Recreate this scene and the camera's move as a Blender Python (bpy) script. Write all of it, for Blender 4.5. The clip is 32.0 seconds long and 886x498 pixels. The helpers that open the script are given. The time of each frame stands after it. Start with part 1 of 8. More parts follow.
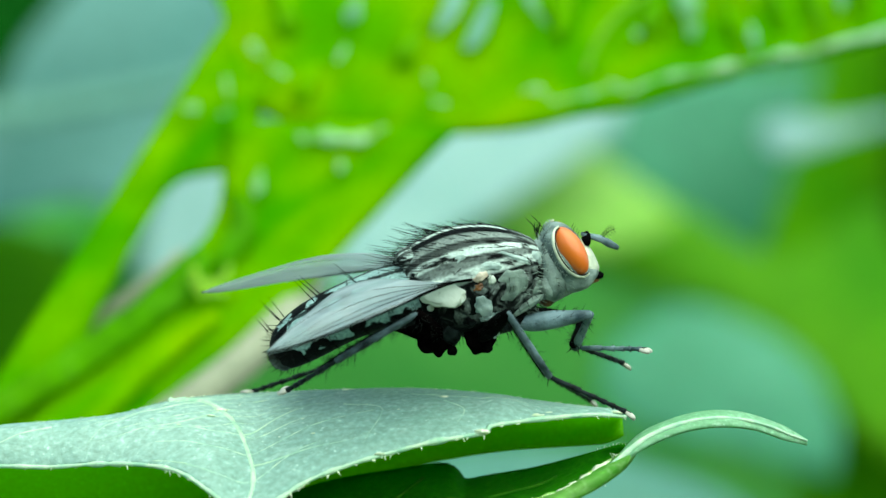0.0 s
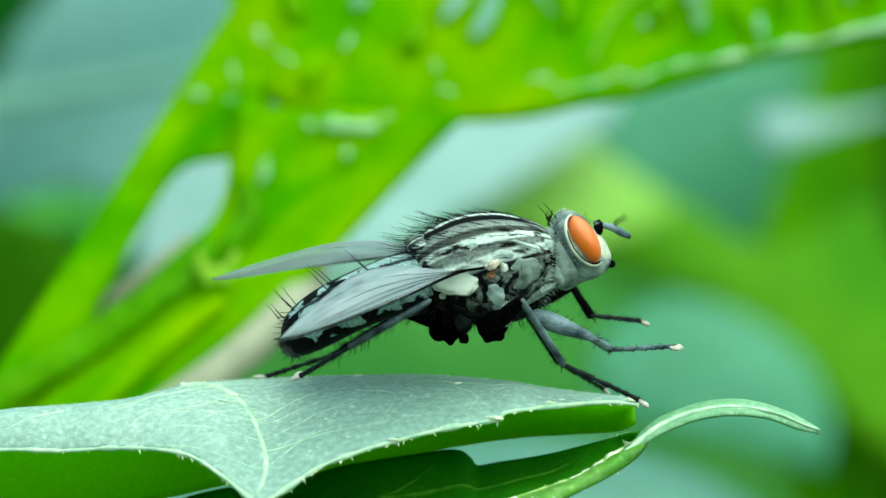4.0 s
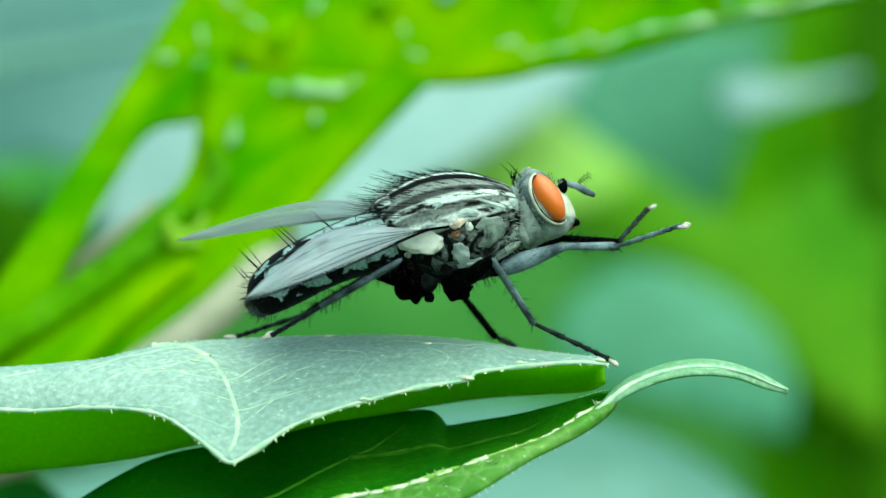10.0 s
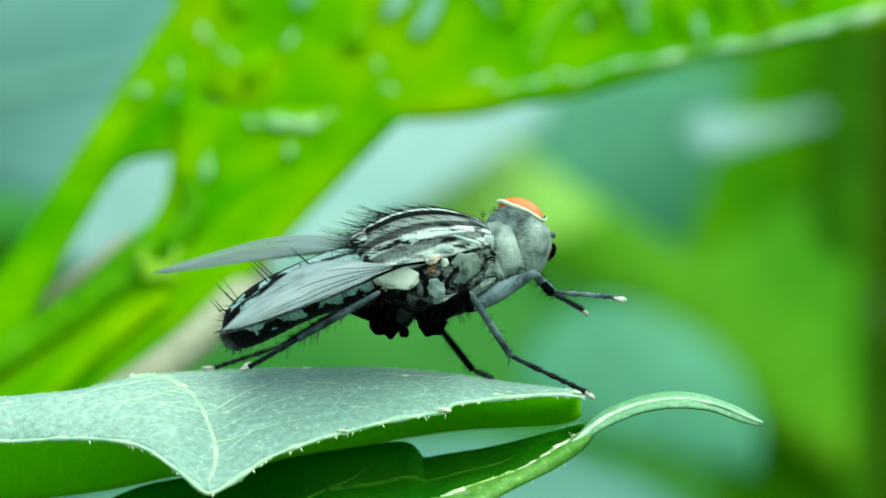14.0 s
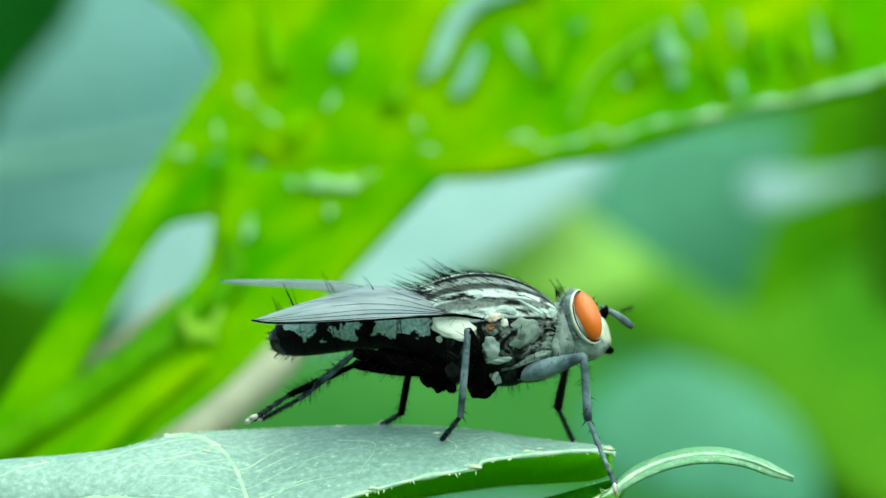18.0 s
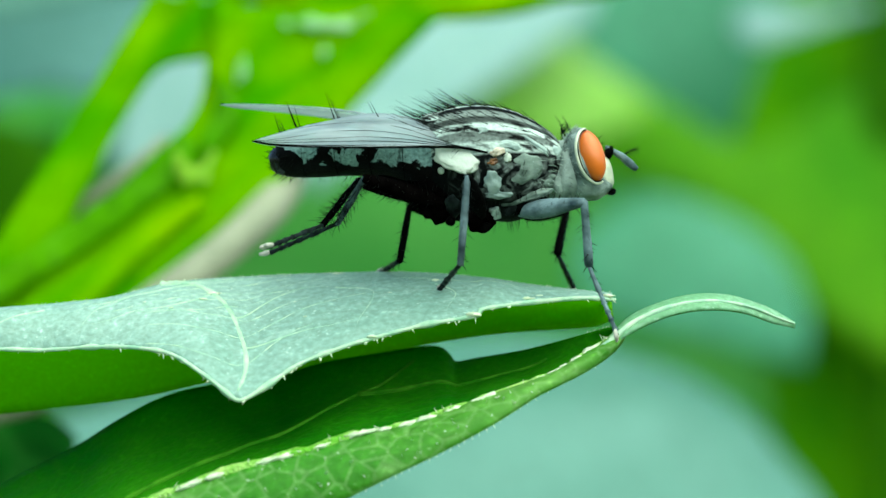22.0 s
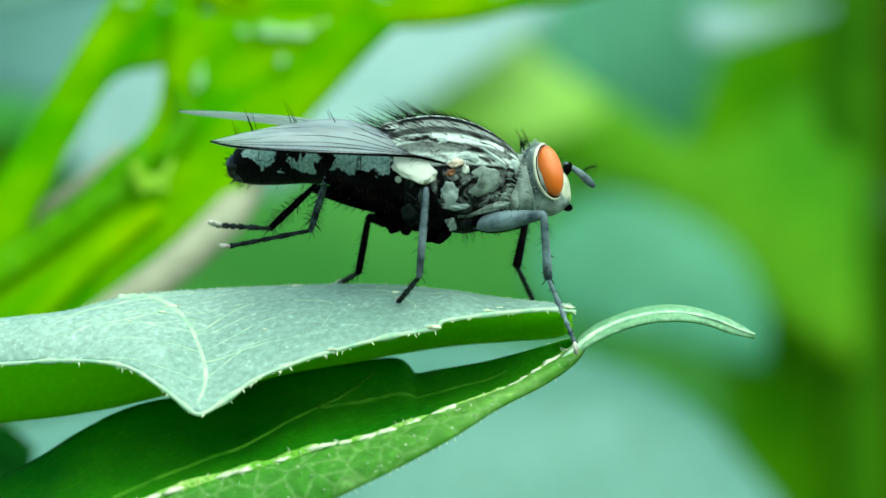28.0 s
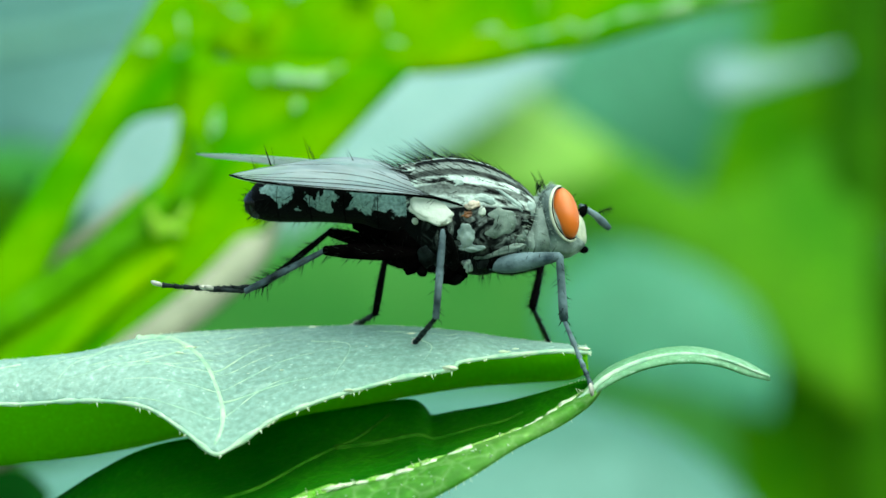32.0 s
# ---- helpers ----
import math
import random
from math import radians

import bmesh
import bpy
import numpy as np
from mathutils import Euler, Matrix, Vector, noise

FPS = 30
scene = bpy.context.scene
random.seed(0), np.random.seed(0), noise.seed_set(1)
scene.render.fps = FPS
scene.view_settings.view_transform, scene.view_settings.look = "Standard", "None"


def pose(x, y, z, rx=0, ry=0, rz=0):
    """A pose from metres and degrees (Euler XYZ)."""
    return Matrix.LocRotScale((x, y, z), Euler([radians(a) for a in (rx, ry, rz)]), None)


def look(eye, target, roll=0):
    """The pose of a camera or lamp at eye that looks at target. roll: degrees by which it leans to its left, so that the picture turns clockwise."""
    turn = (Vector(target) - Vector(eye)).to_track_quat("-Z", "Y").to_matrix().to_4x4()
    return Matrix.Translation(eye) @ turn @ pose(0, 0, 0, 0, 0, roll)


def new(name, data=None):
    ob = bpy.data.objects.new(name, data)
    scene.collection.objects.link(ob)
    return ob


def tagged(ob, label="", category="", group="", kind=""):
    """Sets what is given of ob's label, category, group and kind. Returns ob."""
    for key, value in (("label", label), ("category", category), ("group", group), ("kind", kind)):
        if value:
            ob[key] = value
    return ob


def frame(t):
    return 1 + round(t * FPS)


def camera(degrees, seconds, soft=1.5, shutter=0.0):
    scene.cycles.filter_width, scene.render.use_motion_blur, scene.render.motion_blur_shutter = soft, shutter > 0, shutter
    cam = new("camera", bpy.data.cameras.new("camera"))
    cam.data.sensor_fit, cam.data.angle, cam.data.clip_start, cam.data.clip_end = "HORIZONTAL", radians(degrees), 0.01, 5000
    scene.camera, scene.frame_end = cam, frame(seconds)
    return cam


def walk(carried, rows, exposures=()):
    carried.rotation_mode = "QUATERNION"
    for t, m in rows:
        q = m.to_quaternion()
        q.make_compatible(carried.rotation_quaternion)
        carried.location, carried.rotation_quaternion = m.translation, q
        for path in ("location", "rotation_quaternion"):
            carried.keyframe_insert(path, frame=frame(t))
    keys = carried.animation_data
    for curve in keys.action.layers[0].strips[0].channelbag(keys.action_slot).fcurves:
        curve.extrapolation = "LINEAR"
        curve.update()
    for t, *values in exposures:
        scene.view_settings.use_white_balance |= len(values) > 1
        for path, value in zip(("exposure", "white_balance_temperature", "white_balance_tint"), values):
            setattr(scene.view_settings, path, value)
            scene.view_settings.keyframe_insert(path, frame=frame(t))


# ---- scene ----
cam = camera(20, 32.0, 1.5)
cam.data.dof.use_dof = True
cam.data.dof.focus_distance = 0.0925
cam.data.dof.aperture_fstop = 47.0


def view(x, y, z, pan, tilt, roll):
    """A hand-held pose: millimetres off the rest place, degrees to the right, up and clockwise."""
    return pose(x / 1000, y / 1000 - 0.094, 0.45 + z / 1000, 90 + tilt, 0, -pan) @ pose(0, 0, 0, 0, 0, roll)


walk(cam, [
    (0, view(1.03, 0.41, 0.51, -0.352, 1.809, -0.211)),
    (0.5, view(1.27, 0.44, 0.76, -0.578, 1.746, -0.158)),
    (1, view(1.34, 0.39, 0.55, -0.667, 2.005, -0.144)),
    (1.5, view(1.03, 0.50, 0.65, -0.415, 2.450, -0.155)),
    (2, view(0.79, 0.59, 0.56, -0.051, 2.288, -0.107)),
    (2.5, view(0.87, 0.62, 0.69, -0.008, 1.703, -0.059)),
    (3, view(0.27, 0.61, 0.38, 0.230, 1.669, 0.022)),
    (3.5, view(0.23, 0.50, 0.51, -0.101, 1.622, 0.209)),
    (5.5, view(-0.49, 0.50, -0.37, 0.246, 1.489, 0.469)),
    (6, view(-0.55, 0.83, -0.34, 1.103, 1.348, 0.542)),
    (6.5, view(-0.90, 0.72, -0.20, 1.556, 1.036, 0.472)),
    (7, view(-0.80, 0.78, -0.14, 1.308, 0.855, 0.580)),
    (7.5, view(-0.48, 0.58, 0.26, 1.088, 0.576, 0.352)),
    (8, view(-0.05, 0.61, 0.27, 0.914, 0.698, 0.233)),
    (8.5, view(-0.06, 0.50, 0.14, 0.904, 1.015, 0.234)),
    (9, view(-0.00, 0.53, 0.35, 1.010, 0.962, 0.179)),
    (9.5, view(0.02, 0.42, 0.27, 1.037, 0.889, 0.220)),
    (10, view(-0.19, 0.20, 0.02, 0.749, 0.902, 0.231)),
    (10.5, view(0.05, 0.24, -0.16, 0.233, 1.110, 0.337)),
    (11, view(0.11, 0.23, -0.07, 0.121, 1.100, 0.331)),
    (11.5, view(0.07, 0.22, -0.14, 0.121, 1.156, 0.306)),
    (12, view(0.09, -0.00, -0.18, 0.641, 1.044, 0.303)),
    (12.5, view(-0.46, -0.13, -0.35, 1.196, 1.081, 0.360)),
    (13, view(-0.81, -0.36, -0.50, 1.427, 1.542, 0.524)),
    (13.5, view(-0.76, -0.40, -0.96, 1.393, 2.058, 0.555)),
    (14, view(-0.75, -0.33, -0.11, 1.592, 1.724, 0.424)),
    (14.5, view(-0.53, -0.41, -1.00, 1.723, 1.925, 0.425)),
    (16.5, view(-0.04, -0.73, -0.48, 1.902, 2.565, 0.167)),
    (17, view(0.10, -0.86, -0.20, 1.234, 2.439, 0.063)),
    (17.5, view(0.41, -1.02, -0.34, 0.247, 2.639, -0.015)),
    (18, view(0.50, -1.08, -0.25, 0.145, 3.116, -0.072)),
    (18.5, view(0.61, -1.12, -0.23, 0.018, 3.404, -0.171)),
    (19, view(0.64, -1.02, -0.11, 0.013, 3.216, -0.202)),
    (19.5, view(0.65, -1.17, -0.19, 0.105, 2.476, -0.242)),
    (20, view(0.50, -1.05, -0.12, 0.256, 2.188, -0.263)),
    (20.5, view(0.41, -0.88, -0.03, -0.339, 2.124, -0.259)),
    (21, view(0.44, -0.59, 0.14, -0.869, 1.765, -0.239)),
    (21.5, view(0.32, -0.20, 0.24, -0.010, -0.119, -0.243)),
    (22, view(0.16, -0.00, 0.27, 0.377, -0.693, -0.199)),
    (22.5, view(0.25, 0.14, 0.29, 0.292, -0.380, -0.167)),
    (23, view(0.21, 0.28, 0.37, 0.316, -0.602, -0.191)),
    (23.5, view(0.31, 0.30, 0.25, 0.335, -1.302, -0.183)),
    (24, view(0.49, 0.19, 0.27, 0.425, -1.368, -0.171)),
    (24.5, view(0.59, 0.09, 0.11, 1.059, -0.851, -0.226)),
    (26.5, view(0.27, 0.27, 0.37, 1.458, -0.990, -0.328)),
    (27, view(0.15, 0.31, 0.40, 1.459, -1.061, -0.313)),
    (27.5, view(0.15, 0.37, 0.42, 1.400, -0.723, -0.374)),
    (28, view(0.04, 0.22, 0.74, 1.374, -0.713, -0.368)),
    (28.5, view(-0.12, 0.04, 0.87, 1.339, -0.693, -0.379)),
    (29, view(-0.28, 0.04, 0.75, 1.447, -0.447, -0.229)),
    (29.5, view(-0.05, 0.04, 0.88, 1.385, -0.419, -0.256)),
    (30, view(-0.30, 0.07, 0.69, 1.502, -0.273, -0.313)),
    (30.5, view(-0.20, 0.02, 1.12, 1.229, -0.330, -0.399)),
    (31, view(0.05, -0.12, 0.67, 1.102, -0.046, -0.306)),
    (31.5, view(-0.17, -0.18, 0.56, 1.208, 0.108, -0.275)),
    (32, view(-0.23, -0.27, 0.38, 1.165, 0.460, -0.281)),
], exposures=[(0.0, 0.54, 6450, -20), (32.0, 0.54, 6450, -20)])

# ---- light: bright haze, a high and very soft sun ----
world = bpy.data.worlds.new("sky")
scene.world = world
world.use_nodes = True
_n = world.node_tree.nodes
_sky = _n.new("ShaderNodeTexSky")
_sky.sky_type = "NISHITA"
_sky.sun_disc = False
_sky.sun_elevation = radians(64)
_sky.sun_rotation = radians(142)
_sky.dust_density = 2.0
_n["Background"].inputs[1].default_value = 0.15
world.node_tree.links.new(_sky.outputs[0], _n["Background"].inputs[0])
sun = new("sun", bpy.data.lights.new("sun", "SUN"))
sun.data.energy = 3.6
sun.data.angle = radians(110)
sun.data.color = (1.0, 0.97, 0.9)
sun.matrix_world = look((0.35, -0.45, 1.64), (0, 0, 0.45))


# ---- materials ----
def material(name):
    m = bpy.data.materials.new(name)
    m.use_nodes = True
    return m, m.node_tree.nodes, m.node_tree.links, m.node_tree.nodes["Principled BSDF"]


def add(nodes, kind, **inputs):
    n = nodes.new(kind)
    for k, v in inputs.items():
        n.inputs[k.replace("_", " ")].default_value = v
    return n


def ramp(nodes, links, source, stops):
    r = nodes.new("ShaderNodeValToRGB")
    while len(r.color_ramp.elements) < len(stops):
        r.color_ramp.elements.new(0.5)
    for e, (p, c) in zip(r.color_ramp.elements, stops):
        e.position, e.color = p, c if len(c) == 4 else (*c, 1)
    links.new(source, r.inputs[0])
    return r


def leaf_material(name, c1, c2, vein, through_colour, rough=0.45, thin=0.35, scale=1.0, gloss=0.5, net_scale=520, net_share=0.3, relief=0.35, grain=2600, mottle=(0.3, 0.7), streak=None, threads=0.0):
    """Waxy leaf skin: mottled green, fine net of veins, fine relief, light that comes through."""
    m, n, l, p = material(name)
    tc = n.new("ShaderNodeTexCoord")
    big = add(n, "ShaderNodeTexNoise", Scale=180 * scale, Detail=4)
    fine = add(n, "ShaderNodeTexNoise", Scale=grain * scale, Detail=4)
    net = n.new("ShaderNodeTexVoronoi")
    net.feature = "DISTANCE_TO_EDGE"
    net.inputs["Scale"].default_value = net_scale * scale
    for t in (big, fine, net):
        l.new(tc.outputs["Object"], t.inputs["Vector"])
    if streak:  # drawn out along one direction in the side view
        along = n.new("ShaderNodeMapping")
        along.vector_type = "TEXTURE"
        along.inputs["Rotation"].default_value = (0, radians(-streak[0]), 0)
        along.inputs["Scale"].default_value = (streak[1], 1, 1)
        l.new(tc.outputs["Object"], along.inputs["Vector"])
        l.new(along.outputs[0], big.inputs["Vector"])
        big.inputs["Distortion"].default_value = 0.6
    base = ramp(n, l, big.outputs[0], [(mottle[0], c1), (mottle[1], c2)])
    lines = ramp(n, l, net.outputs[0], [(0.0, (1, 1, 1)), (0.09, (0, 0, 0))])
    weak = n.new("ShaderNodeMath")
    weak.operation = "MULTIPLY"
    weak.inputs[1].default_value = net_share
    l.new(lines.outputs[0], weak.inputs[0])
    mix = n.new("ShaderNodeMixRGB")
    mix.inputs[2].default_value = (*vein, 1) if len(vein) == 3 else vein
    l.new(weak.outputs[0], mix.inputs[0])
    l.new(base.outputs[0], mix.inputs[1])
    speck = ramp(n, l, fine.outputs[0], [(0.35, (0.78, 0.80, 0.78)), (0.62, (1.1, 1.1, 1.1)), (0.74, (1.6, 1.5, 1.5))])
    mul = n.new("ShaderNodeMixRGB")
    mul.blend_type = "MULTIPLY"
    mul.inputs[0].default_value = 1
    skin = mix.outputs[0]
    if threads:  # faint pale strands and scattered pale specks
        lay = n.new("ShaderNodeMapping")
        lay.vector_type = "TEXTURE"
        lay.inputs["Rotation"].default_value = (0, radians(-28), 0)
        lay.inputs["Scale"].default_value = (7, 1, 1)
        l.new(tc.outputs["Object"], lay.inputs["Vector"])
        strand = add(n, "ShaderNodeTexNoise", Scale=2600, Detail=2, Distortion=0.8)
        l.new(lay.outputs[0], strand.inputs["Vector"])
        dots = add(n, "ShaderNodeTexNoise", Scale=6500, Detail=1)
        l.new(tc.outputs["Object"], dots.inputs["Vector"])
        s1 = ramp(n, l, strand.outputs[0], [(0.60, (0, 0, 0)), (0.72, (threads, threads, threads))])
        s2 = ramp(n, l, dots.outputs[0], [(0.69, (0, 0, 0)), (0.78, (0.6, 0.6, 0.6))])
        both_ = n.new("ShaderNodeMixRGB")
        both_.blend_type = "LIGHTEN"
        both_.inputs[0].default_value = 1
        l.new(s1.outputs[0], both_.inputs[1])
        l.new(s2.outputs[0], both_.inputs[2])
        pale_ = n.new("ShaderNodeMixRGB")
        pale_.inputs[2].default_value = (*[min(0.8, c * 1.25) for c in vein[:3]], 1)
        l.new(both_.outputs[0], pale_.inputs[0])
        l.new(mix.outputs[0], pale_.inputs[1])
        skin = pale_.outputs[0]
    l.new(skin, mul.inputs[1])
    l.new(speck.outputs[0], mul.inputs[2])
    l.new(mul.outputs[0], p.inputs["Base Color"])
    p.inputs["Roughness"].default_value = rough
    p.inputs["Specular IOR Level"].default_value = gloss
    bump = add(n, "ShaderNodeBump", Strength=relief, Distance=0.00012)
    l.new(fine.outputs[0], bump.inputs["Height"])
    bump2 = add(n, "ShaderNodeBump", Strength=0.4, Distance=0.0002)
    l.new(net.outputs[0], bump2.inputs["Height"])
    l.new(bump.outputs[0], bump2.inputs["Normal"])
    l.new(bump2.outputs[0], p.inputs["Normal"])
    tr = n.new("ShaderNodeBsdfTranslucent")
    tr.inputs[0].default_value = (*through_colour, 1)
    sh = n.new("ShaderNodeMixShader")
    sh.inputs[0].default_value = thin
    out = n["Material Output"]
    l.new(p.outputs[0], sh.inputs[1])
    l.new(tr.outputs[0], sh.inputs[2])
    l.new(sh.outputs[0], out.inputs[0])
    return m


def plain(name, c1, c2, scale, rough, bump=0.2, metal=0.0, spec=0.5, coat=0.0):
    """Two colours mixed by a noise at real size, with fine relief."""
    m, n, l, p = material(name)
    tc = n.new("ShaderNodeTexCoord")
    a = add(n, "ShaderNodeTexNoise", Scale=scale, Detail=5)
    b = add(n, "ShaderNodeTexNoise", Scale=scale * 6, Detail=2)
    l.new(tc.outputs["Object"], a.inputs["Vector"])
    l.new(tc.outputs["Object"], b.inputs["Vector"])
    r = ramp(n, l, a.outputs[0], [(0.35, c1), (0.65, c2)])
    l.new(r.outputs[0], p.inputs["Base Color"])
    p.inputs["Roughness"].default_value = rough
    p.inputs["Metallic"].default_value = metal
    p.inputs["Specular IOR Level"].default_value = spec
    p.inputs["Coat Weight"].default_value = coat
    bm_ = add(n, "ShaderNodeBump", Strength=bump, Distance=0.5 / scale)
    l.new(b.outputs[0], bm_.inputs["Height"])
    l.new(bm_.outputs[0], p.inputs["Normal"])
    return m


M_LEAF_TOP = leaf_material("leaf_skin", (0.18, 0.32, 0.267), (0.31, 0.45, 0.39), (0.51, 0.65, 0.57), (0.20, 0.50, 0.04), rough=0.5, thin=0.1, net_scale=1500, net_share=0.05, relief=0.22, grain=4200, threads=0.22, mottle=(0.2, 0.8), streak=(12, 2.5))
M_TIP = leaf_material("leaf_tip_skin", (0.18, 0.42, 0.20), (0.32, 0.54, 0.36), (0.48, 0.66, 0.50), (0.25, 0.6, 0.08), rough=0.5, thin=0.3, net_scale=1700, net_share=0.1, relief=0.25, grain=5500, threads=0.3)
M_LEAF_UNDER = leaf_material("leaf_underside", (0.13, 0.41, 0.008), (0.24, 0.53, 0.012), (0.32, 0.58, 0.05), (0.33, 0.66, 0.01), rough=0.6, thin=0.62, gloss=0.15, grain=5000, net_scale=1500, net_share=0.12, mottle=(0.36, 0.62), streak=(6, 6.0))
# leaf skin coloured darker for the shade inside the gutter
M_LEAF_SHADED = leaf_material("shaded_leaf_skin", (0.014, 0.12, 0.002), (0.045, 0.22, 0.004), (0.09, 0.28, 0.015), (0.08, 0.34, 0.002), rough=0.7, thin=0.25, gloss=0.06, net_scale=900, net_share=0.12, grain=5000)
M_LEAF_STRIP = leaf_material("rough_leaf_underside", (0.075, 0.27, 0.02), (0.25, 0.46, 0.11), (0.40, 0.60, 0.24), (0.30, 0.62, 0.05), rough=0.55, thin=0.4, gloss=0.25, scale=1.0, net_scale=1100, net_share=0.35, relief=0.7, grain=3000, threads=0.3, mottle=(0.36, 0.62), streak=(28, 3.0))
M_VEIN = plain("pale_vein", (0.28, 0.48, 0.32), (0.52, 0.66, 0.46), 1800, 0.5)
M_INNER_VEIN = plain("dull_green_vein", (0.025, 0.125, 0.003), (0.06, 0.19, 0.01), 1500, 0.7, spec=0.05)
M_KEEL = plain("lime_keel", (0.16, 0.45, 0.02), (0.42, 0.65, 0.16), 1500, 0.5, bump=0.8)
M_HAIR = plain("pale_hair", (0.55, 0.66, 0.42), (0.76, 0.80, 0.60), 2000, 0.4)
M_BRIGHT = leaf_material("bright_leaf", (0.12, 0.40, 0.001), (0.40, 0.60, 0.003), (0.36, 0.62, 0.03), (0.34, 0.66, 0.002), rough=0.7, thin=0.45, scale=1.0, gloss=0.03, net_share=0.04, mottle=(0.38, 0.66), streak=(62, 2.6))
M_BAND = leaf_material("fleshy_leaf_stem", (0.08, 0.33, 0.001), (0.26, 0.51, 0.002), (0.3, 0.6, 0.03), (0.22, 0.56, 0.002), rough=0.7, thin=0.38, scale=1.6, gloss=0.02, net_share=0.03, mottle=(0.36, 0.66), streak=(47, 7.0))
M_SOFT = leaf_material("yellow_green_leaf", (0.065, 0.27, 0.002), (0.17, 0.40, 0.009), (0.2, 0.42, 0.02), (0.14, 0.42, 0.005), rough=0.6, thin=0.4, scale=0.1, gloss=0.12, net_share=0.03)
M_LEMON = leaf_material("pale_lime_leaf", (0.30, 0.56, 0.07), (0.42, 0.66, 0.18), (0.4, 0.62, 0.1), (0.40, 0.70, 0.12), rough=0.6, thin=0.4, scale=0.2, gloss=0.1, net_share=0.03)
M_STEM = plain("fleshy_stem", (0.14, 0.45, 0.006), (0.26, 0.58, 0.02), 120, 0.45)
M_TEAL = leaf_material("bluish_leaf", (0.115, 0.27, 0.21), (0.145, 0.305, 0.24), (0.3, 0.5, 0.4), (0.2, 0.45, 0.25), rough=0.5, thin=0.2, scale=0.25, gloss=0.3, net_share=0.02, relief=0.1)
M_PALE = leaf_material("pale_blue_leaf", (0.205, 0.37, 0.355), (0.30, 0.465, 0.46), (0.5, 0.7, 0.6), (0.34, 0.52, 0.5), rough=0.45, thin=0.3, scale=0.4)
M_FROST = leaf_material("frosty_blue_leaf", (0.045, 0.155, 0.105), (0.12, 0.25, 0.205), (0.26, 0.38, 0.36), (0.12, 0.36, 0.2), rough=0.45, thin=0.12, scale=0.2, gloss=0.25, net_share=0.03, relief=0.1, mottle=(0.32, 0.6), streak=(24, 3.0))
# sheen and pale openings are put into the colour of these two
M_PAINTED_SHEEN = leaf_material("painted_bluish_sheen", (0.14, 0.42, 0.03), (0.29, 0.54, 0.36), (0.4, 0.62, 0.5), (0.22, 0.55, 0.12), rough=0.3, thin=0.35, scale=2.0, gloss=0.5, mottle=(0.34, 0.66))
M_OPENING = leaf_material("pale_opening_tone", (0.20, 0.42, 0.30), (0.31, 0.53, 0.44), (0.4, 0.6, 0.5), (0.3, 0.6, 0.4), rough=0.3, thin=0.35, scale=0.5, gloss=0.4)
M_BAY = leaf_material("grey_blue_leaf", (0.065, 0.185, 0.165), (0.165, 0.32, 0.30), (0.2, 0.4, 0.3), (0.13, 0.4, 0.3), rough=0.55, thin=0.2, scale=0.12, gloss=0.2, net_share=0.05, streak=(70, 3.0))
M_SEA = leaf_material("sea_green_leaf", (0.035, 0.205, 0.085), (0.10, 0.315, 0.19), (0.3, 0.5, 0.4), (0.1, 0.5, 0.15), rough=0.5, thin=0.3, scale=0.12, gloss=0.3, net_share=0.03)
M_MID = leaf_material("green_leaf", (0.07, 0.285, 0.045), (0.13, 0.395, 0.078), (0.15, 0.4, 0.07), (0.14, 0.52, 0.04), rough=0.6, thin=0.3, scale=0.25, gloss=0.15)
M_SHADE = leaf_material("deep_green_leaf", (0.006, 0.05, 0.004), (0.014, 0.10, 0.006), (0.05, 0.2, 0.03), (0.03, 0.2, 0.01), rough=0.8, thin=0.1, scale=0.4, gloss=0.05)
M_LIME = leaf_material("lime_vein", (0.26, 0.54, 0.004), (0.40, 0.62, 0.02), (0.5, 0.7, 0.1), (0.4, 0.75, 0.02), rough=0.5, thin=0.45)
# the next two carry sky glints in their pale colour
M_SPOT = leaf_material("pale_painted_glint", (0.24, 0.54, 0.14), (0.52, 0.74, 0.46), (0.6, 0.75, 0.6), (0.4, 0.8, 0.2), rough=0.25, thin=0.35, scale=3.0, mottle=(0.4, 0.6))
M_GLINT = leaf_material("crimped_edge_glint", (0.30, 0.58, 0.26), (0.60, 0.77, 0.56), (0.6, 0.75, 0.6), (0.5, 0.8, 0.45), rough=0.25, thin=0.3, scale=3.0)
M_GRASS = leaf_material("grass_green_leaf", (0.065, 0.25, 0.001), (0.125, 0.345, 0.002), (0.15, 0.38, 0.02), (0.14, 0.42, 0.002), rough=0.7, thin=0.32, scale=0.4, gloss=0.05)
# darker green for shading streaks painted on the bright leaf
M_SHADE_STREAK = leaf_material("painted_streak_shade", (0.12, 0.38, 0.001), (0.21, 0.46, 0.002), (0.15, 0.38, 0.02), (0.14, 0.42, 0.002), rough=0.7, thin=0.32, scale=0.4, gloss=0.05)
M_DEEP = leaf_material("dark_olive_leaf", (0.03, 0.12, 0.001), (0.06, 0.19, 0.002), (0.08, 0.22, 0.01), (0.05, 0.2, 0.002), rough=0.7, thin=0.32, scale=0.4, gloss=0.05)
M_STICK = plain("dry_stalk", (0.20, 0.215, 0.14), (0.30, 0.305, 0.215), 300, 0.7)
# the bark colour also takes in the darkening at the right edge
M_BARK = plain("dark_greenish_bark", (0.028, 0.055, 0.003), (0.055, 0.085, 0.006), 60, 0.95, bump=0.6, spec=0.0)
M_SOIL = plain("garden_soil", (0.03, 0.05, 0.015), (0.06, 0.10, 0.03), 40, 0.9, bump=0.6)


# ---- mesh helpers; model numbers are millimetres ----
MM = 0.001
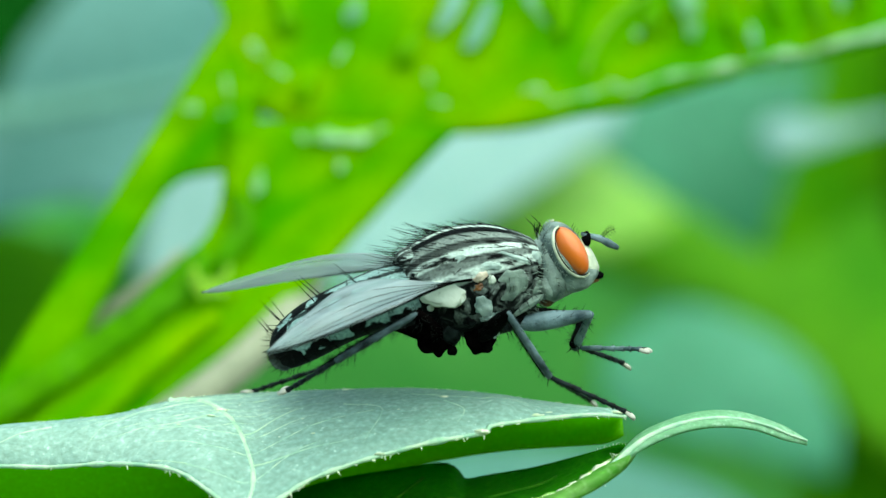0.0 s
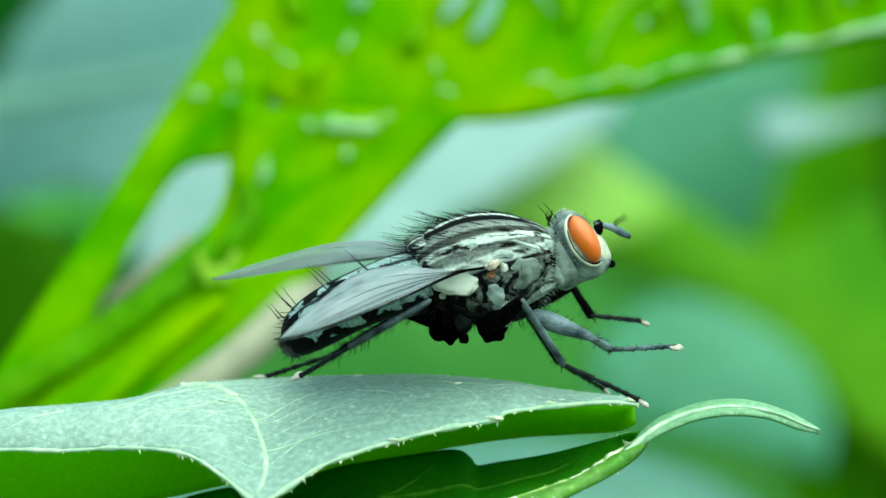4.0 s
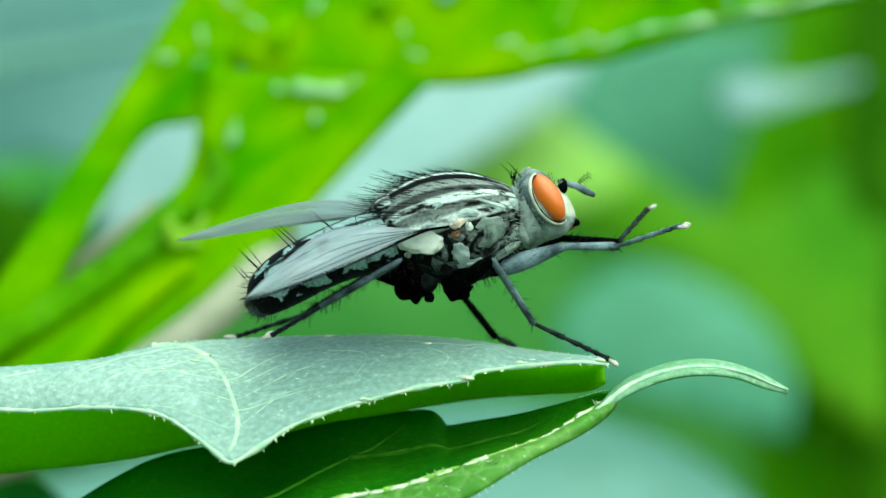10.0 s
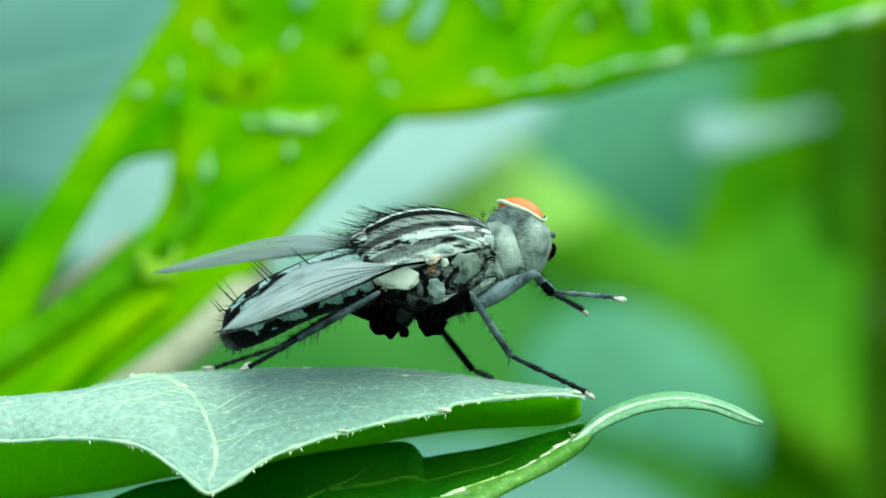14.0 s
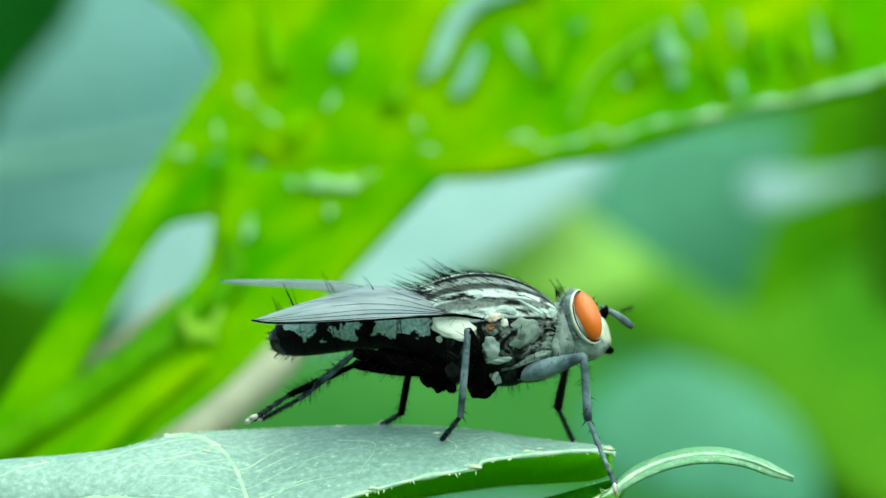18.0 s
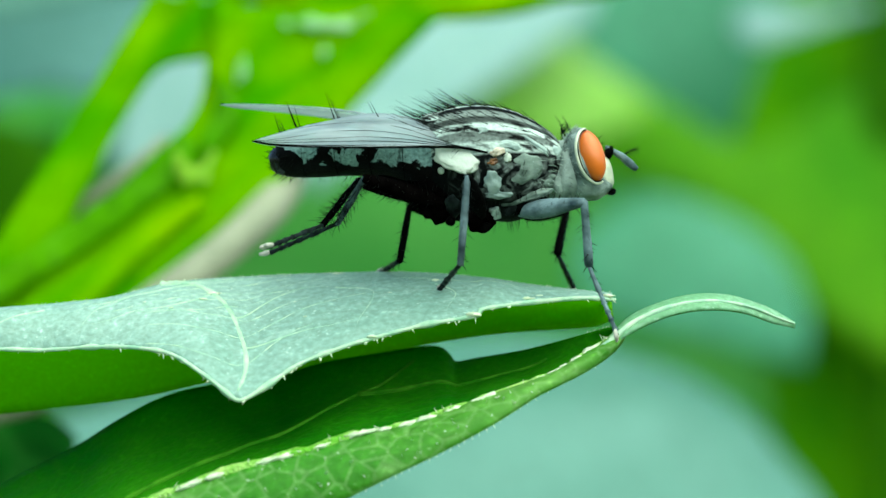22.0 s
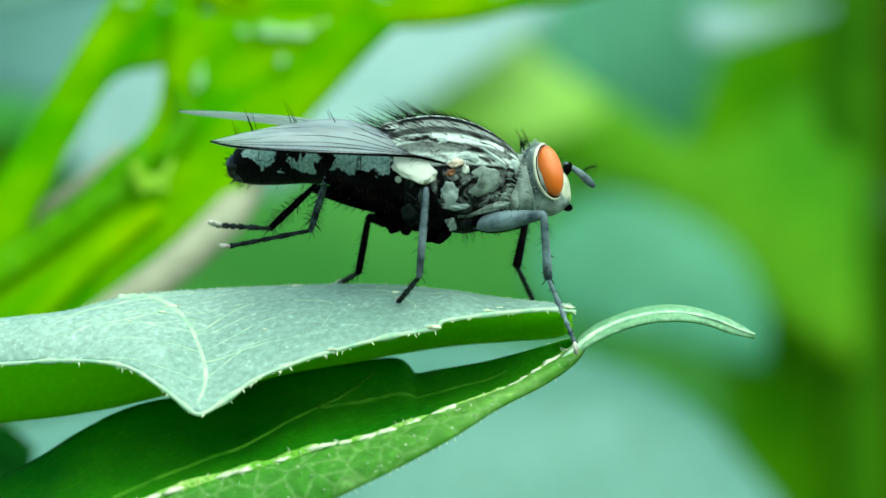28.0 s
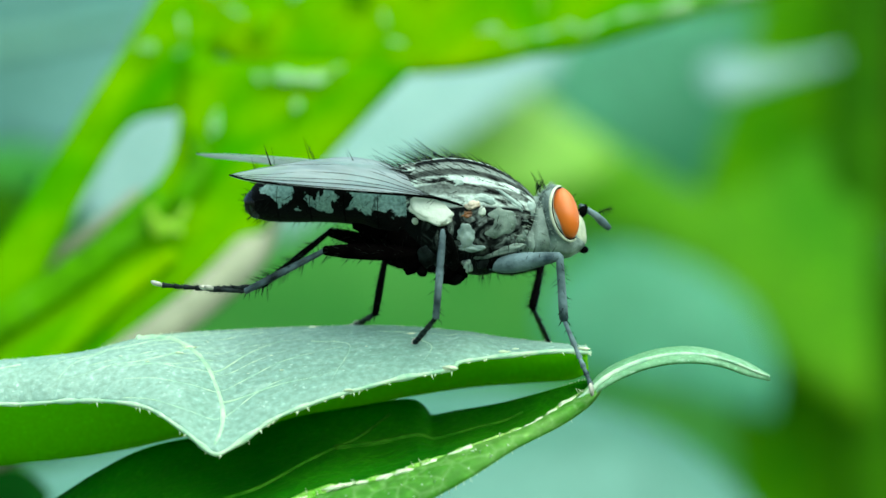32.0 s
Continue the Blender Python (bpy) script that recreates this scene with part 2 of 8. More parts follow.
LIFT = Vector((0, 0, 0.45))


def P(x, y, z):
    return Vector((x, y, z)) * MM + LIFT


def L(x, y, z):
    return Vector((x, y, z)) * MM


def spline(points, n):
    """n points evenly along a Catmull-Rom curve through the given ones."""
    pts = [Vector(p) for p in points]
    pts = [pts[0] * 2 - pts[1]] + pts + [pts[-1] * 2 - pts[-2]]
    dense = []
    for i in range(1, len(pts) - 2):
        a, b, c, d = pts[i - 1:i + 3]
        for k in range(12):
            t = k / 12
            dense.append(0.5 * (2 * b + (c - a) * t + (2 * a - 5 * b + 4 * c - d) * t * t + (3 * b - a - 3 * c + d) * t ** 3))
    dense.append(pts[-2])
    run = [0.0]
    for p, q in zip(dense, dense[1:]):
        run.append(run[-1] + (q - p).length)
    out, j = [], 0
    for i in range(n):
        s = run[-1] * i / (n - 1)
        while j < len(run) - 2 and run[j + 1] < s:
            j += 1
        f = (s - run[j]) / max(run[j + 1] - run[j], 1e-9)
        out.append(dense[j].lerp(dense[j + 1], min(max(f, 0), 1)))
    return out


def along_x(points, xs):
    """The curve's points at the given x values, for edges that run from left to right."""
    dense = spline(points, 400)
    out, j = [], 0
    for x in xs:
        while j < len(dense) - 2 and dense[j + 1].x < x:
            j += 1
        a, b = dense[j], dense[j + 1]
        f = min(max((x - a.x) / max(b.x - a.x, 1e-6), 0), 1)
        out.append(a.lerp(b, f))
    return out


def part(name, bm, mat, parent=None, label="", smooth=True, at=None):
    """Links a bmesh as one mesh object under a thing or a part."""
    me = bpy.data.meshes.new(name)
    bmesh.ops.recalc_face_normals(bm, faces=bm.faces)
    bm.to_mesh(me)
    bm.free()
    for f in me.polygons:
        f.use_smooth = smooth
    me.materials.append(mat)
    ob = new(name, me)
    if parent is not None:
        ob.parent = parent
    if at is not None:
        ob.location = at
    if label:
        ob["label"] = label
    return ob


def thing(name, at, label, category, group="", kind=""):
    ob = new(name)
    ob.location = at
    ob.empty_display_size = 0.002
    return tagged(ob, label, category, group, kind)


def sheet(rows, bm=None):
    """A grid of faces over rows of points."""
    bm = bm or bmesh.new()
    grid = [[bm.verts.new(p) for p in row] for row in rows]
    for r, s in zip(grid, grid[1:]):
        for i in range(len(r) - 1):
            bm.faces.new((r[i], r[i + 1], s[i + 1], s[i]))
    return bm


def tube(points, radii, sides=8, bm=None, cap=True, squash=1.0):
    """A tapering tube along points (already in metres)."""
    bm = bm or bmesh.new()
    rings, side = [], None
    for i, p in enumerate(points):
        d = (points[min(i + 1, len(points) - 1)] - points[max(i - 1, 0)]).normalized()
        if side is None:
            side = d.cross(Vector((0, 0, 1)))
            if side.length < 0.1:
                side = d.cross(Vector((1, 0, 0)))
        side = (side - d * side.dot(d)).normalized()
        up = side.cross(d)
        r = radii[i] if isinstance(radii, (list, tuple)) else radii
        rings.append([bm.verts.new(p + (side * math.cos(a) * squash + up * math.sin(a)) * r) for a in (2 * math.pi * k / sides for k in range(sides))])
    for r, s in zip(rings, rings[1:]):
        for k in range(sides):
            bm.faces.new((r[k], r[(k + 1) % sides], s[(k + 1) % sides], s[k]))
    if cap:
        bm.faces.new(rings[0][::-1])
        bm.faces.new(rings[-1])
    return bm


def hair(bm, root, tip, r, bend=0.0, sides=4):
    """A bristle: a fine cone, bowed a little."""
    mid = root.lerp(tip, 0.55) + Vector((0, 0, bend))
    return tube([root, mid, tip], [r, r * 0.6, r * 0.12], sides, bm)


def solid(ob, thick):
    m = ob.modifiers.new("thickness", "SOLIDIFY")
    m.thickness = thick
    m.offset = 0
    return ob


def laid_back(p, lean, mid):
    """Moves a point back along the line of sight the more the higher it lies."""
    f = 1 + lean * (p[2] - mid) / (p[1] + 94)
    return Vector((p[0] * f, (p[1] + 94) * f - 94, p[2] * f))


def waved(p, v, wave, seed):
    """Uneven swellings of a leaf, none at its edges."""
    w = noise.noise(Vector((p.x * 0.35 + seed, p.z * 0.35, seed))) + 0.5 * noise.noise(Vector((p.x * 0.9, seed, p.z * 0.9)))
    return p + Vector((0, -0.3, 1)) * (wave * w * max(0, min(1, 4 * v, 4 * (1 - v))))


def blade(name, edge_a, edge_b, mat, parent, nu=60, nv=14, bulge=(0, 0, 0), wave=0.0, thick=0.25, by_x=False, label="", base=None, seed=0.0, lean=0.0, middle=None, fade=0.0):
    """A leaf half or blade between two edges, bowed and waved."""
    if by_x:
        x0, x1 = max(edge_a[0][0], edge_b[0][0]), min(edge_a[-1][0], edge_b[-1][0])
        xs = [x0 + (x1 - x0) * i / (nu - 1) for i in range(nu)]
        ea, eb = along_x(edge_a, xs), along_x(edge_b, xs)
    else:
        ea, eb = spline(edge_a, nu), spline(edge_b, nu)
    rows = []
    mid = sum((p.z for p in ea + eb)) / (2 * nu) if middle is None else middle
    if lean:  # the upper end lies further back
        for e in (ea, eb):
            for p in e:
                p[:] = laid_back(p, lean, mid)
    for j in range(nv):
        v = j / (nv - 1)
        row = []
        for i in range(nu):
            p = ea[i].lerp(eb[i], v) + Vector(bulge) * (4 * v * (1 - v) * (min(1, max(0, (edge_a[-1][0] - ea[i].x) / fade)) if fade else 1))
            row.append(P(*waved(p, v, wave, seed)) - (base or Vector()))
        rows.append(row)
    ob = part(name, sheet(rows), mat, parent, label)
    if thick:
        solid(ob, thick * MM)
    return ob


# ---- ground ----
bm = bmesh.new()
steps = [math.copysign(abs(u) ** 5 * 4000 + abs(u) * 0.8, u) for u in [k / 30 - 1 for k in range(61)]]
rows = [[Vector((x, y, noise.noise(Vector((x * 6, y * 6, 0))) * 0.01 - 0.006)) for x in steps] for y in steps]
ground = part("ground", sheet(rows), M_SOIL)
tagged(ground, "dark soil with low green growth under the plants", "ground", kind="structure")

# ---- the leaf that the fly stands on: a roof-like blade with a far half, on a stalk ----
perch = thing("leaf", P(-30, 0, -8), "pale blue-green waxy leaf folded along its ridge", "leaf")
B0 = P(-30, 0, -8)
RIDGE = [(-23.07, 0.3, -4.45), (-16.77, 0.3, -3.19), (-14.27, 0.4, -2.96), (-11.79, 0.8, -2.7), (-9.84, 1.4, -2.22), (-8.06, 1.8, -2.03), (-5.5, 2, -1.91), (-3.35, 2, -1.84), (-0.77, 2, -1.81), (1.81, 1.8, -1.98), (4.36, 1.2, -2.32), (6.04, 0.6, -2.5), (7.1, 0, -2.58)]
FRONT = [(-22.63, -1.5, -4.77), (-16.47, -1.5, -4.5), (-13.98, -1.6, -4.52), (-12.29, -1.9, -4.41), (-10.58, -2.5, -4.39), (-9.07, -3.3, -4.6), (-7.77, -4.3, -5.31), (-6.95, -4.6, -5.94), (-6.54, -4.8, -6.17), (-6.11, -4.6, -6.03), (-5.47, -4.3, -5.63), (-4.38, -3.8, -4.93), (-2.77, -3.5, -4.33), (-1.76, -3.3, -4.05), (0.07, -3, -3.59), (1.92, -2.6, -3.29), (2.18, -2.4, -3.05), (4.03, -1.5, -2.83), (5.95, -0.8, -2.71), (7.21, -0.2, -2.8)]
BACK = [(-24.01, 4, -8.16), (-17.47, 4, -7.38), (-14.85, 4, -7.1), (-12.66, 4, -6.89), (-10.47, 4, -6.56), (-8.28, 4, -6.1), (-6.09, 4, -5.89), (-4.33, 4, -5.51), (-1.69, 3.8, -4.99), (0.51, 3.5, -4.55), (2.69, 3, -4.2), (4.83, 2.3, -4), (6.49, 1.2, -3.81), (7.12, 0.4, -3.46)]
blade("near_half", RIDGE, FRONT, M_LEAF_TOP, perch, 160, 26, (0, -0.3, 0.35), 0.12, 0.12, True, "pale blue-green waxy upper face", B0, fade=5.0)
blade("far_half", [(x, y + 0.15, z - 0.1) for x, y, z in RIDGE], BACK, M_LEAF_UNDER, perch, 120, 14, (0, 0.6, 0.2), 0.1, 0.2, True, "bright green underside lit through", B0)


def on_leaf(points, n, lift=0.05, a=None, b=None, bow=(0, -0.3, 0.35), base=None, wave=0.12, seed=0.0):
    """Points of the upper face, from x in millimetres and the share of the way from ridge to front edge."""
    out = []
    for x, v, _ in spline([(x, v, 0) for x, v in points], n):
        r, f = along_x(a or RIDGE, [x])[0], along_x(b or FRONT, [x])[0]
        p = r.lerp(f, v) + Vector(bow) * (4 * v * (1 - v) * (1 if a else min(1, max(0, (RIDGE[-1][0] - x) / 5.0))))
        p = waved(p, v, wave, seed) + Vector((0, -lift, lift))
        out.append(P(*p) - (base or B0))
    return out


VEIN = [(-9.92, 0.02), (-8.63, 0.12), (-7.84, 0.25), (-7.21, 0.38), (-6.76, 0.52), (-6.42, 0.68), (-6.36, 0.83), (-6.59, 0.95)]
part("midrib", tube(on_leaf(VEIN, 60, 0.0), [0.17 * MM * (1 - 0.45 * i / 59) * (1 + 0.35 * noise.noise(Vector((i * 0.4, 0, 0)))) for i in range(60)], 8), M_VEIN, perch, "pale raised vein")
SIDE_VEINS = [[(-7.84, 0.25), (-9.08, 0.45), (-10.54, 0.55), (-12.20, 0.7)], [(-8.63, 0.12), (-10.33, 0.2), (-12.20, 0.3), (-13.44, 0.6)], [(-7.01, 0.45), (-5.76, 0.33), (-4.51, 0.25), (-2.84, 0.3)], [(-6.51, 0.65), (-5.13, 0.7), (-3.68, 0.75), (-2.43, 0.78)], [(-3.26, 0.3), (-1.80, 0.45), (-2.43, 0.85)], [(-0.76, 0.2), (1.74, 0.35), (4.25, 0.5), (5.93, 0.5)], [(0.49, 0.4), (1.22, 0.6), (0.91, 0.85)], [(-10.95, 0.25), (-11.99, 0.4), (-12.61, 0.75)], [(-14.06, 0.3), (-15.30, 0.5), (-16.34, 0.8)]]
for path in SIDE_VEINS:
    part("side_vein", tube(on_leaf(path, 24, 0.03), [0.05 * MM * (1 - 0.6 * i / 23) for i in range(24)], 6), M_VEIN, perch)
# fine veins that branch off on both sides, and down along the ridge
rng = random.Random(41)
for k in range(11):
    x0, v0, _ = spline([(x, v, 0) for x, v in VEIN], 13)[k + 1]
    for reach, drop in ((-rng.uniform(2.4, 4.2), rng.uniform(0.10, 0.22)), (rng.uniform(2.2, 4.6), -rng.uniform(0.02, 0.12))):
        path = [(x0 + reach * f, min(0.96, max(0.03, v0 + drop * f * (1.4 - 0.4 * f) + rng.uniform(-0.015, 0.015)))) for f in (0, 0.3, 0.65, 1)]
        if path[-1][0] < path[0][0]:
            path.reverse()
        part("side_vein", tube(on_leaf(path, 24, 0.035), [0.032 * MM * (0.5 + 0.5 * abs(noise.noise(Vector((i * 0.35, k, reach))) * 2)) for i in range(24)], 5), M_VEIN, perch)
bm = bmesh.new()
for p in along_x(RIDGE, sorted(rng.uniform(-15, 7) for _ in range(420))):
    q = P(*p) - B0 + L(0, rng.uniform(-0.2, 0.1), 0.02)
    hair(bm, q, q + L(rng.uniform(-0.05, 0.05), -0.02, rng.uniform(0.03, 0.11)), 0.016 * MM)
part("down", bm, M_HAIR, perch, "short pale down along the ridge")
# the pale thickened rim and its teeth
xs = [FRONT[1][0] + (FRONT[-1][0] - FRONT[1][0]) * i / 159 for i in range(160)]
rim = along_x(FRONT, xs)
part("rim", tube([P(*p) - B0 + L(0, -0.02, 0.01) for p in rim], [0.12 * MM * (0.55 + 0.9 * abs(noise.noise(p * 1.3))) for p in rim], 6), M_VEIN, perch, "pale thickened leaf edge")
rng = random.Random(4)
bm = bmesh.new()
for i in range(150):
    p = P(*rim[rng.randrange(8, 159)]) - B0 + L(rng.uniform(-0.1, 0.1), 0, 0)
    s = rng.choice((0.08, 0.1, 0.14, 0.24))
    hair(bm, p, p + L(rng.uniform(-0.6, 0.6) * s, -0.6 * s, -rng.uniform(0.4, 1) * s), rng.uniform(0.03, 0.06) * MM)
part("edge_hairs", bm, M_HAIR, perch, "fine pale hairs along the edges")
for x, v, s in ((-1.80, 0.99, 0.2), (1.87, 0.99, 0.26), (-7.78, 0.24, 0.22), (3.88, 0.9, 0.18), (-8.15, 0.33, 0.14), (6.89, 0.7, 0.2), (0.49, 0.3, 0.16), (4.34, 0.8, 0.1), (-3.26, 0.01, 0.18), (-4.72, 0.4, 0.06), (-4.30, 0.6, 0.07), (-5.55, 0.5, 0.05), (-2.43, 0.35, 0.06), (-1.18, 0.5, 0.06), (-10.33, 0.4, 0.06), (-9.29, 0.5, 0.07), (-0.34, 0.2, 0.05), (-7.21, 0.15, 0.05)):
    at = on_leaf([(x, v), (x + 0.01, v)], 2, 0.04)[0]
    bm = bmesh.new()
    bmesh.ops.create_icosphere(bm, subdivisions=2, radius=s * MM)
    for q in bm.verts:
        q.co = Vector((q.co.x * 1.4, q.co.y, q.co.z * 0.4)) * (1 + 0.9 * noise.noise(q.co * 9000 + Vector((x, 0, 0)))) * 0.8 + at
    part("bump", bm, M_HAIR, perch, "pale wart on the leaf")
part("stalk", tube([P(*p) - B0 for p in spline([RIDGE[0], (RIDGE[0][0] - 8, 3, RIDGE[0][2] - 8), (RIDGE[0][0] - 14, 5, -60), (RIDGE[0][0] - 12, 6, -250), (RIDGE[0][0] - 10, 6, -455)], 30)], 1.1 * MM, 10), M_STEM, perch, "green leaf stalk")

# ---- the lower leaf: a gutter, its inner face coloured dark for shade, a rough outer strip and a curling tip ----
lower = thing("leaf", P(-20, 0, -14), "green leaf folded into a gutter with a curling tip", "leaf")
B1 = P(-20, 0, -14)
KEEL = [(-17.51, -5, -13.55), (-12.33, -5, -10.81), (-9.54, -5, -9.68), (-6.94, -5, -8.71), (-3.96, -4.8, -7.95), (-2.36, -4.5, -7.45), (-0.76, -4.2, -7.17), (0.86, -4, -6.68), (2.5, -3.5, -6.13), (3.95, -3, -5.69), (4.99, -2.6, -5.29), (6.27, -2, -4.55), (7.35, -1.5, -3.96)]
INNER = [(-20.36, 3, -12.44), (-16.02, 3, -9.87), (-13.41, 3, -8.55), (-11.67, 3, -7.48), (-9.93, 3, -6.62), (-8.2, 3, -6.2), (-6.02, 3, -5.96), (-3.85, 3, -5.36), (-1.67, 3, -4.99), (-0.15, 3, -4.76), (0.61, 3, -4.75), (0.98, 2.9, -5), (1.26, 2.8, -5.31), (2.23, 2.5, -5.14), (3.73, 1.8, -4.85), (5.18, 0.8, -4.42), (6.78, -0.8, -3.82), (7.36, -1.4, -3.84)]
OUTER = [(-13.39, -6, -13.83), (-6.88, -6, -10.93), (-3.92, -6, -10.07), (-1.75, -5.8, -9.1), (0.44, -5.5, -8.08), (2.45, -5, -7.05), (4.1, -4, -6.08), (5.79, -3, -5.31), (6.88, -2.2, -4.65), (7.43, -1.6, -4.08)]
blade("inner_face", KEEL, INNER, M_LEAF_SHADED, lower, 130, 18, (0, 0.5, -0.3), 0.15, 0.2, True, "inner face, its shade put into a dark green", B1, 3.0)
blade("outer_strip", KEEL, OUTER, M_LEAF_STRIP, lower, 120, 10, (0, -0.4, 0.1), 0.1, 0.2, True, "rough mid-green outer face", B1, 5.0)
TIP_TOP = [(6.51, -2.1, -4.57), (7.59, -1.2, -3.48), (8.87, -0.9, -2.89), (10.17, -0.6, -2.62), (11.47, -0.3, -2.68), (12.78, 0, -3.08), (13.44, 0.2, -3.41), (13.94, 0.3, -3.78)]
TIP_LOW = [(6.59, -2.2, -4.62), (7.72, -2.1, -3.91), (8.77, -2, -3.43), (9.82, -1.8, -3.18), (10.9, -1.5, -3.13), (12.01, -1, -3.29), (13.14, -0.4, -3.7), (13.95, 0.2, -3.86)]
blade("tip", TIP_TOP, TIP_LOW, M_TIP, lower, 70, 10, (0, -0.15, 0.12), 0.05, 0.13, False, "pale green curling tip", B1)
keel = spline([*KEEL[:-1], KEEL[-1]], 320)
ridge_line = spline([tuple(Vector(a).lerp(Vector(b), 0.62) + Vector((0, -0.2, 0.12))) for a, b in zip(TIP_TOP, TIP_LOW)], 80)
part("midrib", tube([P(*p) - B1 for p in ridge_line], [MM * (0.13 - 0.09 * i / 79) * (1 + 0.3 * noise.noise(p * 2)) for i, p in enumerate(ridge_line)], 8), M_VEIN, lower, "pale midrib of the tip")
part("midrib", tube([P(*p) - B1 for p in keel], [MM * (0.27 - 0.15 * i / 319) * (1 + 0.45 * noise.noise(p * 0.8) + 0.4 * noise.noise(p * 2.6)) for i, p in enumerate(keel)], 10), M_KEEL, lower, "pale bumpy keel")
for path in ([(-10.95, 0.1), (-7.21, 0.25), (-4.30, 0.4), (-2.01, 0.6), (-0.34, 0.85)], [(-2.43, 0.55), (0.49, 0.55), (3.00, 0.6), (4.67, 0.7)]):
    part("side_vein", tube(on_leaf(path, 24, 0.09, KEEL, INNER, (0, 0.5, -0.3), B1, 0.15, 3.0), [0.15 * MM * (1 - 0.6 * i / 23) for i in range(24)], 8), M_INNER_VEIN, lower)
rng = random.Random(9)
bm = bmesh.new()
for i in range(170):
    p = P(*keel[rng.randrange(80, 318)]) - B1 + L(rng.uniform(-0.1, 0.1), rng.uniform(-0.25, 0), rng.uniform(-0.12, 0.12))
    s = rng.choice((0.08, 0.12, 0.18, 0.35))
    hair(bm, p, p + L(rng.uniform(-0.6, 0.6) * s, -0.6 * s, rng.uniform(-0.4, 1) * s), 0.035 * MM)
for p in along_x(OUTER, [x * 0.25 for x in range(-40, 28)]):
    q = P(*p) - B1
    hair(bm, q, q + L(rng.uniform(-0.1, 0.1), -0.08, -rng.uniform(0.05, 0.2)), 0.025 * MM)
for p in spline(INNER[8:], 70):
    q = P(*p) - B1
    hair(bm, q, q + L(rng.uniform(-0.05, 0.05), -0.03, rng.uniform(0.03, 0.12)), 0.02 * MM)
for i in range(60):
    q = on_leaf([(rng.uniform(-12, 4), rng.uniform(0.05, 0.95))] * 2, 2, 0.1, KEEL, OUTER, (0, -0.4, 0.1), B1, 0.1, 5.0)[0]
    hair(bm, q, q + L(rng.uniform(-0.08, 0.08), -0.1, rng.uniform(-0.06, 0.1)), rng.uniform(0.015, 0.035) * MM)
part("edge_hairs", bm, M_HAIR, lower, "short pale hairs on keel and edges")
for i in range(46):
    p = keel[int(min(312, max(70, rng.choice((120, 175, 205, 250, 285)) + rng.gauss(0, 16))))]
    bm = bmesh.new()
    bmesh.ops.create_icosphere(bm, subdivisions=2, radius=MM * rng.uniform(0.06, 0.17))
    for v in bm.verts:
        v.co = Vector((v.co.x * 2.1, v.co.y, v.co.z * 0.7 + v.co.x * 0.6)) * (1 + 0.8 * noise.noise(v.co * 12000 + Vector((i, 0, 0)))) + P(*p) - B1 + L(0, -0.15, 0.05)
    part("bump", bm, M_HAIR, lower, "pale wart on the keel")
part("stalk", tube([P(*p) - B1 for p in spline([KEEL[0], (KEEL[0][0] - 10, -4, KEEL[0][2] - 12), (KEEL[0][0] - 16, -2, -120), (KEEL[0][0] - 16, 0, -455)], 30)], 1.0 * MM, 10), M_STEM, lower, "green leaf stalk")

# ---- the plants behind ----
shrub = thing("shrub", Vector((0, 0.03, 0)), "bright yellow-green plant with broad toothed leaves", "plant")
S0 = Vector((0, 0.03, 0))


blue_plant = thing("broad_leaved_plant", Vector((-0.2, 0.44, 0)), "bluish-green broad-leaved plant, out of focus", "plant")
green_plant = thing("green_plant", Vector((0.16, 0.42, 0)), "tall plant with green and yellow-green leaves, out of focus", "plant")
OWNER = {M_BRIGHT: shrub, M_BAND: shrub, M_PALE: blue_plant, M_TEAL: blue_plant, M_SEA: blue_plant, M_BAY: blue_plant, M_FROST: blue_plant, M_SOFT: green_plant, M_LEMON: green_plant, M_MID: green_plant, M_GRASS: green_plant, M_DEEP: green_plant, M_SHADE: green_plant}


FAR = 1.8


def off(p):
    """Plants behind the shrub stand further off, seen under the same angle."""
    return (p[0] * FAR, (p[1] + 94) * FAR - 94, p[2] * FAR) if p[1] > 50 else tuple(p)


def back(name, a, b, mat, label="", wave=0.5, bulge=(0, -1, 0.5), nu=40, nv=12, seed=0.0, lean=0.0, middle=None):
    a, b = [off(p) for p in a], [off(p) for p in b]
    return blade(name, a, b, mat, OWNER[mat], nu, nv, bulge, wave, 0.4, False, label, OWNER[mat].location, seed, lean, middle)


LEAN, MIDDLE = 0.45, 8.0


def ragged(c, size, turn):
    """A thin glossy patch with a torn, lobed outline, turned in the side view and laid back with its leaf."""
    b = bmesh.new()
    m = Matrix.Rotation(radians(-turn), 3, "Y")
    seed = Vector(c) * 1.3
    rings = []
    for k in range(1, 5):
        row = []
        for i in range(36):
            a = 2 * math.pi * i / 36
            d = Vector((math.cos(a), math.sin(a), 0))
            r = k / 4 * max(0.15, 1 + 0.95 * noise.noise(d * 1.3 + seed) + 0.6 * noise.noise(d * 3.2 - seed))
            q = m @ Vector((d.x * r * size[0], 0, d.y * r * size[1]))
            row.append(b.verts.new(P(c[0] + q.x, c[1] + 0.45 * q.z - 0.25 * (1 - (k / 4) ** 2) + 0.12 * noise.noise(q * 2 + seed), c[2] + q.z)))
        rings.append(row)
    top = b.verts.new(P(c[0], c[1] - 0.25, c[2]))
    for i in range(36):
        b.faces.new((top, rings[0][i], rings[0][(i + 1) % 36]))
    for r, t in zip(rings, rings[1:]):
        for i in range(36):
            b.faces.new((r[i], t[i], t[(i + 1) % 36], r[(i + 1) % 36]))
    return b


def shift_by(b, by):
    for v in b.verts:
        v.co -= by
    return b


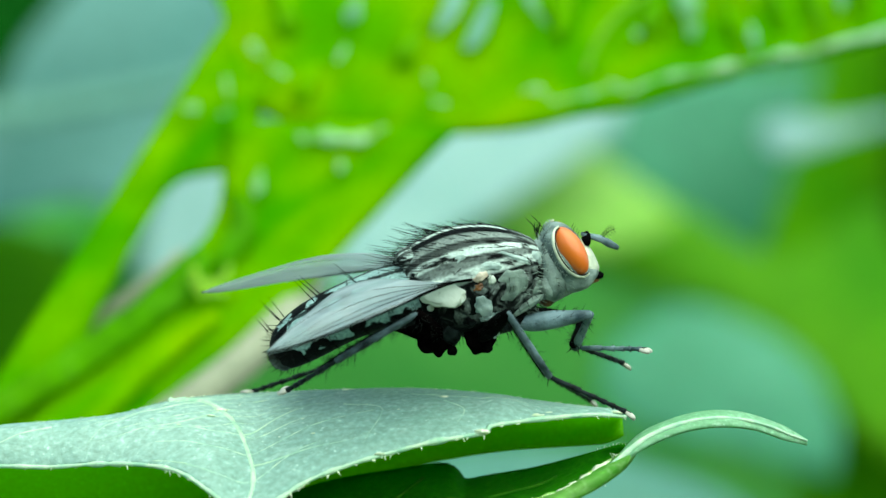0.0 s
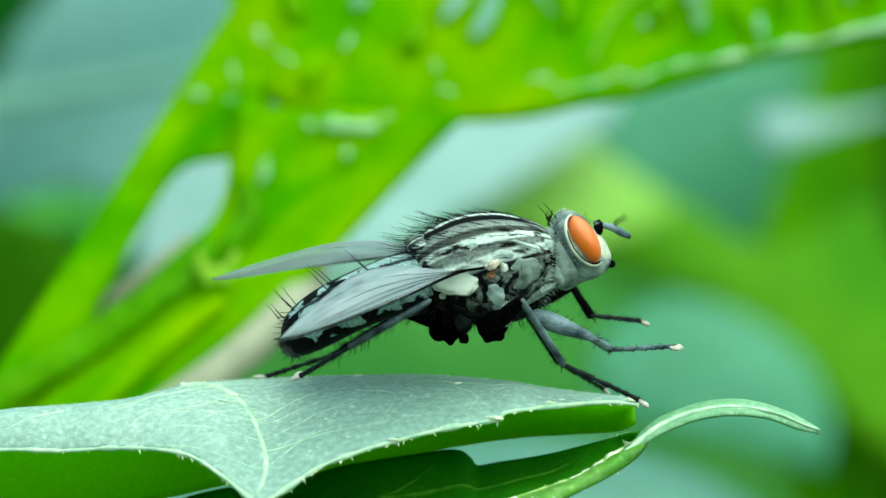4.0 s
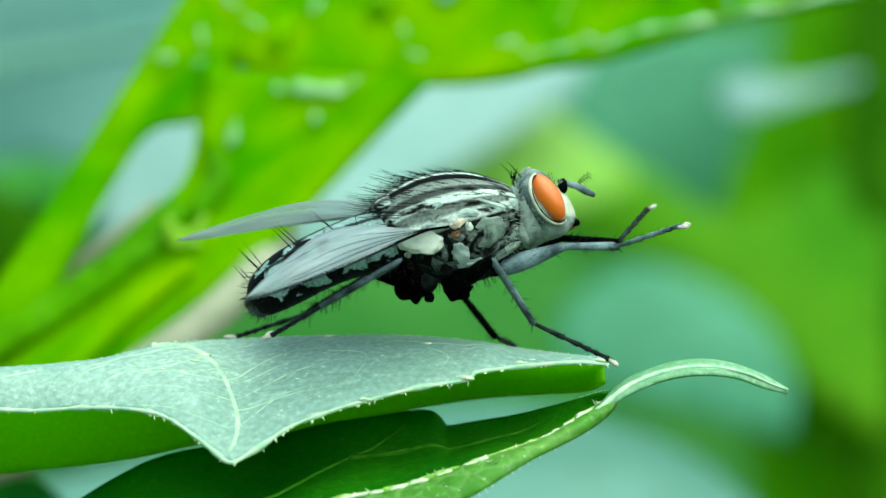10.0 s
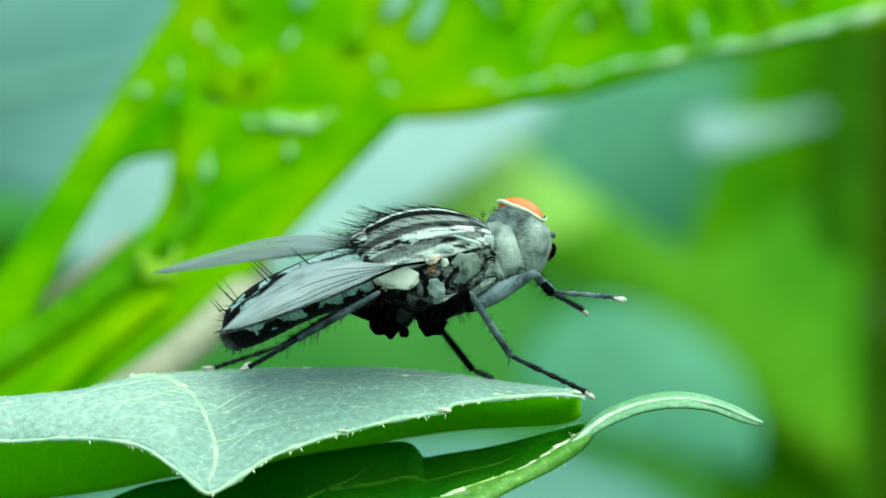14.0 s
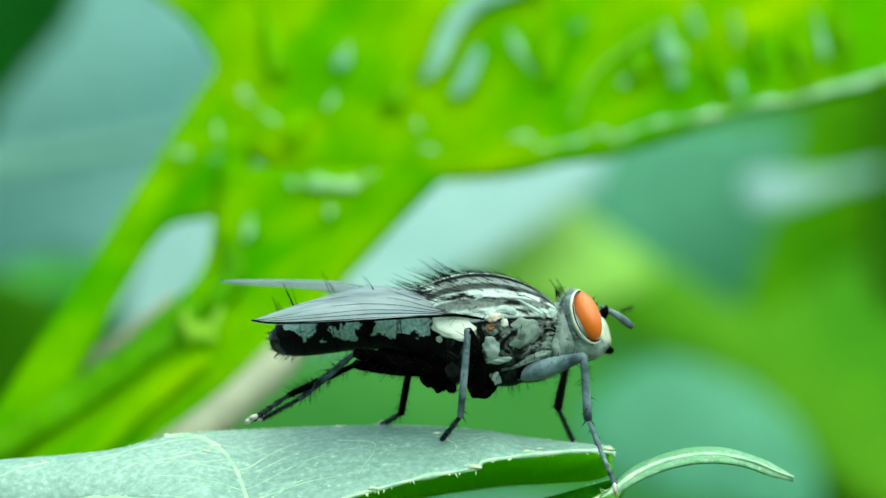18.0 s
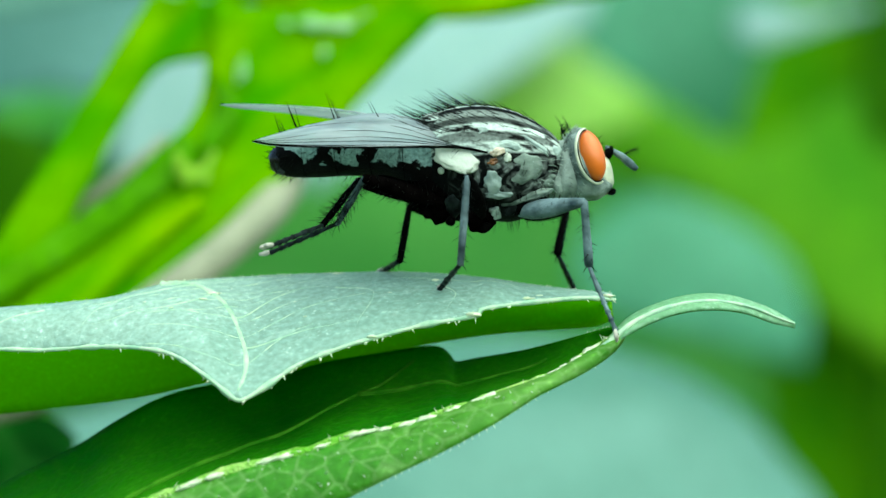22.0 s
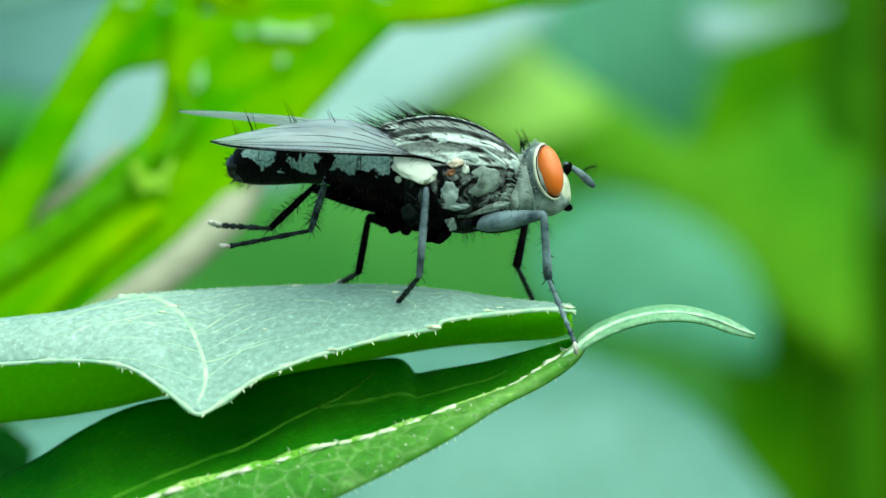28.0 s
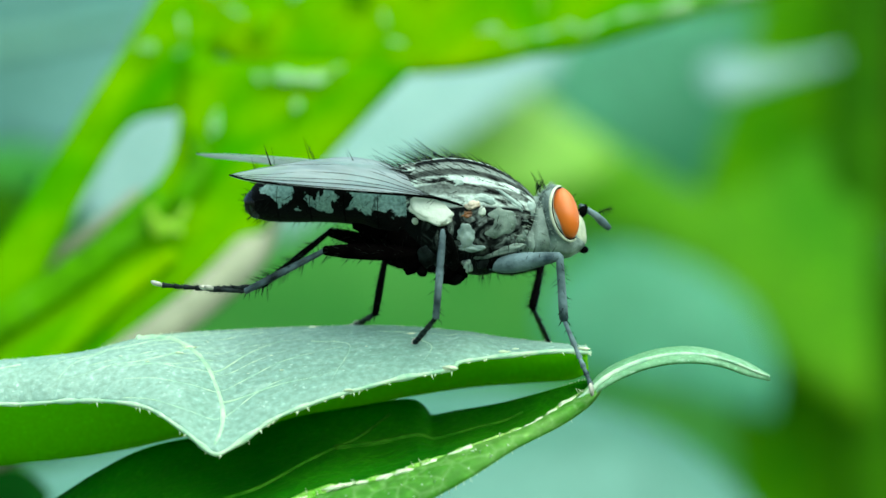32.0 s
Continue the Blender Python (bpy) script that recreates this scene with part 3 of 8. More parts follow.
EDGE = [(-18.49, 45, 23.47), (-16.1, 45, 22.18), (-13.72, 45, 20.42), (-12.38, 45, 18.82), (-11.87, 45, 17.38), (-11.74, 45, 15.47), (-10.85, 45, 13.56), (-9.26, 45, 12.28), (-6.42, 45, 11.64), (-2.31, 45, 11.47), (0.85, 45, 11.27), (3.7, 45, 11.42), (5.6, 45, 11.7), (7.5, 45, 12.2), (10.66, 45, 12.67), (13.83, 45, 13.61), (17.01, 45, 14.56), (20.82, 45, 15.37), (26.53, 45, 16.63), (34.48, 45, 18.2)]
back("leaf", [(-18.4, 45, 25.5), (-10.83, 45, 26.92), (1.25, 45, 28.17), (14.08, 46, 28.97), (34.5, 47, 30.09)], EDGE, M_BRIGHT, "broad bright leaf with a toothed edge", 0.5, (0, 0, 0), 110, 24, lean=LEAN, middle=MIDDLE)
# its folded edge is crimped, with glints put in as pale colour
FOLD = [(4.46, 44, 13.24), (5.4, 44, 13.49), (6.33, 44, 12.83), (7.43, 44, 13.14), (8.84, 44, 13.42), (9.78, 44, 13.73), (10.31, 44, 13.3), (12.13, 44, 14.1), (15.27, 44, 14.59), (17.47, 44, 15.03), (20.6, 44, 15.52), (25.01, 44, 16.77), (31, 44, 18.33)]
surface_strip = [laid_back(p, LEAN, MIDDLE) for p in spline(FOLD, 140)]
part("leaf_edge", tube([P(*p) + L(0, -0.5, 0.06) - S0 for p in surface_strip], [MM * (0.04 + 0.006 * max(0, p.x)) * (0.4 + 1.3 * abs(noise.noise(p * 0.9))) for p in surface_strip], 8), M_GLINT, shrub, "crimped leaf edge with painted pale glints")
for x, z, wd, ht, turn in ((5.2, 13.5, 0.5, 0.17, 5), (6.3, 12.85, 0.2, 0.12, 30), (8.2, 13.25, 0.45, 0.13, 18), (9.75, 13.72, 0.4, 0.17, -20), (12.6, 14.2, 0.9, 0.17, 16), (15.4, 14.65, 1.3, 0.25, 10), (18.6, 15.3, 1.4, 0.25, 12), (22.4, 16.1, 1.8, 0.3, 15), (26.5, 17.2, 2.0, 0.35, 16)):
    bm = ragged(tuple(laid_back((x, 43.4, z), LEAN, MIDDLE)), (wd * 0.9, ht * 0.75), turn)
    solid(part("edge_crimp", shift_by(bm, S0), M_GLINT, shrub, "pale crimp of the leaf edge, glint painted in"), 0.08 * MM)
back("stem", [(-11.89, 45.2, 17.41), (-13.09, 45.2, 15.66), (-14.66, 45.2, 13.11), (-16.55, 45.2, 10.1), (-19.38, 45.2, 5.68), (-22.19, 45.2, 1.27), (-27.5, 45.2, -7)], [(-9.6, 45.2, 12.9), (-10.86, 45.2, 10.9), (-11.84, 45.2, 9.3), (-14.59, 45.2, 8.57), (-16.66, 45.2, 5.67), (-18.72, 45.2, 1.89), (-23.4, 45.2, -7.2)], M_BAND, "broad fleshy stem", 0.25, (0, -0.4, 0), lean=LEAN, middle=MIDDLE)
back("stem", [(-11.93, 44.8, 11.9), (-11.96, 44.8, 9.11), (-12.14, 44.8, 7.22), (-12.96, 44.8, 5.48), (-14.59, 44.8, 4.01), (-18.03, 44.8, 0.62), (-25, 44.8, -6.8)], [(1.17, 44.8, 11.6), (-1.05, 44.8, 9.39), (-3.41, 44.8, 6.87), (-5.94, 44.8, 4.2), (-8.29, 44.8, 1.69), (-11.12, 44.8, -1.12), (-17.1, 44.8, -7)], M_BAND, "broad fleshy stem", 0.25, (0, -0.4, 0), lean=LEAN, middle=MIDDLE)
for points, r in (([(-7.3, 46.6, 4.2), (-7.6, 43.4, 1.9), (-9.63, 38, -0.65), (-12.41, 36, -2.98), (-18.55, 34, -7.81)], 1.0), ([(-14.2, 45.6, 4.6), (-16.2, 44.1, 2.9), (-19.2, 43.6, 0.7), (-24.6, 43.6, -3.6)], 0.42)):
    x, y, z = points[-1]
    way = spline([*points, (x - 12, y, z - 12), (x - 30, y, -90), (x - 34, y, -250), (x - 34, y, -455)], 260)
    foot = Vector((way[-1].x, way[-1].y, 0)) * MM
    stalk = part("dry_stalk", tube([P(*p) - foot for p in way], [r * MM * (1 + 0.12 * noise.noise(p * 0.3)) for p in way], 12), M_STICK)
    stalk.location = foot
    tagged(stalk, "dry beige plant stalk leaning behind the leaf", "stalk", "dry stalks")
# dark green strips, a painted pale glow and a lime node on the stems
back("surface_strip", [(-13.11, 44.1, 4.83), (-14.51, 44.1, 3.42), (-17.63, 44.1, 1.24), (-21.99, 44.1, -1.55), (-25.72, 44.1, -4.03)], [(-12.3, 44.1, 4.1), (-13.57, 44.1, 2.2), (-16.9, 44.1, -0.3), (-20.9, 44.1, -2.9), (-25, 44.1, -5.2)], M_GRASS, "dark green strip on the stem", 0.2, (0, -0.2, 0), 40, 6, lean=LEAN, middle=MIDDLE)
# stem shading, put in as a dark green strip
back("surface_strip", [(-11.55, 44.1, 8.43), (-11.39, 44.1, 6.23), (-12.32, 44.1, 4.36)], [(-10.4, 44.1, 7.17), (-10.2, 44.1, 5.29), (-11.85, 44.1, 3.42)], M_GRASS, "dark green strip on the stem", 0.1, (0, -0.2, 0), 20, 6, lean=LEAN, middle=MIDDLE)
# paler glow of the stem, put in as a bright strip
back("surface_strip", [(-12.3, 43.9, 1.54), (-14.17, 43.9, 0.3), (-16.97, 43.9, -1.88), (-19.76, 43.9, -4.66)], [(-12.0, 43.9, 1.1), (-13.6, 43.9, -0.25), (-16.2, 43.9, -2.6), (-18.8, 43.9, -5.2)], M_BRIGHT, "pale lime glow painted on the stem", 0.1, (0, -0.2, 0), 30, 6, lean=LEAN, middle=MIDDLE)
for x, z, wd, ht, turn in ((-12.64, 2.72, 0.8, 0.5, -20), (-13.3, 3.4, 0.2, 0.8, 25), (-11.9, 3.1, 0.25, 0.7, -30)):
    solid(part("node", shift_by(ragged(tuple(laid_back((x, 43.2, z), LEAN, MIDDLE)), (wd * 1.2, ht * 1.2), turn), S0), M_LIME, shrub, "pale lime node of the stem"), 0.08 * MM)
# sky glints on the bright leaf, painted as pale spots
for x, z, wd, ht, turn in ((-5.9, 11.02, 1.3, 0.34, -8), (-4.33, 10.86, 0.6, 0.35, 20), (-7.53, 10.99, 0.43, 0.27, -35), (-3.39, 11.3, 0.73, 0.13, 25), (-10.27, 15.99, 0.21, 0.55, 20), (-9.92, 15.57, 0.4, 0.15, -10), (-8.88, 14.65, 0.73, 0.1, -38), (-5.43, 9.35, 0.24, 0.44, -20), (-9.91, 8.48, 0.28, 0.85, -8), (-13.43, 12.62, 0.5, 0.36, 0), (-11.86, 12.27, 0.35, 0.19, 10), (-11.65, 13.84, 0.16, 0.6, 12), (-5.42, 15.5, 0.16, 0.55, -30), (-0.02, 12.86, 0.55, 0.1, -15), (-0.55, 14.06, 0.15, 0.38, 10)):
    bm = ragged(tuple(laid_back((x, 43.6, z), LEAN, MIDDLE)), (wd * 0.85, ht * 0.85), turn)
    solid(part("glint_spot", shift_by(bm, S0), M_SPOT, shrub, "pale spot on the leaf, a sky glint painted as colour"), 0.08 * MM)
# pale patches painted on for sky sheen and openings in the leaf
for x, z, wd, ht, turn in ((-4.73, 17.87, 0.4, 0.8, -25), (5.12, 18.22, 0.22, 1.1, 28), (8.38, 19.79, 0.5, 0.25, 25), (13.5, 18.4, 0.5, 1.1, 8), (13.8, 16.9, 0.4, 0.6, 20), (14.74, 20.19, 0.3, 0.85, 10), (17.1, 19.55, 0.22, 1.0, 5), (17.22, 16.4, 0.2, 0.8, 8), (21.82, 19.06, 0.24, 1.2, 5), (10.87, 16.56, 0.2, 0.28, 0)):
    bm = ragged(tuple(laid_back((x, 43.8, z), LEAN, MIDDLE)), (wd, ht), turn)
    solid(part("painted_patch", shift_by(bm, S0), M_PAINTED_SHEEN, shrub, "pale bluish patch on the leaf, sheen painted as colour"), 0.08 * MM)
# two bands stand for pale openings, coloured instead of cut
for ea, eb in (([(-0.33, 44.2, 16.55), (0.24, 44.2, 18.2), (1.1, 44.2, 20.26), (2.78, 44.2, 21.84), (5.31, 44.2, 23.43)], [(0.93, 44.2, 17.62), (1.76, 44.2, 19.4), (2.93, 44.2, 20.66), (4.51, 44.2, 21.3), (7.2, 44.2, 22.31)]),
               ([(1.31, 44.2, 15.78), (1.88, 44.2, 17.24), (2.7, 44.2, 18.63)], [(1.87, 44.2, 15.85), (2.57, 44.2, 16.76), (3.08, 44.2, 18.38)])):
    blade("painted_patch", ea, eb, M_OPENING, shrub, 30, 8, (0, -0.2, 0), 0.15, 0.2, False, "pale bluish patch standing for an opening in the leaf", S0, 7.0, LEAN, MIDDLE)
# shading of the leaf's stripes, painted as darker green streaks
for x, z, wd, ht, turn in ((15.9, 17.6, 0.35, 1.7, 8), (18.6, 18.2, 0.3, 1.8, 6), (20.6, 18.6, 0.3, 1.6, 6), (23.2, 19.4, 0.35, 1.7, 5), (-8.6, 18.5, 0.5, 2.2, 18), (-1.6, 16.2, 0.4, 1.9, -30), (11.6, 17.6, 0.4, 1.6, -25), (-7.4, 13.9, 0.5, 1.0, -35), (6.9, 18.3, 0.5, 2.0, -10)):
    solid(part("shade_streak", shift_by(ragged(tuple(laid_back((x, 44.3, z), LEAN, MIDDLE)), (wd, ht), turn), S0), M_SHADE_STREAK, shrub, "darker green streak, shading painted on the leaf"), 0.08 * MM)
pts = spline([laid_back(p, LEAN, MIDDLE) for p in ((8.03, 44.6, 14.51), (8.57, 44.6, 15.93), (9.43, 44.6, 17.26), (10.63, 44.6, 18.3), (13.2, 44.6, 19.9))], 40)
part("vein", tube([P(*p) - S0 for p in pts], [MM * 0.17 * (1 + 0.4 * noise.noise(p * 0.6)) for p in pts], 8), M_LIME, shrub, "yellowish vein")
back("leaf", [(-13.16, 180, 28.51), (-1.37, 180, 26.6), (11.06, 180, 27.18), (20.38, 180, 28.4)], [(-13.18, 180, 3.07), (-4.52, 180, 7.98), (5.41, 180, 13.52), (17.85, 180, 21.55)], M_PALE, "pale bluish leaf", 0.6, lean=0.9)
back("leaf", [(0.44, 192, 14.14), (5.63, 192, 17.68), (13.41, 192, 21.22), (21.14, 192, 16.65), (28.86, 192, 12.09), (35.29, 192, 8.52), (40.46, 192, 9.47), (46.98, 192, 13.97), (54.78, 192, 17.18)], [(0.43, 192, 11.55), (6.88, 192, 8.94), (14.62, 192, 6.98), (20.41, 192, 5.34), (27.49, 192, 3.06), (33.91, 192, -0.18), (40.29, 192, -5.99), (46.65, 192, -12.42), (54.29, 192, -17.57)], M_SOFT, "yellow-green leaf", 0.6, lean=0.5)
back("leaf", [(2.98, 186, 13.83), (8.06, 186, 18.25), (14.41, 186, 20.45), (19.45, 186, 16.94), (24.49, 186, 13.12)], [(2.97, 186, 11.93), (8.02, 186, 9.38), (14.34, 186, 8.41), (19.4, 186, 9.34), (24.47, 186, 11.22)], M_LEMON, "pale lime leaf", 0.5, lean=0.8)
back("leaf", [(19.06, 222, 27.74), (26.96, 222, 31.3), (37.72, 222, 32.7), (48.45, 222, 31.94)], [(19, 222, 17.7), (30.35, 222, 9.09), (42.41, 222, 3.35), (51.63, 222, 0.47)], M_SEA, "pale bluish leaf", 0.6, seed=2.0, lean=0.3)
back("leaf", [(29.79, 150, 19.38), (31.74, 150, 20.6), (34.78, 150, 20.4), (38.65, 150, 20.3), (43.64, 150, 21.2)], [(29.89, 150, 18.6), (31.7, 150, 17.1), (34.74, 150, 17.4), (38.62, 150, 18.7), (43.62, 150, 20.1)], M_PALE, "pale bluish leaf", 0.3, (0, -1, 0.5), lean=0.9)
back("leaf", [(28.7, 270, 65.16), (43.57, 270, 61.77), (60.06, 270, 56.71), (76.52, 270, 51.66)], [(28.37, 270, 22.03), (38.98, 270, 13.76), (52.97, 270, 15.35), (75.95, 270, 13.63)], M_MID, "green leaf", 1.0, lean=0.3)
back("leaf", [(35.35, 198, 8.37), (40.79, 198, 23.56), (44.9, 198, 35.5), (53.63, 198, 44.14)], [(42.04, 198, -39.98), (44.65, 198, -39.99), (47.26, 198, -39.99), (53.79, 198, -40.02)], M_GRASS, "tall green leaf", 0.8, (0, -3, 0), 20, 30, lean=0.2)
back("leaf", [(-23.91, 126, 16.93), (-21.92, 126, 17.43), (-19.93, 126, 17.42), (-16.44, 126, 16.91)], [(-27.86, 126, 4.99), (-25.37, 126, 3.99), (-22.39, 126, 3.48), (-16.43, 126, 4.45)], M_PALE, "pale bluish leaf", 0.4, lean=0.6)
# added leaf: darkening towards the view's right edge, put into its colour
back("leaf", [(50.52, 190, 42.24), (49.62, 190, 19.27), (49.82, 190, -1.2), (50.54, 190, -21.73), (51.23, 190, -50.7)], [(57.26, 190, 42.23), (56.69, 190, 19.25), (56.9, 190, -1.24), (57.5, 190, -21.78), (58.02, 190, -50.77)], M_DEEP, "dark olive-green leaf added to darken the right edge", 0.8, (0, -2, 0), 40, 12, lean=0.2)
way = spline([(137, 540, 157), (135, 540, 70), (133, 540, 12), (130, 540, -45), (129, 540, -143)], 30)
foot = Vector((way[-1].x, way[-1].y, 0)) * MM
trunk = part("tree_trunk", tube([P(*p) - foot for p in [*way, Vector((way[-1].x, way[-1].y, -456))]], [23 * MM * (1 + 0.1 * noise.noise(p * 0.05)) for p in [*way, way[-1]]], 20), M_BARK)
trunk.location = foot
tagged(trunk, "dark greenish trunk of a young tree, out of focus", "tree trunk")
back("leaf", [(-33.83, 222, 9.32), (-12.43, 222, 10.67), (8.97, 222, 11.31), (30.35, 222, 9.09), (51.7, 222, 6.17)], [(-33.69, 222, -42.96), (-12.5, 222, -43.04), (8.7, 222, -43.11), (29.89, 222, -43.19), (51.08, 222, -43.26)], M_MID, "broad green leaf", 1.5, (0, -3, 0), 40, 30, lean=0.35)
back("leaf", [(15.58, 175, -3), (19.24, 175, 0.61), (24.72, 175, 2.7), (32, 175, 0.54), (38.06, 175, -3.74), (41.08, 175, -9.83)], [(15.86, 175, -7.85), (19.79, 175, -10.3), (24.64, 175, -11.85), (31.93, 175, -13.41), (38.01, 175, -15.28), (40.75, 175, -15.9)], M_SEA, "bluish-green leaf", 0.8, (0, -2, 0), 30, 20, seed=4.0, lean=0.5)
back("leaf", [(-29.44, 70, -14.57), (-23.9, 70, -12.74), (-16.16, 70, -10.92), (-6.57, 70, -9.11), (2.28, 70, -7.48), (9.66, 70, -7.9), (13.35, 70, -8.81), (17.04, 70, -10.12), (21.11, 70, -12.9), (23.7, 70, -15.87), (26.29, 70, -19.22), (27.77, 70, -22.93)], [(-26.81, 52, -28), (-14.74, 52, -28), (-6.01, 52, -28), (2.06, 52, -28.1), (8.78, 52, -28.2), (12.15, 52, -28.2), (15.51, 52, -28.2), (18.88, 52, -28.2), (21.57, 52, -28.2)], M_FROST, "large frosty bluish leaf", 0.4, (0, -1, 0), 60, 20, lean=0.9)
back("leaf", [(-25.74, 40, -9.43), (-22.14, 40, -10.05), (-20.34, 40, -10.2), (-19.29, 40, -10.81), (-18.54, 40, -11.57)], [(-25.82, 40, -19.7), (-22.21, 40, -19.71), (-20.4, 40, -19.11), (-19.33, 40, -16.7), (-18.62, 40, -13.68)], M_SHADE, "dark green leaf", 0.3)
back("leaf", [(58.89, 240, 1.48), (60.77, 240, 5.65), (63.8, 240, 6.44), (67.22, 240, 4.21)], [(59.28, 240, -1.15), (61.19, 240, -4.91), (63.84, 240, -5.63), (66.87, 240, -3.34)], M_TEAL, "small bluish leaf", 0.3, lean=0.5)
back("leaf", [(-71.27, 198, 59.32), (-57.97, 198, 59.28), (-41.33, 198, 59.22), (-21.37, 198, 59.15)], [(-70.79, 198, 11.38), (-54.31, 198, 12.64), (-41.13, 198, 14.58), (-21.33, 198, 5.94)], M_BAY, "large pale bluish leaf", 1.0, (0, -3, 0), 30, 30, lean=0.9)
back("leaf", [(-50.42, 114, 18.47), (-39.1, 114, 18.9), (-30.61, 114, 19.82), (-20.71, 114, 21.44)], [(-50.39, 114, 16.34), (-39.08, 114, 16.77), (-30.6, 114, 18.16), (-20.7, 114, 20.16)], M_TEAL, "narrow green leaf", 0.2, (0, -1, 0), lean=0.35)
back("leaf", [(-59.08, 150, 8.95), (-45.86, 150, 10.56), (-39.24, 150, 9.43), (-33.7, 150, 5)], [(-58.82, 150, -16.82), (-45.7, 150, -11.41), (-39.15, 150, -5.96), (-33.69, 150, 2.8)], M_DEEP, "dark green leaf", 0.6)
# this dark leaf also carries the upper-left corner's darkening in its colour
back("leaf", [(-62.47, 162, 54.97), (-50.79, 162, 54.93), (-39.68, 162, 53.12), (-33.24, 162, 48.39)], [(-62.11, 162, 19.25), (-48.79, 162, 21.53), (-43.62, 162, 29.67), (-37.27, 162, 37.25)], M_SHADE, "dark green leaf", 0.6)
for (x, y, z0), owner in (((-30, 46, -16), shrub), ((162, 417, -108), green_plant), ((-198, 435, -36), blue_plant), ((36, 475, -120), green_plant), ((54, 435, -110), blue_plant)):
    part("main_stem", tube([P(*p) - owner.location for p in spline([(x, y, z0), (x - 4, y + 2, -60), (x - 2, y + 4, -220), (x, y, -455)], 20)], 1.6 * MM, 10), M_STEM, owner)

# ---- the hedge further off: many leaves, one mass ----
rng = random.Random(12)
bm = bmesh.new()
for i in range(900):
    y = rng.uniform(680, 1000)
    c = Vector((rng.uniform(-1, 1) * (40 + y * 0.45), y, rng.uniform(-320, 60 + y * 0.25)))
    ax = Vector((rng.uniform(-1, 1), rng.uniform(-0.4, 0.4), rng.uniform(-1, 0.4))).normalized()
    sd = ax.cross(Vector((rng.uniform(-0.4, 0.4), -1, rng.uniform(0.2, 1)))).normalized()
    ln, wd = rng.uniform(50, 100), rng.uniform(18, 32)
    up = sd.cross(ax)
    rows = []
    for k in range(7):
        s = k / 6
        w = wd * math.sin(math.pi * min(0.98, s * 0.94 + 0.04)) ** 0.8
        mid = c + ax * (ln * (s - 0.5)) - up * (ln * 0.25 * s * s)
        rows.append([P(*(mid - sd * w + up * w * 0.2)), P(*mid), P(*(mid + sd * w + up * w * 0.2))])
    sheet(rows, bm)
hedge = part("hedge", bm, M_MID)
tagged(hedge, "dense mass of green leaves behind the plant", "hedge", kind="stuff")
bm = bmesh.new()
rng = random.Random(13)
for i in range(40):
    x, y = rng.uniform(-400, 400), rng.uniform(690, 990)
    tube([P(x, y, -455), P(x + rng.uniform(-8, 8), y, -200), P(x + rng.uniform(-15, 15), y + rng.uniform(-8, 8), 60)], [2.2 * MM, 1.8 * MM, 0.8 * MM], 6, bm)
stems = part("hedge_stems", bm, M_STEM)
tagged(stems, "green upright stems within the hedge", "stems", kind="stuff")


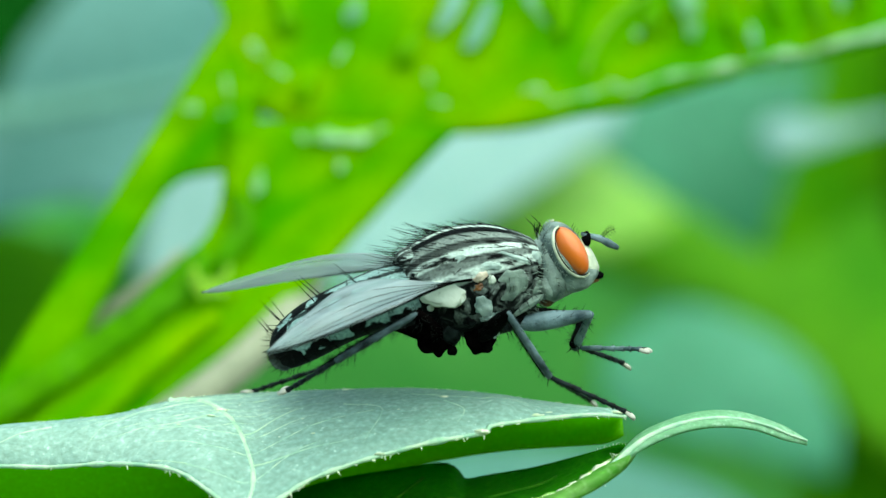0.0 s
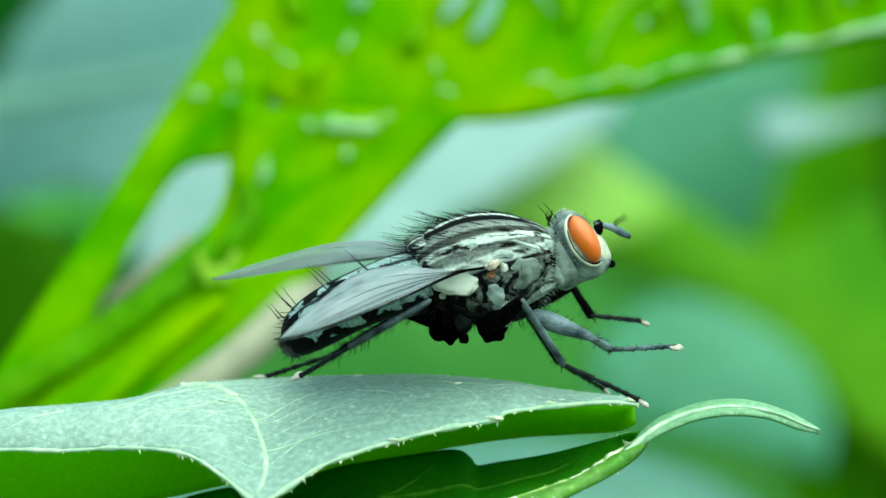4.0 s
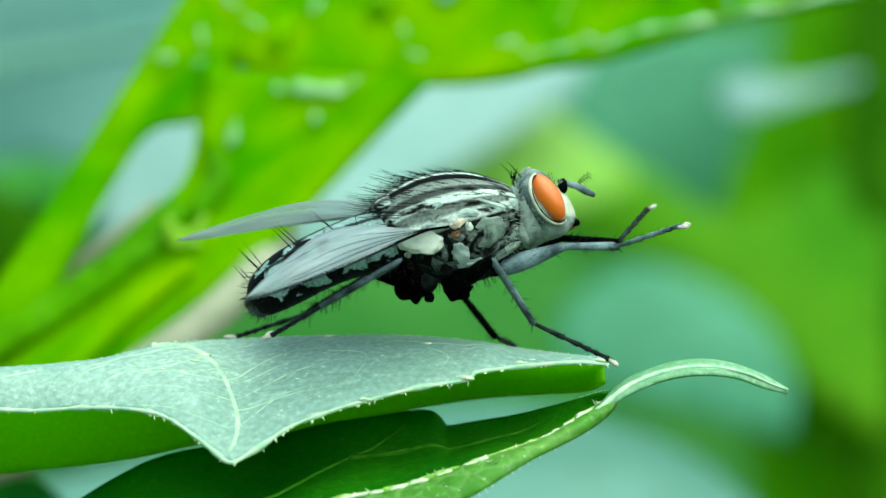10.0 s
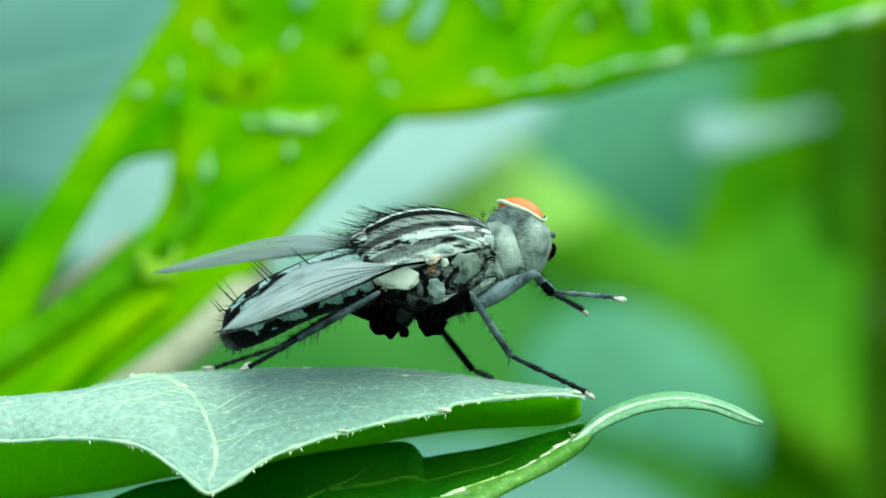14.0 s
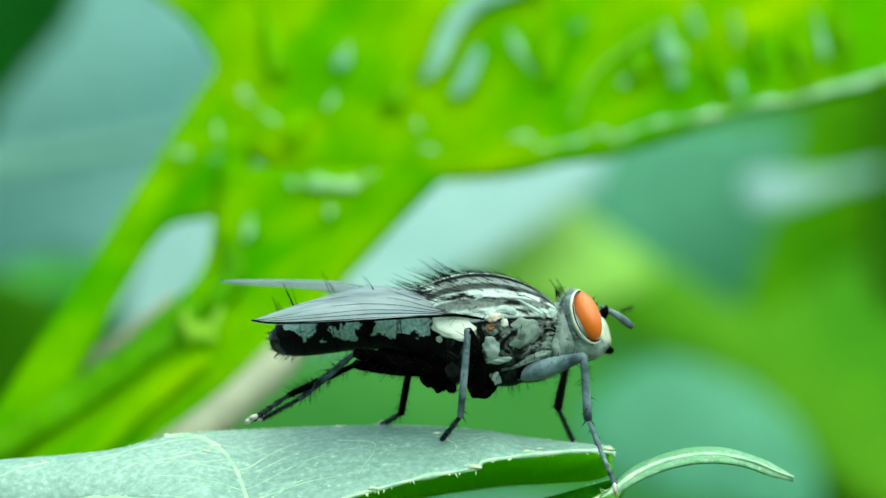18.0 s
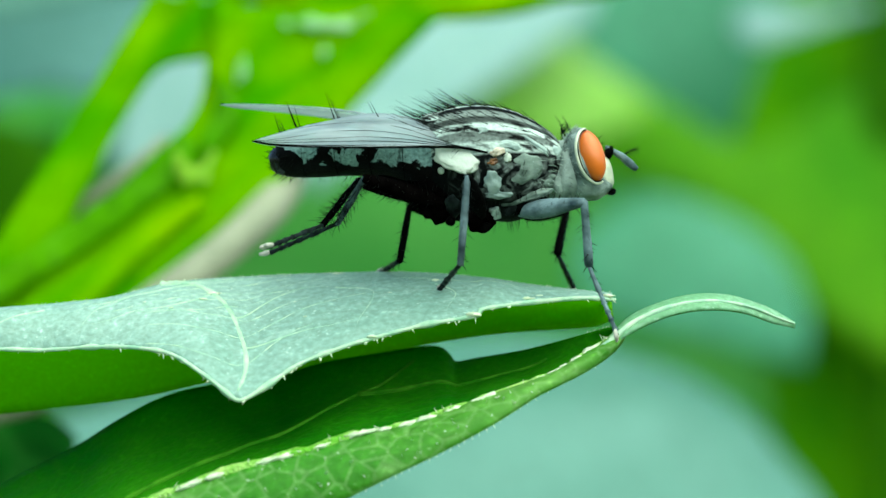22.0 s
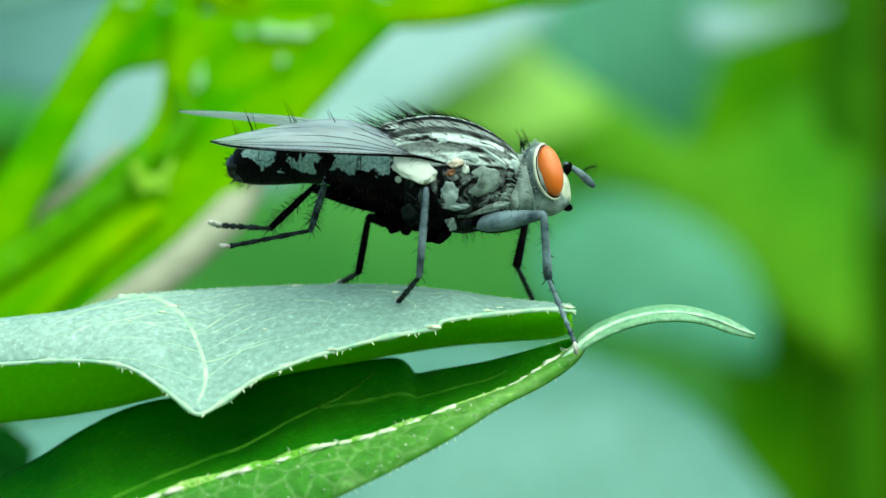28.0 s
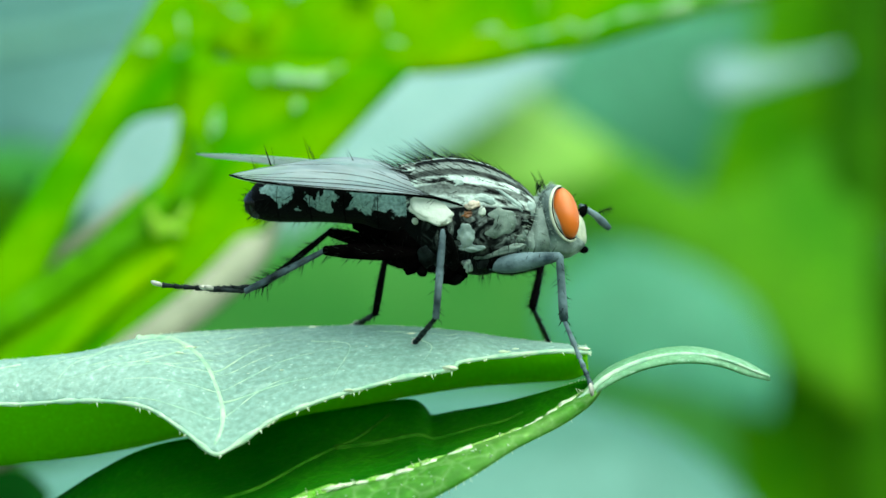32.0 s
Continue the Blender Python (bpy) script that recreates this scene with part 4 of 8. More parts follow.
# ---- the fly ----
def pattern(name, stops, angle_scale, pale, dark, rough, spec, noise_scale=1500, blot=0.5, plates=False, wobble=0.1, drawn=1.0):
    """Pale dusting broken by dark lengthwise stripes (by angle round the body) and blots."""
    m, n, l, p = material(name)
    tc = n.new("ShaderNodeTexCoord")
    sep = n.new("ShaderNodeSeparateXYZ")
    warp = add(n, "ShaderNodeTexNoise", Scale=900, Detail=3)
    l.new(tc.outputs["Object"], warp.inputs["Vector"])
    l.new(tc.outputs["Object"], sep.inputs[0])
    ang = n.new("ShaderNodeMath")
    ang.operation = "ARCTAN2"
    l.new(sep.outputs["Y"], ang.inputs[0])
    l.new(sep.outputs["Z"], ang.inputs[1])
    ab = n.new("ShaderNodeMath")
    ab.operation = "ABSOLUTE"
    l.new(ang.outputs[0], ab.inputs[0])
    ad = n.new("ShaderNodeMath")
    ad.operation = "MULTIPLY_ADD"
    l.new(warp.outputs[0], ad.inputs[0])
    ad.inputs[1].default_value = wobble
    l.new(ab.outputs[0], ad.inputs[2])
    sc = n.new("ShaderNodeMath")
    sc.operation = "DIVIDE"
    l.new(ad.outputs[0], sc.inputs[0])
    sc.inputs[1].default_value = math.pi + wobble
    stripes = ramp(n, l, sc.outputs[0], stops)
    blots = add(n, "ShaderNodeTexNoise", Scale=noise_scale, Detail=4, Roughness=0.6)
    drawn_out = n.new("ShaderNodeMapping")
    drawn_out.vector_type = "TEXTURE"
    drawn_out.inputs["Rotation"].default_value = (0, radians(14) if drawn > 1 else 0, 0)
    drawn_out.inputs["Scale"].default_value = (drawn, 1, 1)
    l.new(tc.outputs["Object"], drawn_out.inputs["Vector"])
    l.new(drawn_out.outputs[0], blots.inputs["Vector"])
    bl = ramp(n, l, blots.outputs[0], [(blot - 0.06, (0, 0, 0)), (blot + 0.06, (1, 1, 1))])
    mul = n.new("ShaderNodeMixRGB")
    mul.blend_type = "MULTIPLY"
    mul.inputs[0].default_value = 1.0
    l.new(stripes.outputs[0], mul.inputs[1])
    l.new(bl.outputs[0], mul.inputs[2])
    factor = mul.outputs[0]
    if plates:
        patch = add(n, "ShaderNodeTexNoise", Scale=1250, Detail=3, Roughness=0.45, Distortion=1.4)
        hue = add(n, "ShaderNodeTexNoise", Scale=2600, Detail=2, Distortion=0.8)
        for t in (patch, hue):
            l.new(tc.outputs["Object"], t.inputs["Vector"])
        sm = ramp(n, l, patch.outputs[0], [(0.44, K), (0.48, (0.16, 0.16, 0.16)), (0.57, (0.32, 0.32, 0.32)), (0.63, (0.62, 0.62, 0.62))])
        tn = ramp(n, l, hue.outputs[0], [(0.38, (0.12, 0.12, 0.12)), (0.52, (0.75, 0.75, 0.75)), (0.7, (1, 1, 1))])
        mos = n.new("ShaderNodeMixRGB")
        mos.blend_type = "MULTIPLY"
        mos.inputs[0].default_value = 1.0
        l.new(sm.outputs[0], mos.inputs[1])
        l.new(tn.outputs[0], mos.inputs[2])
        zone = ramp(n, l, sc.outputs[0], [(0.45, K), (0.47, W_), (0.64, W_), (0.70, W_)])
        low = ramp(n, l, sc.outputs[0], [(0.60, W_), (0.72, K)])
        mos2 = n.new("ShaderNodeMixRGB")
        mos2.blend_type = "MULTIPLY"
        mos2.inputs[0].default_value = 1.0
        span = n.new("ShaderNodeMapRange")  # the pale dusting fades out towards the hind side
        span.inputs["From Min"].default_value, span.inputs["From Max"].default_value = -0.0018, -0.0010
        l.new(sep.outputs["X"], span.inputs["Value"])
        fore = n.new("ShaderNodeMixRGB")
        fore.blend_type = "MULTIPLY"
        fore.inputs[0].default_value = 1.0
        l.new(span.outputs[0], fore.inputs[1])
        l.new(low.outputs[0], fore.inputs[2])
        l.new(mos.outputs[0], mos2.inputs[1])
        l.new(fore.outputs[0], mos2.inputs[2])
        pick = n.new("ShaderNodeMixRGB")
        l.new(zone.outputs[0], pick.inputs[0])
        l.new(mul.outputs[0], pick.inputs[1])
        l.new(mos2.outputs[0], pick.inputs[2])
        factor = pick.outputs[0]
    grain = add(n, "ShaderNodeTexNoise", Scale=9000, Detail=2)
    l.new(tc.outputs["Object"], grain.inputs["Vector"])
    col = n.new("ShaderNodeMixRGB")
    col.inputs[1].default_value, col.inputs[2].default_value = (*dark, 1), (*pale, 1)
    l.new(factor, col.inputs[0])
    gr = ramp(n, l, grain.outputs[0], [(0.3, (0.7, 0.7, 0.7)), (0.7, (1.2, 1.2, 1.2))])
    fin = n.new("ShaderNodeMixRGB")
    fin.blend_type = "MULTIPLY"
    fin.inputs[0].default_value = 1.0
    l.new(col.outputs[0], fin.inputs[1])
    l.new(gr.outputs[0], fin.inputs[2])
    l.new(fin.outputs[0], p.inputs["Base Color"])
    p.inputs["Roughness"].default_value = rough
    p.inputs["Specular IOR Level"].default_value = spec
    b = add(n, "ShaderNodeBump", Strength=0.35, Distance=0.00006)
    l.new(grain.outputs[0], b.inputs["Height"])
    l.new(b.outputs[0], p.inputs["Normal"])
    return m


K, W_ = (0, 0, 0), (1, 1, 1)
PALE, DARK = (0.50, 0.59, 0.55), (0.003, 0.004, 0.004)
GREY = lambda v: (v, v, v)
M_THORAX = pattern("striped_thorax", [(0.0, K), (0.03, K), (0.045, W_), (0.072, W_), (0.085, K), (0.13, K), (0.145, GREY(0.30)), (0.195, GREY(0.42)), (0.21, GREY(0.08)), (0.245, GREY(0.12)), (0.262, W_), (0.30, W_), (0.315, GREY(0.22)), (0.36, GREY(0.32)), (0.375, GREY(0.9)), (0.425, GREY(0.9)), (0.44, K), (0.47, K)], 1, PALE, DARK, 0.5, 0.03, 2300, 0.43, True, 0.08, 4.0)


def chequered(name, pale, dark):
    """Rings of pale dusting on the front of each segment, broken by shining black; shifted by half a ring on the back."""
    m, n, l, p = material(name)
    tc = n.new("ShaderNodeTexCoord")
    sep = n.new("ShaderNodeSeparateXYZ")
    l.new(tc.outputs["Object"], sep.inputs[0])
    rough_ = add(n, "ShaderNodeTexNoise", Scale=760, Detail=5, Roughness=0.62, Distortion=0.5)
    grain = add(n, "ShaderNodeTexNoise", Scale=9000, Detail=2)
    for t in (rough_, grain):
        l.new(tc.outputs["Object"], t.inputs["Vector"])

    def calc(op, a_, b_, c_=None):
        k = n.new("ShaderNodeMath")
        k.operation = op
        for i_, v in enumerate((a_, b_, c_)):
            if v is None:
                continue
            if isinstance(v, (int, float)):
                k.inputs[i_].default_value = v
            else:
                l.new(v, k.inputs[i_])
        return k.outputs[0]
    ang = calc("DIVIDE", calc("ABSOLUTE", calc("ARCTAN2", sep.outputs["Y"], sep.outputs["Z"]), 0), math.pi)
    wob = calc("SUBTRACT", rough_.outputs[0], 0.5)
    u = calc("MULTIPLY_ADD", sep.outputs["X"], 1 / 0.0065, 1.0)
    u = calc("MULTIPLY_ADD", wob, 0.5, u)
    u = calc("MULTIPLY_ADD", calc("LESS_THAN", ang, 0.20), 0.09, u)
    rings = ramp(n, l, u, [(0.0, K), (0.20, K), (0.215, W_), (0.325, W_), (0.335, K), (0.43, K), (0.44, W_), (0.53, W_), (0.54, K), (0.63, K), (0.64, W_), (0.77, W_), (0.775, (0.2, 0.2, 0.2)), (0.80, W_), (0.96, W_)])
    sides_ = ramp(n, l, calc("MULTIPLY_ADD", wob, 0.34, ang), [(0.0, K), (0.035, K), (0.05, W_), (0.17, W_), (0.185, (0.1, 0.1, 0.1)), (0.235, (0.1, 0.1, 0.1)), (0.25, W_), (0.55, W_), (0.565, K)])
    mul = n.new("ShaderNodeMixRGB")
    mul.blend_type = "MULTIPLY"
    mul.inputs[0].default_value = 1.0
    l.new(rings.outputs[0], mul.inputs[1])
    l.new(sides_.outputs[0], mul.inputs[2])
    col = n.new("ShaderNodeMixRGB")
    col.inputs[1].default_value, col.inputs[2].default_value = (*dark, 1), (*pale, 1)
    l.new(mul.outputs[0], col.inputs[0])
    gr = ramp(n, l, grain.outputs[0], [(0.3, (0.6, 0.65, 0.65)), (0.7, (1.25, 1.25, 1.25))])
    fin = n.new("ShaderNodeMixRGB")
    fin.blend_type = "MULTIPLY"
    fin.inputs[0].default_value = 1.0
    l.new(col.outputs[0], fin.inputs[1])
    l.new(gr.outputs[0], fin.inputs[2])
    l.new(fin.outputs[0], p.inputs["Base Color"])
    p.inputs["Roughness"].default_value = 0.5
    p.inputs["Specular IOR Level"].default_value = 0.03
    b_ = add(n, "ShaderNodeBump", Strength=0.4, Distance=0.00006)
    l.new(grain.outputs[0], b_.inputs["Height"])
    l.new(b_.outputs[0], p.inputs["Normal"])
    return m


M_ABDOMEN = chequered("chequered_abdomen", (0.26, 0.37, 0.365), (0.003, 0.003, 0.003))
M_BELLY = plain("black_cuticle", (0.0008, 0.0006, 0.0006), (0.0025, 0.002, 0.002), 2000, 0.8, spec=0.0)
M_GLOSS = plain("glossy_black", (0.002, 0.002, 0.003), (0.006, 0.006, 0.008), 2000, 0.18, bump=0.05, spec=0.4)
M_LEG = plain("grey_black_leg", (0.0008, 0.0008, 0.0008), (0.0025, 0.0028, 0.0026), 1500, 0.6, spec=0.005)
M_LEG_PALE = plain("dusted_leg", (0.02, 0.038, 0.048), (0.165, 0.23, 0.255), 1000, 0.42, spec=0.15)
M_SHIN = plain("dark_dusted_shin", (0.012, 0.022, 0.027), (0.125, 0.175, 0.195), 900, 0.4, spec=0.15)
M_HIND_SHIN = plain("hairy_dark_shin", (0.003, 0.006, 0.007), (0.075, 0.11, 0.125), 1100, 0.4, spec=0.1)
M_FOOT = plain("grey_foot", (0.002, 0.003, 0.003), (0.018, 0.026, 0.028), 2500, 0.5, spec=0.08)
M_BRISTLE = plain("black_bristle", (0.001, 0.0015, 0.0015), (0.005, 0.007, 0.007), 4000, 0.5, spec=0.06)
M_EYE = plain("orange_eye", (0.47, 0.075, 0.005), (0.64, 0.145, 0.012), 420, 0.36, bump=0.03, coat=0.25)
M_FACE = plain("silvery_face", (0.40, 0.44, 0.34), (0.68, 0.70, 0.54), 1500, 0.45)
M_HEAD = plain("grey_head", (0.03, 0.052, 0.05), (0.26, 0.335, 0.315), 1500, 0.6, bump=0.2)
M_NECK = plain("pale_grey_neck", (0.07, 0.105, 0.095), (0.33, 0.40, 0.365), 1400, 0.65, bump=0.2)
M_FUZZ = plain("pale_grey_hair", (0.22, 0.30, 0.26), (0.42, 0.50, 0.44), 2600, 0.6)
M_WHITE = plain("ivory_lobe", (0.44, 0.50, 0.43), (0.62, 0.66, 0.58), 600, 0.4, bump=0.08)
M_SCLERITE = plain("grey_green_plate", (0.018, 0.032, 0.027), (0.28, 0.36, 0.31), 1000, 0.4, bump=0.15, spec=0.3)
M_LOBE = plain("pale_dusted_plate", (0.10, 0.15, 0.14), (0.37, 0.46, 0.43), 1500, 0.4, bump=0.12, spec=0.3)
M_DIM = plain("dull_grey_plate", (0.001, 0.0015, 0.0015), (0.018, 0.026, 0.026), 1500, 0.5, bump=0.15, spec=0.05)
M_TAN = plain("tan_knob", (0.34, 0.25, 0.18), (0.58, 0.50, 0.40), 1500, 0.4)
M_MOUTH = plain("brown_mouthpart", (0.03, 0.012, 0.005), (0.20, 0.075, 0.015), 1500, 0.35)
M_PAD = plain("foot_pad", (0.32, 0.31, 0.27), (0.55, 0.52, 0.46), 2500, 0.5)

M_WING, n, l, p = material("clear_wing")
p.inputs["Base Color"].default_value = (0.45, 0.50, 0.54, 1)
p.inputs["Roughness"].default_value = 0.24
p.inputs["Specular IOR Level"].default_value = 1.0
tcw = n.new("ShaderNodeTexCoord")
crease = add(n, "ShaderNodeTexNoise", Scale=900, Detail=4, Distortion=0.4)
fan = n.new("ShaderNodeMapping")
fan.vector_type = "TEXTURE"
fan.inputs["Rotation"].default_value = (0, radians(8), 0)
fan.inputs["Scale"].default_value = (5, 1, 1)
l.new(tcw.outputs["Object"], fan.inputs["Vector"])
l.new(fan.outputs[0], crease.inputs["Vector"])
bw = add(n, "ShaderNodeBump", Strength=0.6, Distance=0.0003)
l.new(crease.outputs[0], bw.inputs["Height"])
l.new(bw.outputs[0], p.inputs["Normal"])
clear = n.new("ShaderNodeBsdfTransparent")
clear.inputs[0].default_value = (0.86, 0.93, 0.92, 1)
mx = n.new("ShaderNodeMixShader")
share = ramp(n, l, crease.outputs[0], [(0.34, (0.40, 0.40, 0.40)), (0.50, (0.62, 0.62, 0.62)), (0.64, (0.92, 0.92, 0.92))])
l.new(share.outputs[0], mx.inputs[0])
l.new(clear.outputs[0], mx.inputs[1])
glow = n.new("ShaderNodeBsdfTranslucent")
glow.inputs[0].default_value = (0.64, 0.69, 0.73, 1)
film_ = n.new("ShaderNodeMixShader")
film_.inputs[0].default_value = 0.4
l.new(p.outputs[0], film_.inputs[1])
l.new(glow.outputs[0], film_.inputs[2])
l.new(film_.outputs[0], mx.inputs[2])
l.new(mx.outputs[0], n["Material Output"].inputs[0])


def loft(rings, sides=28, sub=4, power=1.0):
    """A body of oval sections: x, top, bottom, half width (millimetres), with round ends."""
    dense = spline([(r[0], r[1], r[2]) for r in rings], len(rings) * sub)
    wide = spline([(r[0], r[3], 0) for r in rings], len(rings) * sub)
    bm, loops = bmesh.new(), []
    for d, w in zip(dense, wide):
        x, hi, lo = d
        c, h = (hi + lo) / 2, (hi - lo) / 2
        loops.append([bm.verts.new(L(x, math.sin(a) * w.y, c + math.cos(a) * h)) for a in (2 * math.pi * k / sides for k in range(sides))])
    for r, s in zip(loops, loops[1:]):
        for k in range(sides):
            bm.faces.new((r[k], r[(k + 1) % sides], s[(k + 1) % sides], s[k]))
    bm.faces.new(loops[0])
    bm.faces.new(loops[-1][::-1])
    return bm


def lump(c, size, turn=0.0, rough=0.0, sub=3, lean=0.0):
    """A rounded, slightly uneven knob; turn: degrees in the side view."""
    bm = bmesh.new()
    bmesh.ops.create_icosphere(bm, subdivisions=sub, radius=1)
    m = Matrix.Rotation(radians(-turn), 3, "Y") @ Matrix.Rotation(radians(lean), 3, "X")
    for v in bm.verts:
        q = v.co.copy() * (1 + rough * noise.noise(v.co * 1.7 + Vector(c)))
        v.co = L(*c) + m @ L(q.x * size[0], q.y * size[1], q.z * size[2])
    return bm


HOME = P(2.75, 0, 2.71)
fly = thing("fly", HOME, "grey striped fly with orange eyes standing on the leaf", "fly")
THORAX_C = Vector((-0.11, 0, -0.48))
TC = L(*THORAX_C)


def shift(bm, by):
    for v in bm.verts:
        v.co -= by
    return bm


# thorax
thorax = part("thorax", shift(loft([(-2.93, 0.73, -1.58, 1.1), (-2.38, 1.53, -1.85, 1.65), (-1.54, 1.8, -2.12, 2.0), (-0.49, 1.84, -2.45, 2.15), (0.57, 1.61, -2.55, 2.05), (1.41, 1.19, -2.13, 1.8), (2.09, 0.67, -1.54, 1.35), (2.51, 0.14, -1.01, 0.8)], 40, 6), TC), M_THORAX, fly, "grey thorax with black lengthwise stripes", at=TC)
PLATES = [((0.8, 0, -0.72), (0.74, 0.50), 20, M_SCLERITE), ((-0.24, 0, -1.06), (0.32, 0.40), 10, M_LOBE), ((-0.06, 0, -1.52), (0.48, 0.15), -5, M_LOBE), ((0.99, 0, -1.68), (0.84, 0.17), 12, M_SCLERITE), ((1.69, 0, -1.17), (0.34, 0.24), 30, M_SCLERITE), ((-0.22, 0, -2.24), (0.22, 0.32), 0, M_LOBE), ((-0.62, 0, -2.19), (0.13, 0.34), 0, M_DIM), ((-1.72, 0, -1.89), (0.28, 0.45), 0, M_DIM), ((-2.41, 0, -1.23), (0.22, 0.19), -30, M_SCLERITE), ((-0.9, 0, -1.5), (0.22, 0.2), 30, M_DIM), ((0.45, 0, -2.1), (0.3, 0.2), 20, M_DIM), ((-0.6, 0, 0.77), (0.28, 0.18), 0, M_LOBE), ((0.41, 0, 0.22), (0.38, 0.17), -15, M_LOBE), ((2.0, 0, -0.2), (0.28, 0.34), -40, M_LOBE), ((1.3, 0, 0.24), (0.60, 0.13), -35, M_LOBE), ((-0.23, 0, -0.34), (0.22, 0.15), 0, M_MOUTH)]
MID_Z, HALF_H = -0.42, -0.42 - -2.67
for c, (a, b), turn, skin_ in PLATES:
    u = max(-0.9, min(0.9, (MID_Z - c[2]) / HALF_H))
    wide = 2.13 * min(1, max(0.5, 1 - ((c[0] - THORAX_C.x) / 3.3) ** 2)) * math.sqrt(1 - u * u)
    for s in (-1, 1):
        part("side_plate", lump((c[0], s * (wide - 0.10), c[2]), (a * 1.12, 0.19, b * 1.12), turn, 0.38, 4, -s * math.degrees(math.asin(u))), skin_, fly)
SC = L(-2.04, 0, 1.11)
part("scutellum", shift(lump((-2.04, 0, 1.11), (0.85, 1.15, 0.52), -16), SC), M_THORAX, fly, at=SC)
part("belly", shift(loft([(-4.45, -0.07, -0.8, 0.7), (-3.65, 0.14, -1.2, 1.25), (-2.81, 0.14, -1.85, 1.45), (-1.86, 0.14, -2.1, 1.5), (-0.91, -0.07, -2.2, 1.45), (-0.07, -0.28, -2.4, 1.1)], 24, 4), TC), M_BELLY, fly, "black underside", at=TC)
for s in (-1, 1):
    bm = lump((-1.48, s * 2.12, -0.18), (0.85, 0.10, 0.52), -18, 0.35, 3, s * 16)
    part("calypter", bm, M_WHITE, fly, "ivory scale under the wing")
    part("wing_knob", lump((-0.04, s * 2.12, 0), (0.27, 0.18, 0.16), 12, 0.6), M_TAN, fly, "tan knob at the wing root")
    part("wing_knob", lump((0.32, s * 2.1, -0.23), (0.14, 0.12, 0.18), 0, 0.6), M_WHITE, fly)
    part("haltere", lump((-2.09, s * 1.7, -0.54), (0.16, 0.14, 0.16), 0), M_WHITE, fly, "small ivory knob")
part("neck", tube([L(2, 0, -0.64), L(2.53, 0, -0.82), L(3.16, 0, -0.82)], [1.1 * MM, 1.25 * MM, 1.1 * MM], 18), M_NECK, fly, "pale grey hairy neck")
part("side_plate", lump((2.04, 0, -1.13), (0.55, 1.25, 0.8), 20, 0.15), M_NECK, fly)

# thorax bristles
rng = random.Random(21)


def bristle_field(bm, spots, length, r, lean=(-0.55, 0.0, 0.8), jitter=0.25):
    for c, nrm in spots:
        d = (Vector(lean) + nrm * 0.5 + Vector((rng.uniform(-jitter, jitter), rng.uniform(-jitter, jitter), rng.uniform(-jitter, jitter)))).normalized()
        ln = length * rng.uniform(0.7, 1.25)
        hair(bm, c, c + d * ln * MM, r * MM, -0.04 * ln * MM)


def surface_spots(ob, count, keep):
    me = ob.data
    faces = [f for f in me.polygons if keep(f)]
    out = []
    for i in range(count):
        f = faces[rng.randrange(len(faces))]
        out.append((ob.location + f.center, f.normal.copy()))
    return out


bm = bmesh.new()
bristle_field(bm, surface_spots(thorax, 240, lambda f: f.normal.z > 0.4), 0.5, 0.011, (-1.1, 0, 0.15), 0.15)
bristle_field(bm, surface_spots(thorax, 80, lambda f: f.normal.z > 0.55), 0.8, 0.014, (-1.1, 0, 0.2), 0.15)
bristle_field(bm, surface_spots(thorax, 60, lambda f: f.normal.z > 0.5 and f.center.x < -0.0008), 1.3, 0.017, (-1.1, 0, 0.25), 0.18)
bristle_field(bm, surface_spots(thorax, 60, lambda f: -0.1 < f.normal.z < 0.5 and abs(f.normal.y) > 0.4), 0.5, 0.014, (-0.4, 0, -0.5), 0.25)
bristle_field(bm, surface_spots(thorax, 320, lambda f: f.normal.z < -0.4), 0.45, 0.010, (0, 0, -0.8))
part("bristles", bm, M_BRISTLE, fly, "black bristles")

# abdomen
AB = L(-2.21, 0, 0.06)
abdomen = part("abdomen", shift(loft([(-8.31, 0.35, 0.02, 0.25), (-8.19, 0.6, -0.45, 0.5), (-7.85, 0.94, -0.64, 0.9), (-7.33, 1.19, -0.70, 1.25), (-6.49, 1.38, -0.70, 1.6), (-5.44, 1.44, -0.66, 1.85), (-4.17, 1.42, -0.78, 1.95), (-3.02, 1.32, -1.40, 1.85), (-1.92, 0.98, -1.71, 1.5)], 36, 5), AB), M_ABDOMEN, fly, "grey and black chequered abdomen", at=AB)
for x, hi, lo, w in ((-7.18, 1.23, -0.71, 1.34), (-5.96, 1.42, -0.69, 1.77), (-4.7, 1.44, -0.72, 1.95), (-3.44, 1.36, -1.15, 1.93)):
    c, h = (hi + lo) / 2, (hi - lo) / 2
    pts = [L(x + 0.06 * math.cos(2 * a), math.sin(a) * (w + 0.01), c + math.cos(a) * (h + 0.01)) - AB for a in (2 * math.pi * k / 30 for k in range(31))]
    part("segment_edge", tube(pts, 0.012 * MM, 6, cap=False), M_BELLY, abdomen)
part("tail", shift(lump((-7.93, 0, -0.04), (0.58, 0.85, 0.6), 0, 0.2), AB), M_GLOSS, abdomen, "glossy black tail end")
bm = bmesh.new()
spots = [(c - AB, nrm) for c, nrm in surface_spots(abdomen, 60, lambda f: f.center.x < -0.0048)]
bristle_field(bm, spots, 0.42, 0.014, (-0.7, 0, 0.1))
spots = [(c - AB, nrm) for c, nrm in surface_spots(abdomen, 130, lambda f: f.normal.z < 0.1)]
bristle_field(bm, spots, 0.35, 0.012, (-0.4, 0, -0.5))
